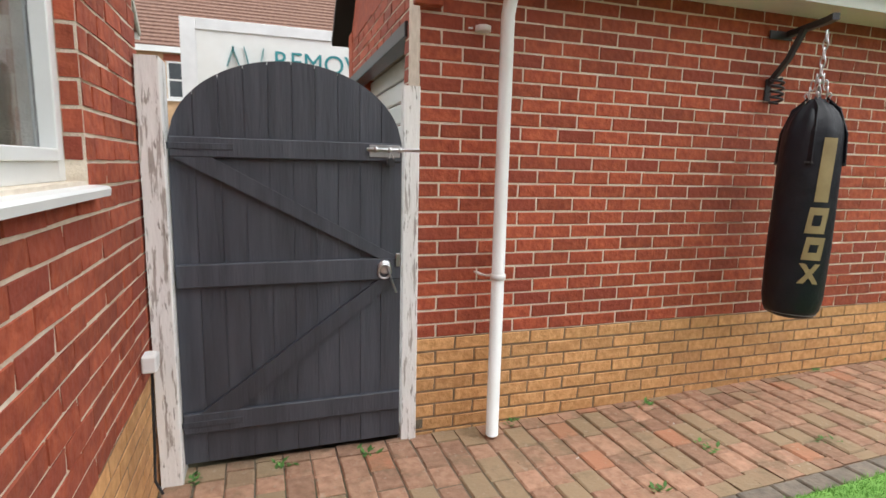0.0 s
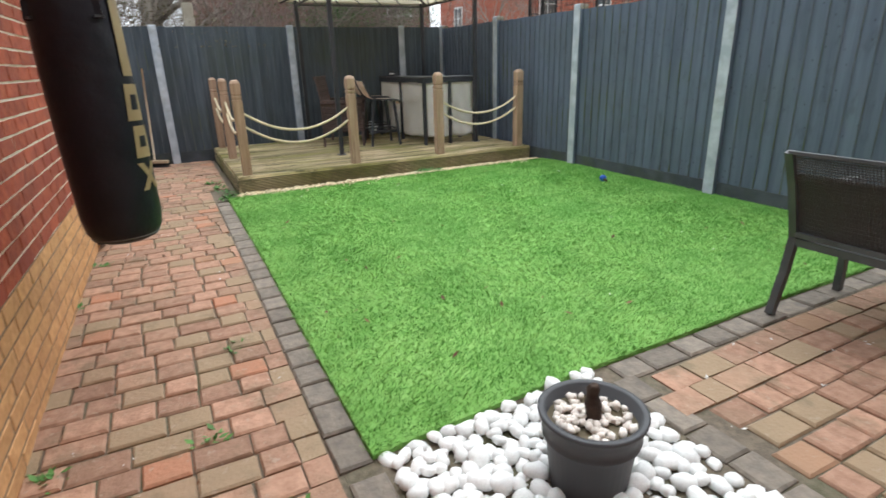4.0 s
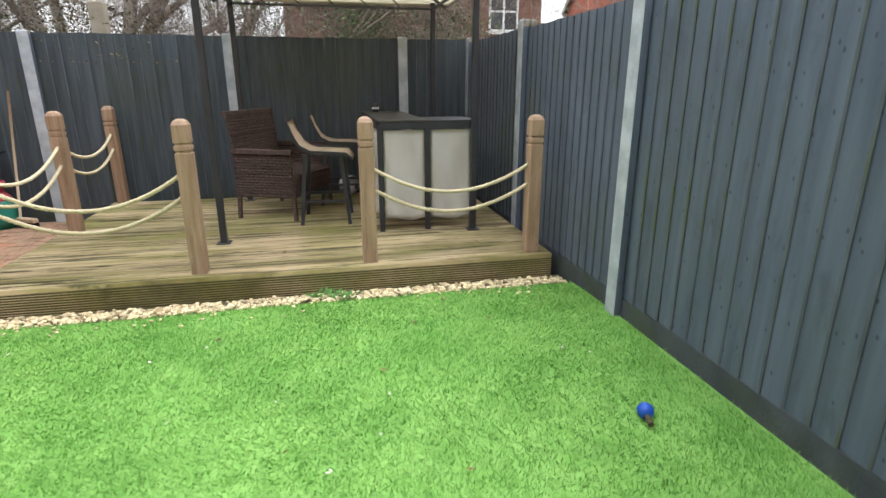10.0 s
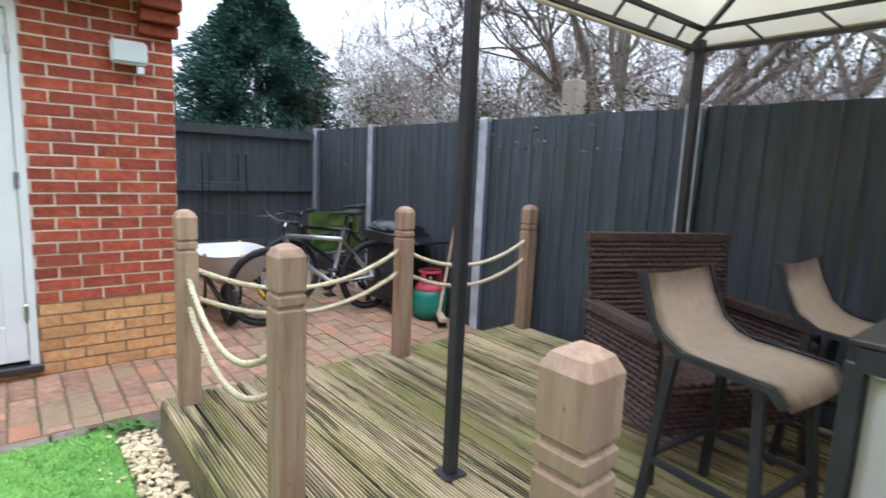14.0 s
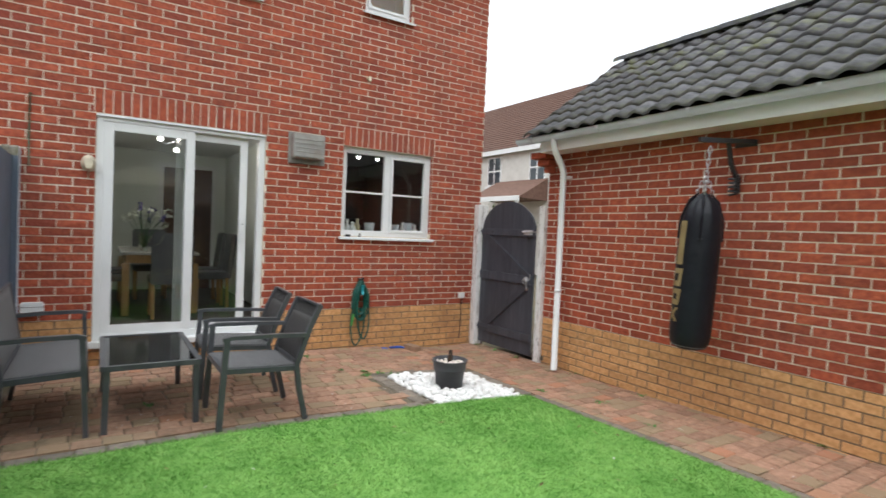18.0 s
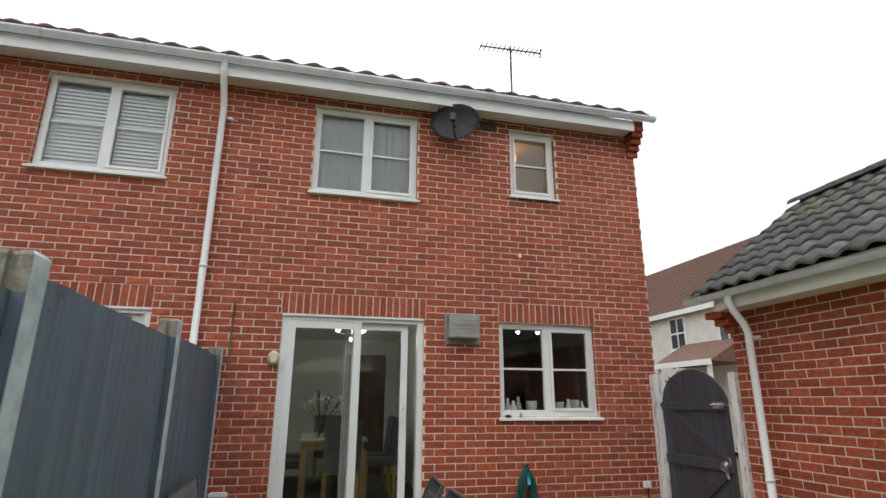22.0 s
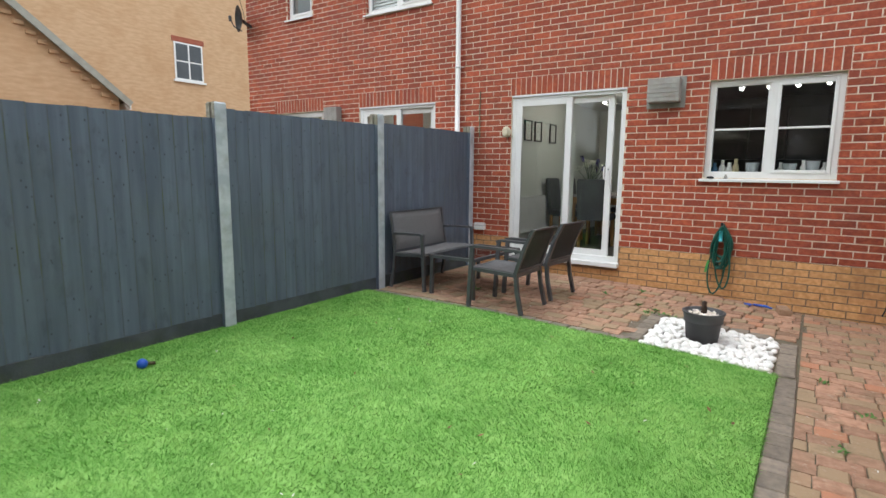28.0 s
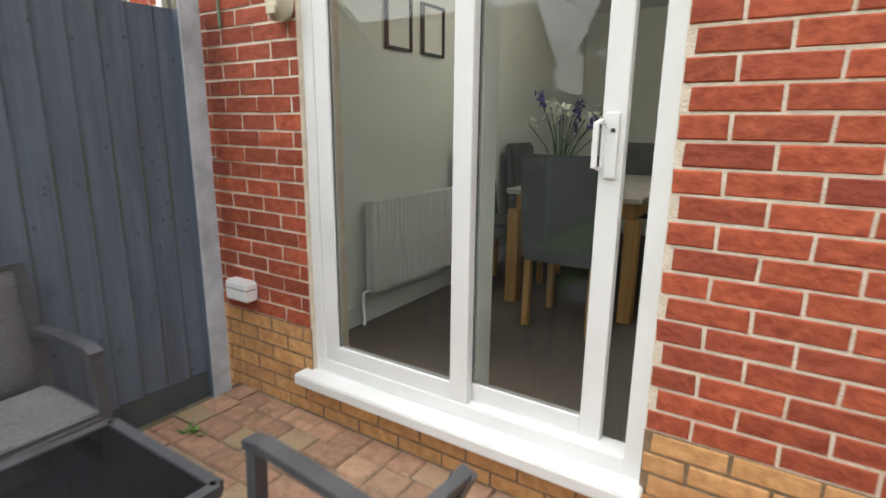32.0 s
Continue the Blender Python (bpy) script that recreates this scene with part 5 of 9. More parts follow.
def garden_seat(name, width, label, category, group="", depth=1.0, tip=0.376, mat=None):
    """A metal-framed woven seat facing -y in its own space, its front legs at y = -0.27."""
    t = thing(name, 0, 0, 0, 0, label, category, group)
    w = width / 2
    for s in (-1, 1):
        local("front_leg", bar([(s * w, -0.285, 0), (s * w, -0.270, 0.30), (s * w, -0.250, 0.615)], 0.036, 0.036), FRAME, t)
        local("back_leg", bar([(s * w, 0.285, 0), (s * (w - 0.004), 0.235, 0.22), (s * (w - 0.008), 0.215, 0.40), (s * (w - 0.010), 0.300, 0.66), (s * (w - 0.012), 0.375, 0.85)], 0.034, 0.036), FRAME, t)
        local("armrest", bar([(s * w, -0.275, 0.612), (s * w, -0.22, 0.625), (s * (w - 0.002), 0.05, 0.622), (s * (w - 0.008), 0.285, 0.612)], 0.046, 0.026), FRAME, t)
        local("side_rail", bar([(s * (w - 0.012), -0.26, 0.395), (s * (w - 0.012), 0.22, 0.375)], 0.026, 0.034), FRAME, t)
    local("front_rail", bar([(-w, -0.262, 0.395), (w, -0.262, 0.395)], 0.03, 0.036), FRAME, t)
    local("back_rail", bar([(-w, 0.215, 0.375), (w, 0.215, 0.375)], 0.03, 0.036), FRAME, t)
    local("top_rail", bar([(-w + 0.01, 0.376, 0.848), (w - 0.01, 0.376, 0.848)], 0.024, 0.016), FRAME, t)
    nx = 8
    seat = [[((-w + 0.015) + (width - 0.03) * i / nx, y, z - 0.010 * math.sin(math.pi * i / nx)) for i in range(nx + 1)] for y, z in ((-0.285, 0.395), (-0.265, 0.418), (-0.05, 0.412), (0.10, 0.404), (0.215, 0.398))]
    woven(seat, t, "seat", 0.008, LITWEAVE)
    strands(seat[1:], t, 34, 0.0042, LITWEAVE)
    back = [[((-w + 0.015) + (width - 0.03) * i / nx, y + 0.012 * math.sin(math.pi * i / nx), z) for i in range(nx + 1)] for y, z in ((0.212, 0.40), (0.250, 0.52), (0.300, 0.66), (0.345, 0.77), (0.376, 0.845))]
    inner = back if mat else [[Vector(a).lerp(Vector(b), f) for a, b in zip(back[i], back[i + 1])] for i, f in ((0, 0.0), (1, 0.0), (2, 0.0), (2, 0.3), (2, 0.7))]
    woven(inner, t, "backrest", 0.003, mat)
    strands(back, t, 24 if mat is None else 30, 0.0034, mat)
    n = round(width / 0.0135)
    across = [[Vector(row[0]).lerp(Vector(row[-1]), k / n) + Vector((0, 0.012 * math.sin(math.pi * k / n), 0)) for row in back] for k in range(1, n)]
    bm = bmesh.new()
    for a in across:
        sweep(bm, a, 0.0034, 4)
    local("upright_weave", bm, mat or SHADEWEAVE, t)
    for o in t.children:
        for v in o.data.vertices:
            if v.co.z > 0.40 and v.co.y > 0.19:
                v.co.y = 0.215 + (v.co.y - 0.215) * (tip - 0.215) / 0.161
            v.co.y *= depth
    local("lower_back_trim", bar([(-w + 0.02, 0.228 * depth, 0.415), (w - 0.02, 0.228 * depth, 0.415)], 0.026, 0.024), FRAME, t)
    return t


chair = garden_seat("garden_chair", 0.525, "dark grey metal garden chair, woven seat in a lit tone, back in a shaded tone", "chair", "chairs round the low table")
for o in chair.children:
    for v in o.data.vertices:
        v.co.z = (v.co.z if v.co.z < 0.64 else 0.64 + (v.co.z - 0.64) * 0.87) * 0.965
chair.matrix_basis = pose(1.665, -0.285, 0.004, 0, 0, 0)
copy_thing(chair, pose(0.945, -0.275, 0.004, 0, 0, -4))
bench = garden_seat("garden_bench", 1.03, "dark grey metal two-seat bench with woven seat beside the fence", "bench", "", 0.82, 0.30, LITWEAVE)
bench.matrix_basis = pose(1.17, -1.530, 0.004, 0, 0, 180.5)
table = thing("low_table", 1.185, -0.935, 0.004, 0, "low dark metal garden table with black glass top", "table")
tw, td = 0.505, 0.275
BLACKGLASS = material("black_glass", (0.010, 0.010, 0.011), (0.014, 0.014, 0.015), 0.06, 3, bump=0)
for sx in (-1, 1):
    for sy in (-1, 1):
        local("leg", bar([(sx * (tw - 0.012), sy * (td - 0.012), 0), (sx * (tw - 0.02), sy * (td - 0.02), 0.405)], 0.036, 0.036), FRAME, table)
for a, b in (((-tw, -td), (tw, -td)), ((-tw, td), (tw, td))):
    local("frame_rail", bar([(*a, 0.412), (*b, 0.412)], 0.034, 0.032), FRAME, table)
for s in (-1, 1):
    local("frame_rail", bar([(s * tw, -td, 0.412), (s * tw, td, 0.412)], 0.034, 0.032), FRAME, table)
local("tabletop", bevelled(-tw + 0.016, tw - 0.016, -td + 0.016, td - 0.016, 0.412, 0.423, 0.002), BLACKGLASS, table, "black glass tabletop with specks of dirt")

# ---------- pot and white pebbles ----------
PLASTIC = material("dark_grey_plastic", (0.045, 0.046, 0.050), (0.065, 0.066, 0.070), 0.55, 5, bump=0.08, bscale=60)
PX0, PY0 = 1.555, 1.465
pot = thing("plant_pot", PX0, PY0, -0.045, 0, "round dark grey plastic plant pot topped with pebbles and a stump", "plant pot")
local("pot_body", turned([(0.110, 0.0), (0.114, 0.004), (0.137, 0.208), (0.148, 0.213), (0.150, 0.224), (0.146, 0.229), (0.155, 0.282), (0.162, 0.287), (0.165, 0.299), (0.157, 0.302), (0.141, 0.298), (0.137, 0.255)], 40), PLASTIC, pot)
local("soil", turned([(0.02, 0.252), (0.136, 0.254), (0.136, 0.258)], 24), EARTH, pot)
bm = turned([(0.026, 0.255), (0.024, 0.29), (0.027, 0.32), (0.018, 0.345), (0.020, 0.372), (0.012, 0.385)], 10)
for v in bm.verts:
    v.co.x += 0.006 * math.sin(v.co.z * 40)
local("stump", bm, material("dark_stump_bark", (0.03, 0.018, 0.012), (0.06, 0.035, 0.022), 0.9, 30, bump=0.6), pot, "short dark cut stump")
PEBBLE = material("white_pebble", (0.76, 0.76, 0.74), (0.86, 0.86, 0.84), 0.6, 6, bump=0.1, bscale=40, spread=0.12, blotch=(0.55, 0.50, 0.42), bl_scale=14, bl_amount=0.35)
CREAM = material("cream_pebble", (0.68, 0.60, 0.52), (0.80, 0.74, 0.67), 0.6, 8, bump=0.1, spread=0.2)


def pebble_mesh(seed, mat, sub=2):
    bm = bmesh.new()
    bmesh.ops.create_icosphere(bm, subdivisions=sub, radius=1.0)
    for v in bm.verts:
        k = 1 + 0.26 * noise.noise(v.co * 1.1 + Vector((seed * 3.1, 0, 0))) + 0.07 * noise.noise(v.co * 2.7 + Vector((0, seed * 1.7, 0)))
        v.co = Vector((v.co.x * k, v.co.y * 0.78 * k, v.co.z * 0.62 * k))
    for f in bm.faces:
        f.smooth = True
    me = bpy.data.meshes.new("pebble")
    bm.to_mesh(me)
    bm.free()
    me.materials.append(mat)
    return me


PM = [pebble_mesh(i, PEBBLE) for i in range(9)]
CM = [pebble_mesh(i + 9, CREAM, 1) for i in range(3)]
bed = thing("pebble_bed", 1.5, 1.5, 0, 0, "square bed of rounded white cobbles round the pot", "pebbles")
bm = bmesh.new()
box(bm, 1.06, 2.006, 1.06, 2.00, -0.10, -0.035)
part("bed_floor", bm, SAND, bed)
rng2 = random.Random(11)
spots = []
tries = 0
while len(spots) < 300 and tries < 9000:
    tries += 1
    x, y, r = rng2.uniform(1.09, 1.985), rng2.uniform(1.085, 1.975), rng2.uniform(0.028, 0.050)
    if math.hypot(x - PX0, y - PY0) < 0.115 + r * 0.5:
        continue
    if all(math.hypot(x - a, y - b) > (r + c) * 0.57 for a, b, c in spots):
        spots.append((x, y, r))
for i, (x, y, r) in enumerate(spots):
    ob = new("pebble", PM[i % 9])
    ob.parent = bed
    near = sum(1 for a, b, c in spots[:i] if math.hypot(x - a, y - b) < 0.075)
    ob.matrix_basis = bed.matrix_basis.inverted() @ Matrix.Translation((x, y, -0.018 + 0.014 * min(near, 2))) @ Euler((rng2.uniform(-0.4, 0.4), rng2.uniform(-0.4, 0.4), rng2.uniform(0, 6.28))).to_matrix().to_4x4() @ Matrix.Diagonal((r, r, r, 1))
for i in range(85):
    a, q = rng2.uniform(0, 6.28), 0.120 * math.sqrt(rng2.uniform(0.04, 1))
    r = rng2.uniform(0.014, 0.021)
    ob = new("pebble", CM[i % 3])
    ob.parent = pot
    ob.matrix_basis = Matrix.Translation((q * math.cos(a), q * math.sin(a), 0.267 + rng2.uniform(0, 0.012))) @ Euler((rng2.uniform(-0.5, 0.5), rng2.uniform(-0.5, 0.5), rng2.uniform(0, 6.28))).to_matrix().to_4x4() @ Matrix.Diagonal((r, r, r, 1))


def stones(name, n, x0, x1, y0, y1, rmin, rmax, z, mat, label, seed):
    """Loose gravel as one sheet of small faceted stones."""
    g = np.random.default_rng(seed)
    bm = bmesh.new()
    bmesh.ops.create_icosphere(bm, subdivisions=1, radius=1.0)
    base = np.array([v.co[:] for v in bm.verts])
    fc = np.array([[v.index for v in f.verts] for f in bm.faces])
    bm.free()
    vs, fs = [], []
    for i in range(n):
        r = g.uniform(rmin, rmax)
        b = base * (1 + g.uniform(-0.25, 0.25, (len(base), 1))) * np.array([r, r * g.uniform(0.6, 0.9), r * g.uniform(0.45, 0.7)])
        a = g.uniform(0, 6.28)
        rot = np.array([[math.cos(a), -math.sin(a), 0], [math.sin(a), math.cos(a), 0], [0, 0, 1]])
        vs.append(b @ rot.T + np.array([g.uniform(x0, x1), g.uniform(y0, y1), z + g.uniform(0, 0.012)]))
        fs.append(fc + i * len(base))
    me = bpy.data.meshes.new(name)
    me.from_pydata(np.concatenate(vs).tolist(), [], np.concatenate(fs).tolist())
    me.materials.append(mat)
    return tagged(new(name, me), label, "gravel", kind="stuff")


stones("pebble_fill", 520, 1.08, 1.99, 1.08, 1.98, 0.016, 0.030, -0.030, PEBBLE, "small white pebbles filling the bed between the cobbles", 31)
GRAVEL = three_tone(material("buff_gravel", (0.66, 0.53, 0.32), (0.80, 0.69, 0.47), 0.8, 30, bump=0.2, spread=0.3), (0.44, 0.33, 0.19), 0.7, 0.95)
slab("gravel_bed", 6.16, 6.40, YF + 0.02, 1.90, -0.055, -0.004, SAND, "earth under the gravel strip", "gravel bed")
stones("gravel", 1500, 6.175, 6.335, YF + 0.05, 1.93, 0.011, 0.021, 0.004, GRAVEL, "buff gravel strip along the deck front", 3)
stones("gravel", 60, 5.98, 6.18, -1.6, 1.93, 0.008, 0.015, 0.018, GRAVEL, "stray buff gravel on the grass edge", 4)


# ---------- gazebo ----------
CANVAS = material("cream_canopy_cloth", (0.84, 0.81, 0.72), (0.87, 0.84, 0.76), 0.8, 4, bump=0.15, bscale=8, blotch=(0.60, 0.52, 0.38), bl_scale=2, bl_amount=0.2)
let_light_through(CANVAS, 0.55, (0.92, 0.86, 0.70))
BROWNFRAME = material("dark_bronze_frame", (0.035, 0.030, 0.028), (0.05, 0.043, 0.04), 0.45, 8, bump=0.05)
gx0, gx1, gy0, gy1, gz = 7.13, 8.76, -1.40, 0.54, 2.09
gaz = thing("gazebo", 7.95, -0.43, DZ, 0, "garden gazebo with dark metal poles and a cream canopy", "gazebo")
for x, y in ((gx0, gy0), (gx0, gy1), (gx1, gy0), (gx1, gy1)):
    part("pole", bevelled(x - 0.024, x + 0.024, y - 0.024, y + 0.024, DZ + 0.004, gz + 0.02, 0.005), METAL, gaz)
    part("foot_plate", bevelled(x - 0.05, x + 0.05, y - 0.05, y + 0.05, DZ + 0.002, DZ + 0.010, 0.002), METAL, gaz)
o = 0.20
ex0, ex1, ey0, ey1, ez = gx0 - o, gx1 + o, gy0 - o, gy1 + o, 2.11
cx, cy = (gx0 + gx1) / 2, (gy0 + gy1) / 2
tx, ty, tz = 0.15, 0.15, 2.53
for a, b in (((gx0, gy0), (gx1, gy0)), ((gx0, gy1), (gx1, gy1)), ((gx0, gy0), (gx0, gy1)), ((gx1, gy0), (gx1, gy1))):
    for z in (gz - 0.035, gz + 0.075):
        part("beam", bar([(*a, z), (*b, z)], 0.022, 0.022), BROWNFRAME, gaz)
    for k in range(1, 6):
        f = k / 6
        part("lattice_strut", bar([(a[0] + (b[0] - a[0]) * f, a[1] + (b[1] - a[1]) * f, gz - 0.035), (a[0] + (b[0] - a[0]) * (f + 0.06), a[1] + (b[1] - a[1]) * (f + 0.06), gz + 0.075)], 0.012, 0.012), BROWNFRAME, gaz)
for x, y in ((ex0, ey0), (ex0, ey1), (ex1, ey0), (ex1, ey1)):
    part("rafter", bar([(x + (cx - x) * 0.02, y + (cy - y) * 0.02, ez - 0.020), (cx + (0.2 if x > cx else -0.2), cy + (0.2 if y > cy else -0.2), tz - 0.055)], 0.022, 0.022), BROWNFRAME, gaz)


def canopy(rings):
    bm = bmesh.new()
    rr = []
    for x0, x1, y0, y1, z, sag in rings:
        pts = []
        n = 8
        for (ax, ay), (bx_, by_) in (((x0, y0), (x1, y0)), ((x1, y0), (x1, y1)), ((x1, y1), (x0, y1)), ((x0, y1), (x0, y0))):
            for k in range(n):
                f = k / n
                s = 4 * f * (1 - f) * sag
                pts.append(bm.verts.new((ax + (bx_ - ax) * f, ay + (by_ - ay) * f, z - s)))
        rr.append(pts)
    for p, q in zip(rr, rr[1:]):
        for k in range(len(p)):
            bm.faces.new([p[k], p[(k + 1) % len(p)], q[(k + 1) % len(p)], q[k]]).smooth = True
    return bm, rr


rings = [(ex0, ex1, ey0, ey1, ez + 0.002, 0.006), (ex0, ex1, ey0, ey1, ez + 0.02, 0.004)]
for f in (0.33, 0.66, 1.0):
    rings.append((ex0 + (cx - tx - ex0) * f, ex1 + (cx + tx - ex1) * f, ey0 + (cy - ty - ey0) * f, ey1 + (cy + ty - ey1) * f, ez + 0.02 + (tz - ez - 0.02) * f, 0.022 * (1 - f)))
bm, rr = canopy(rings)
bmesh.ops.solidify(bm, geom=bm.faces[:], thickness=0.003)
part("canopy", bm, CANVAS, gaz, "taut cream cloth canopy")
bm, rr = canopy([(cx - 0.24, cx + 0.24, cy - 0.24, cy + 0.24, tz - 0.012, 0.006), (cx - 0.12, cx + 0.12, cy - 0.12, cy + 0.12, tz + 0.028, 0.003), (cx - 0.02, cx + 0.02, cy - 0.02, cy + 0.02, tz + 0.045, 0)])
bm.faces.new(rr[-1])
part("top_vent", bm, CANVAS, gaz, "raised cream cloth vent cap")

# ---------- bar ----------
FABRIC = material("cream_bar_cloth", (0.93, 0.89, 0.83), (0.95, 0.92, 0.87), 0.85, 3, bump=0.10, bscale=9, blotch=(0.62, 0.54, 0.42), bl_scale=2.5, bl_amount=0.15)
let_light_through(FABRIC, 0.1, (0.8, 0.74, 0.62))
bx0, bx1, by0, by1, bym, bz = 7.21, 8.79, -1.42, -0.665, -1.04, 1.060
bart = thing("garden_bar", 8.0, -1.0, DZ, 0, "dark metal garden bar with cream cloth panels and dark top", "garden bar")
for x, y in ((bx0, by1), (bx0, bym), (bx0, by0), (bx1, by1), (bx1, bym), (bx0 + 0.42, by0), ((bx0 + bx1) / 2, by1)):
    part("leg", bevelled(x - 0.02, x + 0.02, y - 0.02, y + 0.02, DZ + 0.003, bz - 0.05, 0.004), METAL, bart)


def cloth(p, q, z0, z1, off, seed):
    bm = bmesh.new()
    P0, Q0 = Vector((*p, 0)), Vector((*q, 0))
    nn = Vector((Q0.y - P0.y, -(Q0.x - P0.x), 0)).normalized()
    nu, nv = 14, 18
    g = []
    for j in range(nv + 1):
        row = []
        for i in range(nu + 1):
            u, v = i / nu, j / nv
            fold = 0.016 * math.sin(9 * u + 6 * v + seed) * math.sin(math.pi * u) * (1 - 0.5 * v) + 0.008 * math.sin(5 * u - 8 * v + seed * 2) * math.sin(math.pi * u)
            row.append(bm.verts.new(P0.lerp(Q0, u) + nn * (off + fold) + Vector((0, 0, z0 + (z1 - z0) * v + 0.012 * math.sin(6 * u + seed) * (1 - v)))))
        g.append(row)
    for a, b in zip(g, g[1:]):
        for k in range(nu):
            bm.faces.new([a[k], a[k + 1], b[k + 1], b[k]]).smooth = True
    bmesh.ops.solidify(bm, geom=bm.faces[:], thickness=0.004)
    return bm


def sided(p, q, seed):
    part("cloth_panel", cloth(p, q, DZ + 0.10, bz - 0.075, 0.004, seed), FABRIC, bart, "hanging cream cloth panel")


sided((bx0 - 0.005, by1 - 0.025), (bx0 - 0.005, bym + 0.025), 1)
sided((bx0 - 0.005, bym - 0.025), (bx0 - 0.005, by0 + 0.025), 2)
sided((bx0 + 0.74, by1 + 0.005), (bx0 + 0.03, by1 + 0.005), 3)
sided((bx1 - 0.03, by1 + 0.005), (bx0 + 0.78, by1 + 0.005), 4)
sided((bx1 - 0.4, bym - 0.06), (bx1 - 0.02, bym - 0.06), 5)
for a, b in (((bx0, by1), (bx1, by1)), ((bx0, bym), (bx1, bym)), ((bx0, by0), (bx0, by1)), ((bx1, bym), (bx1, by1)), ((bx0 + 0.42, by0), (bx0 + 0.42, bym)), ((bx0, by0), (bx0 + 0.42, by0))):
    part("top_rail", bar([(*a, bz - 0.042), (*b, bz - 0.042)], 0.045, 0.05), METAL, bart)
BARTOP = material("dark_smoked_top", (0.035, 0.031, 0.028), (0.065, 0.058, 0.05), 0.3, 8, bump=0.05, blotch=(0.06, 0.055, 0.045), bl_scale=3)
part("countertop", bevelled(bx0 - 0.02, bx1 + 0.02, bym - 0.01, by1 + 0.02, bz - 0.016, bz, 0.004), BARTOP, bart)
part("countertop_return", bevelled(bx0 - 0.02, bx0 + 0.45, by0 - 0.02, bym - 0.012, bz - 0.016, bz - 0.002, 0.004), METAL, bart)
part("inner_shelf", bevelled(bx0 + 0.46, bx1, by0 + 0.02, bym - 0.03, 0.72, 0.745, 0.004), BARTOP, bart)
bm = turned([(0.036, 0), (0.036, 0.075), (0.030, 0.082)], 16)
lamp = thing("bar_speaker", 8.58, -0.77, bz, 0, "small round black speaker with a pale label on bar", "speaker")
local("speaker_body", bm, METAL, lamp)
local("label_band", turned([(0.0365, 0.028), (0.0370, 0.030), (0.0370, 0.046), (0.0365, 0.048)], 16), WHITE, lamp)

SLING = material("beige_sling_cloth", (0.74, 0.60, 0.47), (0.82, 0.68, 0.55), 0.8, 30, bump=0.2, bscale=200)


def bar_stool(x, y, rz):
    t = thing("bar_stool", x, y, DZ, rz, "dark metal bar stool with a curved beige sling seat", "bar stool", "bar stools")
    for sx in (-1, 1):
        for sy, f in ((-1, 1), (1, 1)):
            local("leg", bar([(sx * 0.215, sy * 0.20, 0.0), (sx * 0.175, sy * 0.145, 0.70)], 0.030, 0.030), METAL, t)
        local("footrest", bar([(sx * 0.202, -0.18, 0.24), (sx * 0.202, 0.18, 0.24)], 0.02, 0.024), METAL, t)
        side = [(sx * 0.215, -0.235, 0.665), (sx * 0.215, -0.19, 0.715), (sx * 0.215, -0.06, 0.725), (sx * 0.215, 0.10, 0.735), (sx * 0.215, 0.185, 0.79), (sx * 0.215, 0.235, 0.90), (sx * 0.215, 0.275, 1.03)]
        local("side_rail", bar(side, 0.022, 0.026), METAL, t)
    for sy in (-1, 1):
        local("footrest", bar([(-0.2, sy * 0.18, 0.26), (0.2, sy * 0.18, 0.26)], 0.024, 0.02), METAL, t)
    prof = [(-0.245, 0.655), (-0.20, 0.722), (-0.06, 0.728), (0.06, 0.732), (0.13, 0.755), (0.185, 0.805), (0.235, 0.91), (0.272, 1.03)]
    bm = bmesh.new()
    g = [[bm.verts.new((-0.205 + 0.41 * i / 6, y2, z2 - 0.012 * math.sin(math.pi * i / 6))) for i in range(7)] for y2, z2 in prof]
    for a, b in zip(g, g[1:]):
        for k in range(6):
            bm.faces.new([a[k], a[k + 1], b[k + 1], b[k]]).smooth = True
    bmesh.ops.solidify(bm, geom=bm.faces[:], thickness=0.008)
    local("sling_seat", bm, SLING, t, "beige woven sling")
    for o in t.children:
        for v in o.data.vertices:
            v.co.z *= 0.84
    return t


bar_stool(7.755, -0.24, -5)
bar_stool(8.53, -0.40, -2)

WICKER = material("brown_wicker", (0.055, 0.034, 0.030), (0.125, 0.078, 0.066), 0.6, 40, bump=0.5, bscale=120, spread=0.25)


def wicker_sheet(parent, name, origin, u, v, nu, nv):
    """A woven panel: ribs along v, and strands that go over and under them along u, each a piece of its own."""
    o, u, v = Vector(origin), Vector(u), Vector(v)
    n = u.cross(v).normalized()
    bm = bmesh.new()
    for i in range(nu + 1):
        sweep(bm, [o + u * (i / nu), o + u * (i / nu) + v], 0.006, 4)
    sheet = local(name, bm, WICKER, parent)
    for j in range(nv):
        pts = [o + u * (i / (nu * 2)) + v * ((j + 0.5) / nv) + n * (0.006 if (i + j) % 2 else -0.006) for i in range(nu * 2 + 1)]
        local("strand", sweep(bmesh.new(), pts, v.length / nv * 0.62, 4), WICKER, sheet)
    return sheet


wick = thing("wicker_chair", 8.195, 0.133, DZ, 0, "dark brown wicker armchair standing on the deck", "armchair")
wick.matrix_basis = pose(8.195, 0.133, DZ, 0, 0, -24)
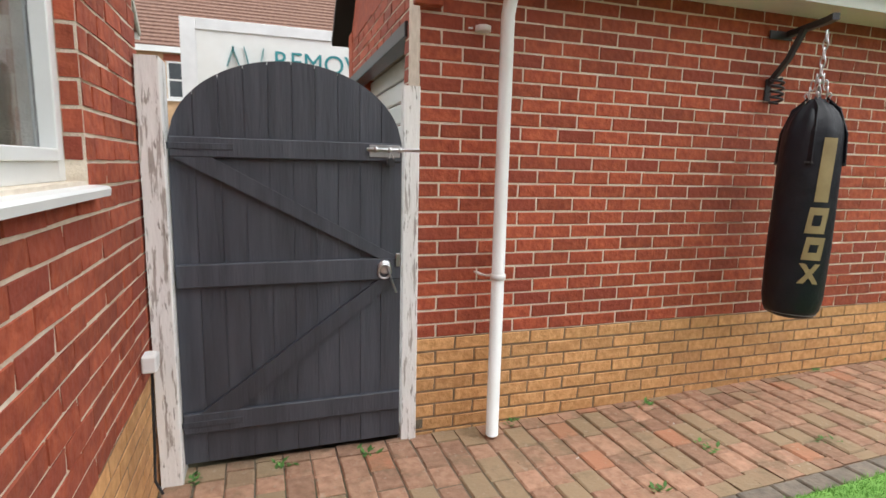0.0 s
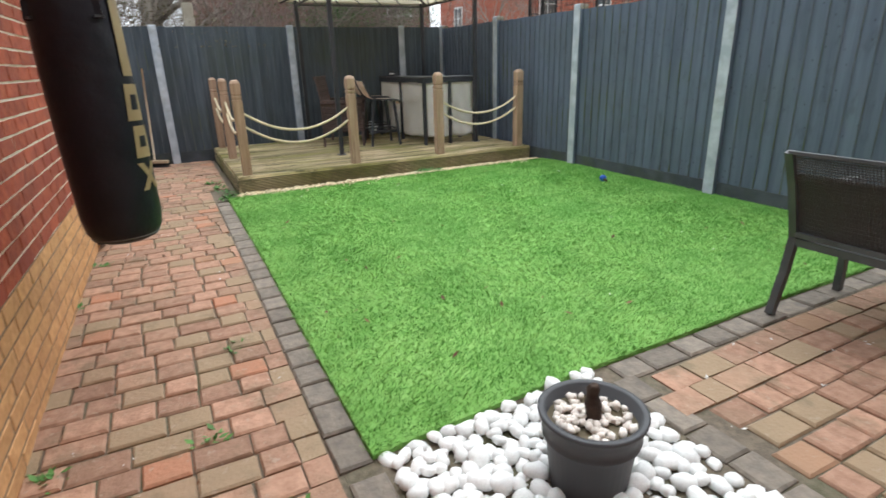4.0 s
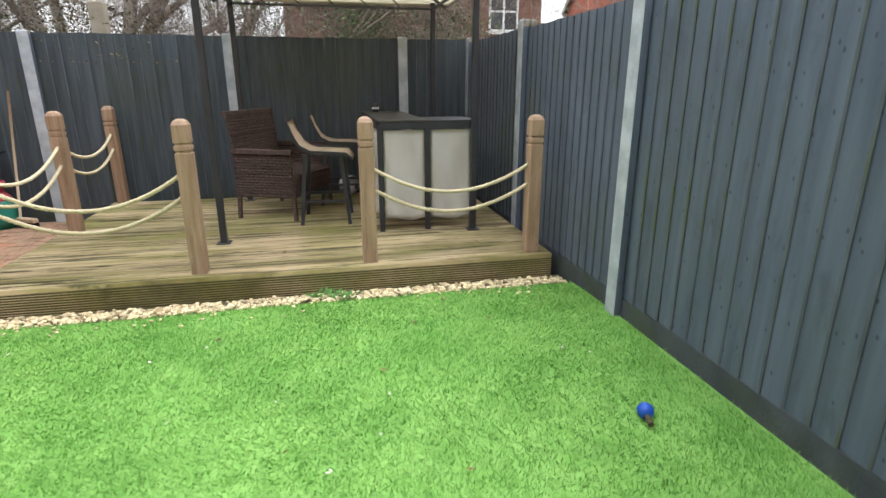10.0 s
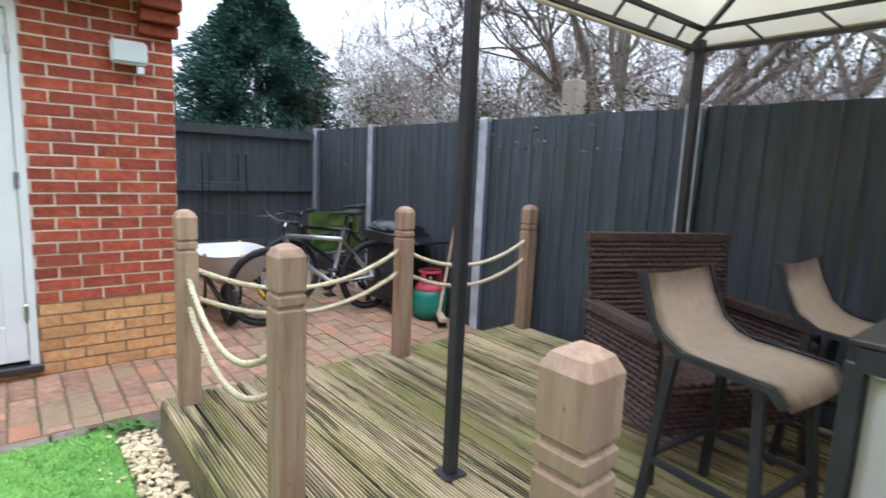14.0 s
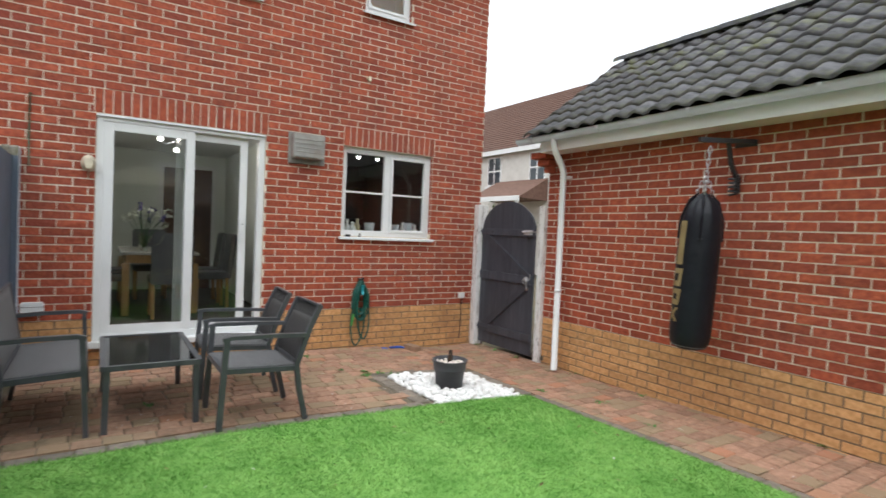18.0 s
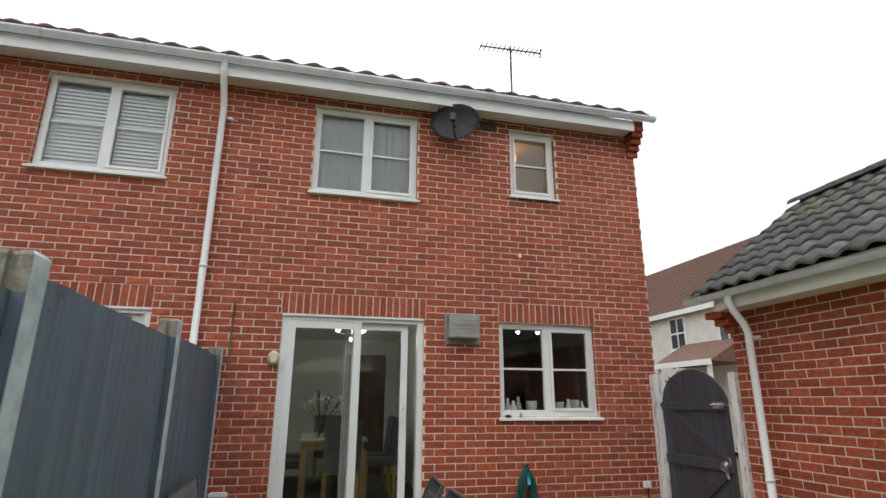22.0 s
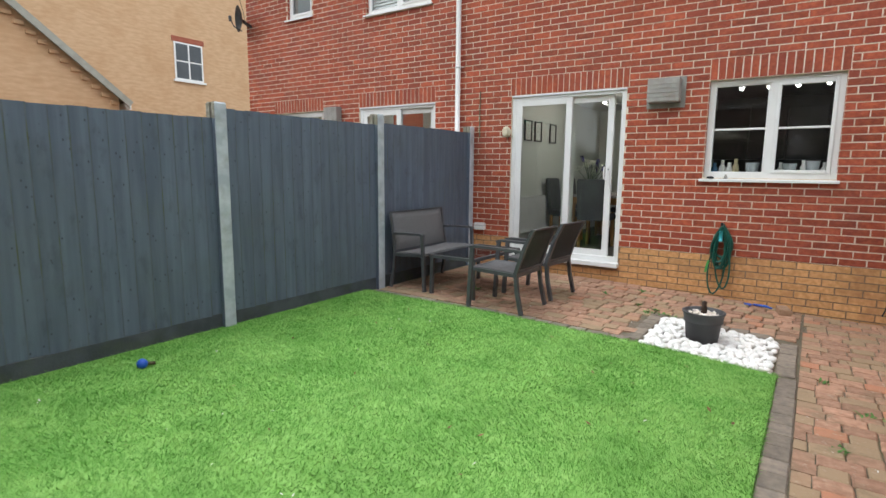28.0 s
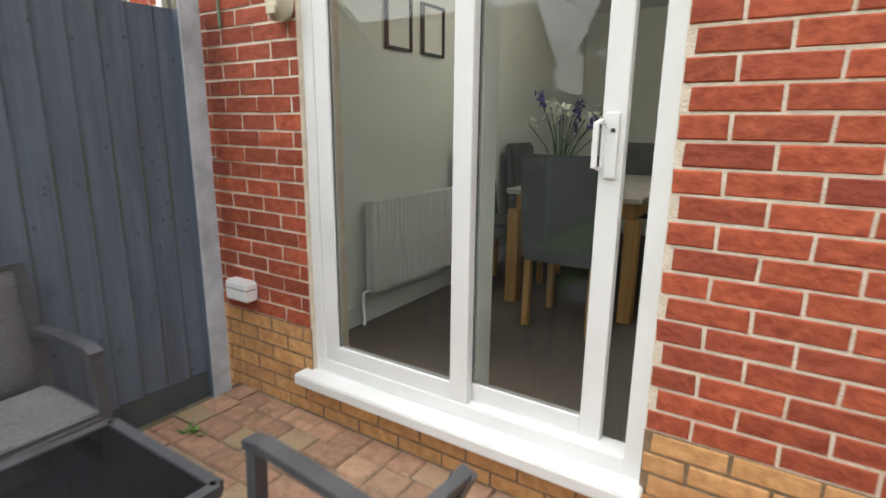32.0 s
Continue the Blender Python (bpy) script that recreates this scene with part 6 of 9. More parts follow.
# its own space: faces -y
wicker_sheet(wick, "backrest", (-0.39, 0.22, 0.36), (0.78, 0, 0), (0, 0.09, 0.55), 18, 22)
for s in (-1, 1):
    wicker_sheet(wick, "side_panel", (s * 0.385, -0.27, 0.20), (0, 0.54, 0), (0, 0, 0.39), 12, 16)
    local("arm", bar([(s * 0.385, -0.29, 0.595), (s * 0.385, 0.27, 0.60)], 0.075, 0.035), WICKER, wick)
    for y in (-0.26, 0.25):
        local("leg", bar([(s * 0.385, y * 1.06, 0), (s * 0.37, y, 0.36)], 0.03, 0.03), WICKER, wick)
wicker_sheet(wick, "front_panel", (-0.38, -0.275, 0.20), (0.76, 0, 0), (0, 0, 0.18), 16, 8)
wicker_sheet(wick, "seat", (-0.38, -0.27, 0.385), (0.76, 0, 0), (0, 0.50, 0), 16, 15)
local("top_roll", bar([(-0.395, 0.315, 0.91), (0.395, 0.315, 0.91)], 0.045, 0.04), WICKER, wick)
foot = thing("football", 8.84, -0.48, DZ + 0.11, 0, "white and black football lying on the deck", "ball")
bm = bmesh.new()
bmesh.ops.create_icosphere(bm, subdivisions=3, radius=0.108)
for f in bm.faces:
    f.smooth = True
fb = local("ball_cover", bm, WHITE, foot)
for k, d in enumerate(((-1, 0.2, 0.4), (-0.7, -0.7, -0.1), (-0.6, 0.6, -0.5), (0, 0, 1), (-0.4, -0.5, 0.8))):
    d = Vector(d).normalized()
    bm = turned([(0.034, 0.100), (0.030, 0.1065)], 5, False)
    moved(bm, d.to_track_quat("Z", "Y").to_matrix().to_4x4())
    local("black_patch", bm, METAL, foot)

# ---------- yard behind the garage ----------
RUBBER = material("black_rubber", (0.012, 0.012, 0.013), (0.022, 0.022, 0.023), 0.75, 20, bump=0.2)
BLUEP = material("blue_fork_paint", (0.015, 0.04, 0.42), (0.02, 0.06, 0.5), 0.3, 5, bump=0)
SILVER = material("silver_frame_paint", (0.45, 0.46, 0.48), (0.5, 0.51, 0.53), 0.3, 5, metal=0.6, bump=0)
BLACKP = material("black_frame_paint", (0.012, 0.013, 0.016), (0.02, 0.021, 0.024), 0.3, 5, bump=0)


def ringpts(c, r, n=36):
    return [(c[0] + r * math.cos(k * math.tau / n), c[1], c[2] + r * math.sin(k * math.tau / n)) for k in range(n)]


def bicycle(x, y, rz, frame_mat, fork_mat, label, tilt=4):
    t = thing("bicycle", x, y, 0.0, rz, label, "bicycle", "bicycles")
    t.matrix_basis = pose(x, y, 0.004, tilt, 0, rz)
    R = 0.335
    F, B = (-0.52, 0, R), (0.52, 0, R)
    for c in (F, B):
        w = local("tyre", sweep(bmesh.new(), ringpts(c, R - 0.024), 0.024, 8, close=True), RUBBER, t)
        rim = sweep(bmesh.new(), ringpts(c, R - 0.055), 0.010, 6, close=True)
        local("rim", rim, BLACKP, w)
        bm = bmesh.new()
        for k in range(16):
            a = k * math.tau / 16
            sweep(bm, [(c[0], 0.015 * (-1) ** k, c[2]), (c[0] + (R - 0.06) * math.cos(a), 0, c[2] + (R - 0.06) * math.sin(a))], 0.0016, 4)
        local("spokes", bm, SILVER, w)
        local("hub", moved(turned([(0.018, -0.04), (0.026, -0.03), (0.026, 0.03), (0.018, 0.04)], 10), pose(*c, 90, 0, 0)), BLACKP, w)
        if c is B:
            local("cassette", moved(turned([(0.055, 0.03), (0.03, 0.05)], 16), pose(*c, 90, 0, 0)), CHROME, w)
    H0, H1, S, BB = (-0.33, 0, 0.62), (-0.36, 0, 0.76), (0.20, 0, 0.78), (0.10, 0, 0.30)
    for a, b, r in ((H0, BB, 0.021), (H1, (0.175, 0, 0.70), 0.019), (BB, S, 0.017), (H0, H1, 0.023)):
        local("frame_tube", sweep(bmesh.new(), [a, b], r, 10), frame_mat, t)
    for s in (-0.05, 0.05):
        local("fork_leg", sweep(bmesh.new(), [(H0[0] - 0.01, s, 0.62), (H0[0] - 0.09, s, 0.48), (F[0], s, R)], [0.022, 0.022, 0.014], 8), fork_mat, t)
        local("chain_stay", sweep(bmesh.new(), [(BB[0], s * 0.5, BB[2]), (B[0], s, B[2])], 0.010, 6), frame_mat, t)
        local("seat_stay", sweep(bmesh.new(), [(0.18, s * 0.4, 0.70), (B[0], s, B[2])], 0.009, 6), frame_mat, t)
    local("fork_crown", bar([(H0[0], -0.06, 0.62), (H0[0], 0.06, 0.62)], 0.04, 0.04), fork_mat, t)
    local("seat_post", sweep(bmesh.new(), [S, (0.225, 0, 0.91)], 0.014, 8), BLACKP, t)
    bm = bmesh.new()
    sweep(bm, [(0.10, 0, 0.935), (0.17, 0, 0.940), (0.26, 0, 0.935), (0.345, 0, 0.945)], [0.018, 0.032, 0.062, 0.070], 10, flat=0.42)
    local("saddle", bm, RUBBER, t)
    local("stem", sweep(bmesh.new(), [H1, (-0.37, 0, 0.86), (-0.44, 0, 0.89)], 0.016, 8), BLACKP, t)
    hb = local("handlebar", sweep(bmesh.new(), [(-0.40, -0.31, 0.915), (-0.43, -0.14, 0.90), (-0.445, 0, 0.89), (-0.43, 0.14, 0.90), (-0.40, 0.31, 0.915)], 0.013, 8), BLACKP, t)
    for s in (-1, 1):
        local("grip", sweep(bmesh.new(), [(-0.415, s * 0.20, 0.907), (-0.40, s * 0.325, 0.916)], 0.018, 8), RUBBER, hb)
        local("brake_lever", bar([(-0.44, s * 0.17, 0.90), (-0.49, s * 0.25, 0.885)], 0.012, 0.008), CHROME, hb)
    local("crank", moved(turned([(0.085, -0.004), (0.085, 0.004)], 20), pose(*BB, 90, 0, 0) @ Matrix.Translation((0, 0, -0.045))), BLACKP, t)
    for s in (-1, 1):
        local("crank_arm", bar([(BB[0], s * 0.065, BB[2]), (BB[0] + s * 0.06, s * 0.075, BB[2] - s * 0.15)], 0.02, 0.014), BLACKP, t)
        local("pedal", bevelled(BB[0] + s * 0.06 - 0.045, BB[0] + s * 0.06 + 0.045, s * 0.12 - 0.04, s * 0.12 + 0.04, BB[2] - s * 0.15 - 0.01, BB[2] - s * 0.15 + 0.01, 0.003), BLACKP, t)
    return t


bicycle(7.96, 3.38, 3, SILVER, BLUEP, "mountain bicycle with blue forks standing in the yard")
bicycle(8.36, 3.82, 4, BLACKP, BLACKP, "black bicycle standing behind the other in the yard", -5)

GREENC = material("olive_green_cloth", (0.10, 0.16, 0.035), (0.14, 0.21, 0.05), 0.85, 20, bump=0.2)
camp = thing("camping_chair", 8.55, 4.24, 0, 0, "folding camping chair of olive green cloth", "camping chair")
for z0, z1, y in ((0.44, 0.60, 4.21), (0.63, 0.86, 4.25)):
    part("cloth_back", cloth((8.84, y), (8.26, y), z0, z1, 0.0, z0 * 9), GREENC, camp)
for x in (8.26, 8.56, 8.84):
    part("tube", sweep(bmesh.new(), [(x, 4.27, 0.0), (x, 4.27, 0.90)], 0.011, 8), SILVER, camp)
part("tube", sweep(bmesh.new(), [(8.24, 4.23, 0.425), (8.86, 4.23, 0.425)], 0.011, 8), SILVER, camp)

BQX, BQY = -0.31, -0.42
bbq = thing("barbecue", BQX + 9.03, BQY + 3.72, 0, 0, "black lidded barbecue with a side shelf", "barbecue")
part("cabinet", bevelled(BQX + 8.85, BQX + 9.22, BQY + 3.50, BQY + 3.98, 0.10, 0.66, 0.01), BLACKP, bbq)
bm = bmesh.new()
sweep(bm, [(BQX + 9.03, BQY + 3.47, 0.76), (BQX + 9.03, BQY + 3.60, 0.77), (BQX + 9.03, BQY + 3.86, 0.77), (BQX + 9.03, BQY + 4.0, 0.76)], [0.15, 0.20, 0.20, 0.15], 16, flat=0.55)
part("lid", bm, BLACKP, bbq)
part("fire_box", bevelled(BQX + 8.83, BQX + 9.24, BQY + 3.48, BQY + 4.00, 0.66, 0.76, 0.01), METAL, bbq)
part("side_shelf", bevelled(BQX + 8.86, BQX + 9.20, BQY + 3.14, BQY + 3.47, 0.70, 0.725, 0.004), BLACKP, bbq)
part("lid_handle", bar([(BQX + 8.82, BQY + 3.60, 0.80), (BQX + 8.79, BQY + 3.62, 0.80), (BQX + 8.79, BQY + 3.86, 0.80), (BQX + 8.82, BQY + 3.88, 0.80)], 0.016, 0.016), CHROME, bbq)
for x in (BQX + 8.87, BQX + 9.20):
    for y in (BQY + 3.52, BQY + 3.96):
        part("leg", bevelled(x - 0.02, x + 0.02, y - 0.02, y + 0.02, 0.0, 0.10, 0.003), BLACKP, bbq)

PINK = material("pink_red_plastic", (0.52, 0.06, 0.10), (0.60, 0.09, 0.13), 0.5, 6, bump=0.05)
TEAL = material("teal_green_paint", (0.015, 0.20, 0.15), (0.025, 0.26, 0.2), 0.45, 6, bump=0.05, blotch=(0.04, 0.12, 0.08), bl_scale=8)
gas = thing("gas_bottle", 8.80, 2.86, 0.0, 0, "gas bottle with teal body and pink-red top", "gas bottle")
local("bottle_body", turned([(0.12, 0.0), (0.125, 0.03), (0.155, 0.05), (0.158, 0.10), (0.158, 0.22), (0.14, 0.27), (0.08, 0.29)], 28), TEAL, gas)
local("shoulder", turned([(0.142, 0.262), (0.13, 0.30), (0.10, 0.33), (0.05, 0.335)], 28), PINK, gas)
for s in (-1, 1):
    local("guard_post", bar([(s * 0.095, -0.02, 0.31), (s * 0.092, -0.02, 0.40), (s * 0.080, -0.02, 0.435)], 0.05, 0.022), PINK, gas)
local("guard_ring", sweep(bmesh.new(), [(0.095 * math.cos(k * math.tau / 24), 0.095 * math.sin(k * math.tau / 24), 0.438) for k in range(24)], 0.014, 8, close=True), PINK, gas)
local("valve", turned([(0.02, 0.33), (0.022, 0.37), (0.014, 0.385)], 10), CHROME, gas)
WOODH = material("pale_broom_handle", (0.50, 0.38, 0.26), (0.58, 0.46, 0.33), 0.7, 20, bump=0.1)
broom = thing("broom", 8.74, 2.66, 0, 0, "wooden broom leaning against the back fence", "broom")
part("handle", sweep(bmesh.new(), [(8.76, 2.66, 0.09), (8.915, 2.60, 1.27)], 0.012, 8), WOODH, broom)
part("head", moved(bevelled(-0.16, 0.16, -0.03, 0.03, 0.055, 0.095, 0.006), pose(8.76, 2.64, 0, 0, 0, 60)), WOODH, broom)
bm = bmesh.new()
for i in range(22):
    for j in range(4):
        x, y = -0.15 + 0.30 * i / 21, -0.024 + 0.016 * j
        sweep(bm, [(x, y, 0.056), (x * 1.03 + 0.004 * math.sin(i * 3), y * 1.5, 0.002)], 0.005, 4)
part("bristles", moved(bm, pose(8.76, 2.64, 0, 0, 0, 60)), RUBBER, broom)

barrow = thing("wheelbarrow", 7.42, 3.85, 0, 0, "galvanised wheelbarrow tipped up by the garage corner", "wheelbarrow")
bm = bmesh.new()
rr = []
for z, a, b in ((0.30, 0.16, 0.22), (0.34, 0.20, 0.27), (0.55, 0.30, 0.40), (0.57, 0.32, 0.42)):
    rr.append([bm.verts.new((7.36 + a * math.copysign(abs(math.cos(k * math.tau / 20)) ** 0.5, math.cos(k * math.tau / 20)), 3.95 + b * math.copysign(abs(math.sin(k * math.tau / 20)) ** 0.5, math.sin(k * math.tau / 20)), z)) for k in range(20)])
for p, q in zip(rr, rr[1:]):
    for k in range(20):
        bm.faces.new([p[k], p[(k + 1) % 20], q[(k + 1) % 20], q[k]]).smooth = True
bm.faces.new(rr[0][::-1])
part("tray", bm, GUTTER, barrow)
part("wheel", sweep(bmesh.new(), [(7.2 + 0, 3.5 + 0.15 * math.cos(k * math.tau / 24), 0.19 + 0.15 * math.sin(k * math.tau / 24)) for k in range(24)], 0.035, 8, close=True), RUBBER, barrow)
YEL = material("yellow_handle_paint", (0.65, 0.36, 0.03), (0.7, 0.42, 0.05), 0.5, 8, bump=0)
for x in (7.15, 7.50):
    part("handle", bar([(x, 3.50, 0.20), (x, 3.95, 0.32), (x + 0.12, 4.50, 0.55)], 0.03, 0.03), YEL if x > 7.3 else METAL, barrow)
for x in (7.18, 7.50):
    part("leg", bar([(x, 4.1, 0.34), (x, 4.15, 0.0)], 0.03, 0.02), METAL, barrow)
rack = thing("wire_rack", 7.6, 4.9, 0, 0, "dark wire shelf rack standing behind the garage", "wire rack")
for x in (7.42, 7.79):
    for y in (4.78, 5.03):
        part("upright", sweep(bmesh.new(), [(x, y, 0), (x, y, 1.42)], 0.008, 6), METAL, rack)
for z in (0.45, 0.80, 1.12):
    bm = bmesh.new()
    for a, b in (((7.42, 4.78), (7.79, 4.78)), ((7.42, 5.03), (7.79, 5.03)), ((7.42, 4.78), (7.42, 5.03)), ((7.79, 4.78), (7.79, 5.03))):
        sweep(bm, [(*a, z), (*b, z)], 0.006, 6)
    for k in range(9):
        sweep(bm, [(7.44 + 0.04 * k, 4.78, z), (7.44 + 0.04 * k, 5.03, z)], 0.003, 4)
    part("shelf", bm, METAL, rack)
flood = thing("floodlight", 6.46, YG, 2.0, 0, "pale grey floodlight on the garage wall", "floodlight")
part("housing", bevelled(6.36, 6.56, YG - 0.09, YG - 0.03, 1.92, 2.06, 0.012, 2), GUTTER, flood)
part("lens", bevelled(6.375, 6.545, YG - 0.096, YG - 0.0885, 1.935, 2.045, 0.002), material("pale_frosted_lens", (0.62, 0.68, 0.66), (0.66, 0.72, 0.70), 0.25, 3, bump=0), flood)
part("bracket", bevelled(6.43, 6.49, YG - 0.03, YG - 0.003, 1.95, 2.03, 0.003), METAL, flood)
part("sensor", bevelled(6.50, 6.54, YG - 0.08, YG - 0.03, 1.865, 1.915, 0.006), GUTTER, flood)


# ---------- on the house wall ----------
IVORY = material("aged_ivory_plastic", (0.62, 0.56, 0.42), (0.68, 0.62, 0.48), 0.5, 8, bump=0.03)
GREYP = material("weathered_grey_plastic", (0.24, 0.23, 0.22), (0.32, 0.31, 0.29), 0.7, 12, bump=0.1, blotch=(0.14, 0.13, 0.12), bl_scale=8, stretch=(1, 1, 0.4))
alarm = thing("sensor_light", XH, -1.33, 1.9, 0, "rounded ivory wall sensor beside the patio door", "sensor")
bm = bmesh.new()
sweep(bm, [(XH + 0.002, -1.335, 1.86), (XH + 0.05, -1.335, 1.86), (XH + 0.075, -1.335, 1.86)], [0.052, 0.060, 0.035], 14, flat=1.25)
part("body", bm, IVORY, alarm)
part("lens", bevelled(XH + 0.072, XH + 0.082, -1.36, -1.31, 1.81, 1.85, 0.003), IVORY, alarm)
PALEVENT = material("weathered_pale_vent", (0.27, 0.26, 0.245), (0.37, 0.36, 0.335), 0.7, 9, bump=0.1, blotch=(0.25, 0.20, 0.16), bl_scale=9, bl_amount=0.6)
flue = thing("extractor_vent", XH, 0.65, 2.25, 0, "weathered grey louvred extractor vent box", "vent")
part("back_plate", bevelled(XH + 0.001, XH + 0.012, 0.45, 0.86, 2.06, 2.395, 0.003), GREYP, flue)
part("hood", bevelled(XH + 0.012, XH + 0.13, 0.475, 0.815, 2.115, 2.375, 0.008, 2), PALEVENT, flue)
for k in range(5):
    part("slat", bevelled(XH + 0.10, XH + 0.134, 0.49, 0.80, 2.13 + 0.045 * k, 2.137 + 0.045 * k, 0.001), PALEVENT, flue)
HOSE = material("green_hose", (0.004, 0.068, 0.050), (0.009, 0.11, 0.082), 0.35, 6, bump=0.05)
hose = thing("garden_hose", XH, 1.35, 0.4, 0, "coiled dark green garden hose hanging on the wall", "hose")
rh = random.Random(4)
loops = [(rh.uniform(0.045, 0.105), rh.uniform(0.30, 0.47), rh.uniform(-0.03, 0.03)) for k in range(12)] + [(0.085, 0.03, -0.05), (0.075, 0.10, 0.045)]
for k, (w, low, o) in enumerate(loops):
    top, out = 0.795 - 0.004 * (k % 5), XH + 0.030 + 0.017 * (k % 5)
    pts = []
    for i in range(40):
        a = i / 40 * math.tau
        c = math.cos(a)
        belly = w * (0.75 - 0.4 * c - 0.15 * math.cos(2 * a))
        pts.append((out + 0.012 * math.sin(a + k) * (1 - c) / 2, 1.34 + o * (1 - c) / 2 + belly * math.sin(a), (top + low) / 2 + (top - low) / 2 * c))
    part("hose_loop", sweep(bmesh.new(), pts, 0.009, 8, close=True), HOSE, hose)
part("hook", bar([(XH + 0.002, 1.335, 0.80), (XH + 0.10, 1.335, 0.79), (XH + 0.11, 1.335, 0.82)], 0.025, 0.012), METAL, hose)
part("spray_gun", bar([(XH + 0.11, 1.235, 0.40), (XH + 0.115, 1.22, 0.33), (XH + 0.115, 1.21, 0.27)], 0.022, 0.022), material("lime_plastic", (0.06, 0.30, 0.07), (0.08, 0.36, 0.09), 0.4, bump=0), hose, "lime green spray nozzle")
part("connector", sweep(bmesh.new(), [(XH + 0.12, 1.335, 0.73), (XH + 0.12, 1.337, 0.62)], 0.019, 10), material("cyan_connector", (0.02, 0.30, 0.36), (0.03, 0.36, 0.42), 0.4, bump=0), hose)
sock = thing("outdoor_socket", XH, -1.72, 0.57, 0, "pale weatherproof outdoor socket box", "socket")
part("box", bevelled(XH + 0.001, XH + 0.075, -1.80, -1.635, 0.525, 0.625, 0.010, 2), WHITE, sock)
part("lid_seam", bevelled(XH + 0.02, XH + 0.078, -1.803, -1.632, 0.585, 0.590, 0.001), GREYP, sock)
plug = thing("cable_box", XH, 2.80, 0.55, 0, "small white wall box with a black cable running down", "cable box")
part("box", bevelled(XH + 0.001, XH + 0.055, 2.75, 2.83, 0.53, 0.60, 0.006), WHITE, plug)
part("cable", sweep(bmesh.new(), [(XH + 0.03, 2.80, 0.53), (XH + 0.028, 2.79, 0.40), (XH + 0.022, 2.80, 0.2), (XH + 0.02, 2.78, 0.06), (XH + 0.05, 2.76, 0.008)], 0.006, 6), RUBBER, plug)
rod = thing("thin_wall_cable", XH, -1.72, 2.0, 0, "thin dark green cable rising up the brick wall", "cable")
part("cable", sweep(bmesh.new(), [(XH + 0.012, -1.76, 1.8), (XH + 0.012, -1.765, 2.1), (XH + 0.012, -1.76, 2.42)], 0.007, 6), material("dull_green_cable", (0.06, 0.10, 0.06), (0.08, 0.12, 0.07), 0.6, bump=0), rod)
stub = thing("overflow_pipe", XH, 1.35, 3.12, 0, "small pale overflow pipe end in the brickwork", "pipe")
part("pipe_end", sweep(bmesh.new(), [(XH - 0.01, 1.35, 3.13), (XH + 0.06, 1.35, 3.13), (XH + 0.075, 1.35, 3.08)], 0.016, 10), IVORY, stub)
airb = thing("air_brick", XH, 1.0, 4.82, 0, "dark terracotta air brick under the eaves", "air brick")
part("grille", bevelled(XH + 0.001, XH + 0.012, 0.90, 1.11, 4.74, 4.86, 0.002), material("dark_terracotta", (0.06, 0.03, 0.025), (0.09, 0.045, 0.035), 0.85, bump=0), airb)


def dish(y, z, s, label):
    t = thing("satellite_dish", XH, y, z, 0, label, "satellite dish", "satellite dishes")
    bm = bmesh.new()
    rr = []
    for k in range(6):
        r = s * k / 5
        rr.append([bm.verts.new((0.25 * r * r / s, r * math.cos(a) * 1.1, r * math.sin(a) * 0.85)) for a in [math.tau * i / 28 for i in range(28)]] if k else None)
    c = bm.verts.new((0, 0, 0))
    for i in range(28):
        bm.faces.new([c, rr[1][i], rr[1][(i + 1) % 28]])
    for p, q in zip(rr[1:], rr[2:]):
        for i in range(28):
            bm.faces.new([p[i], q[i], q[(i + 1) % 28], p[(i + 1) % 28]]).smooth = True
    bmesh.ops.solidify(bm, geom=bm.faces[:], thickness=0.006)
    DISHM = material("dark_grey_dish", (0.07, 0.075, 0.08), (0.10, 0.105, 0.11), 0.5, 6, bump=0.03)
    m = Matrix.Translation((XH + 0.20, y, z)) @ pose(0, 0, 0, 0, 4, -25)
    part("reflector", moved(bm, m), DISHM, t)
    part("feed_arm", moved(bar([(0.02, 0, -s * 0.8), (s * 0.55, 0, -s * 0.55), (s * 0.75, 0, -0.02)], 0.02, 0.02), m), METAL, t)
    part("receiver", moved(bevelled(s * 0.68, s * 0.86, -0.035, 0.035, -0.05, 0.04, 0.008), m), METAL, t)
    part("wall_mount", bar([(XH + 0.002, y, z - 0.10), (XH + 0.12, y, z - 0.06), (XH + 0.20, y, z - 0.02)], 0.04, 0.04), METAL, t)
    part("cable", sweep(bmesh.new(), [(XH + 0.02, y - 0.05, z - 0.12), (XH + 0.015, y - 0.17, z), (XH + 0.016, y - 0.20, z + 0.2), (0.03, y - 0.2, 4.87)], 0.005, 5), RUBBER, t)
    return t


dish(0.53, 4.66, 0.27, "dark grey satellite dish under the house eaves")
dish(-6.70, 4.02, 0.26, "dark grey satellite dish at the end of the terrace")
nvent = thing("extractor_vent", XH, -4.5, 2.25, 0, "weathered grey vent box on the neighbouring wall", "vent")
part("hood", bevelled(XH + 0.001, XH + 0.13, -4.72, -4.42, 2.10, 2.36, 0.008, 2), GREYP, nvent)
aerial = thing("tv_aerial", -2.6, 2.3, 6.4, 0, "thin television aerial above the house roof", "aerial")
part("mast", sweep(bmesh.new(), [(-2.6, 2.3, 6.2), (-2.6, 2.3, 7.90)], 0.018, 6), FRAME, aerial)
part("boom", sweep(bmesh.new(), [(-2.6, 1.7, 7.83), (-2.6, 2.9, 7.88)], 0.014, 6), FRAME, aerial)
for k in range(14):
    part("element", sweep(bmesh.new(), [(-2.72, 1.72 + 0.09 * k, 7.83 + 0.0037 * k), (-2.48, 1.72 + 0.09 * k, 7.83 + 0.0037 * k)], 0.008, 5), FRAME, aerial)
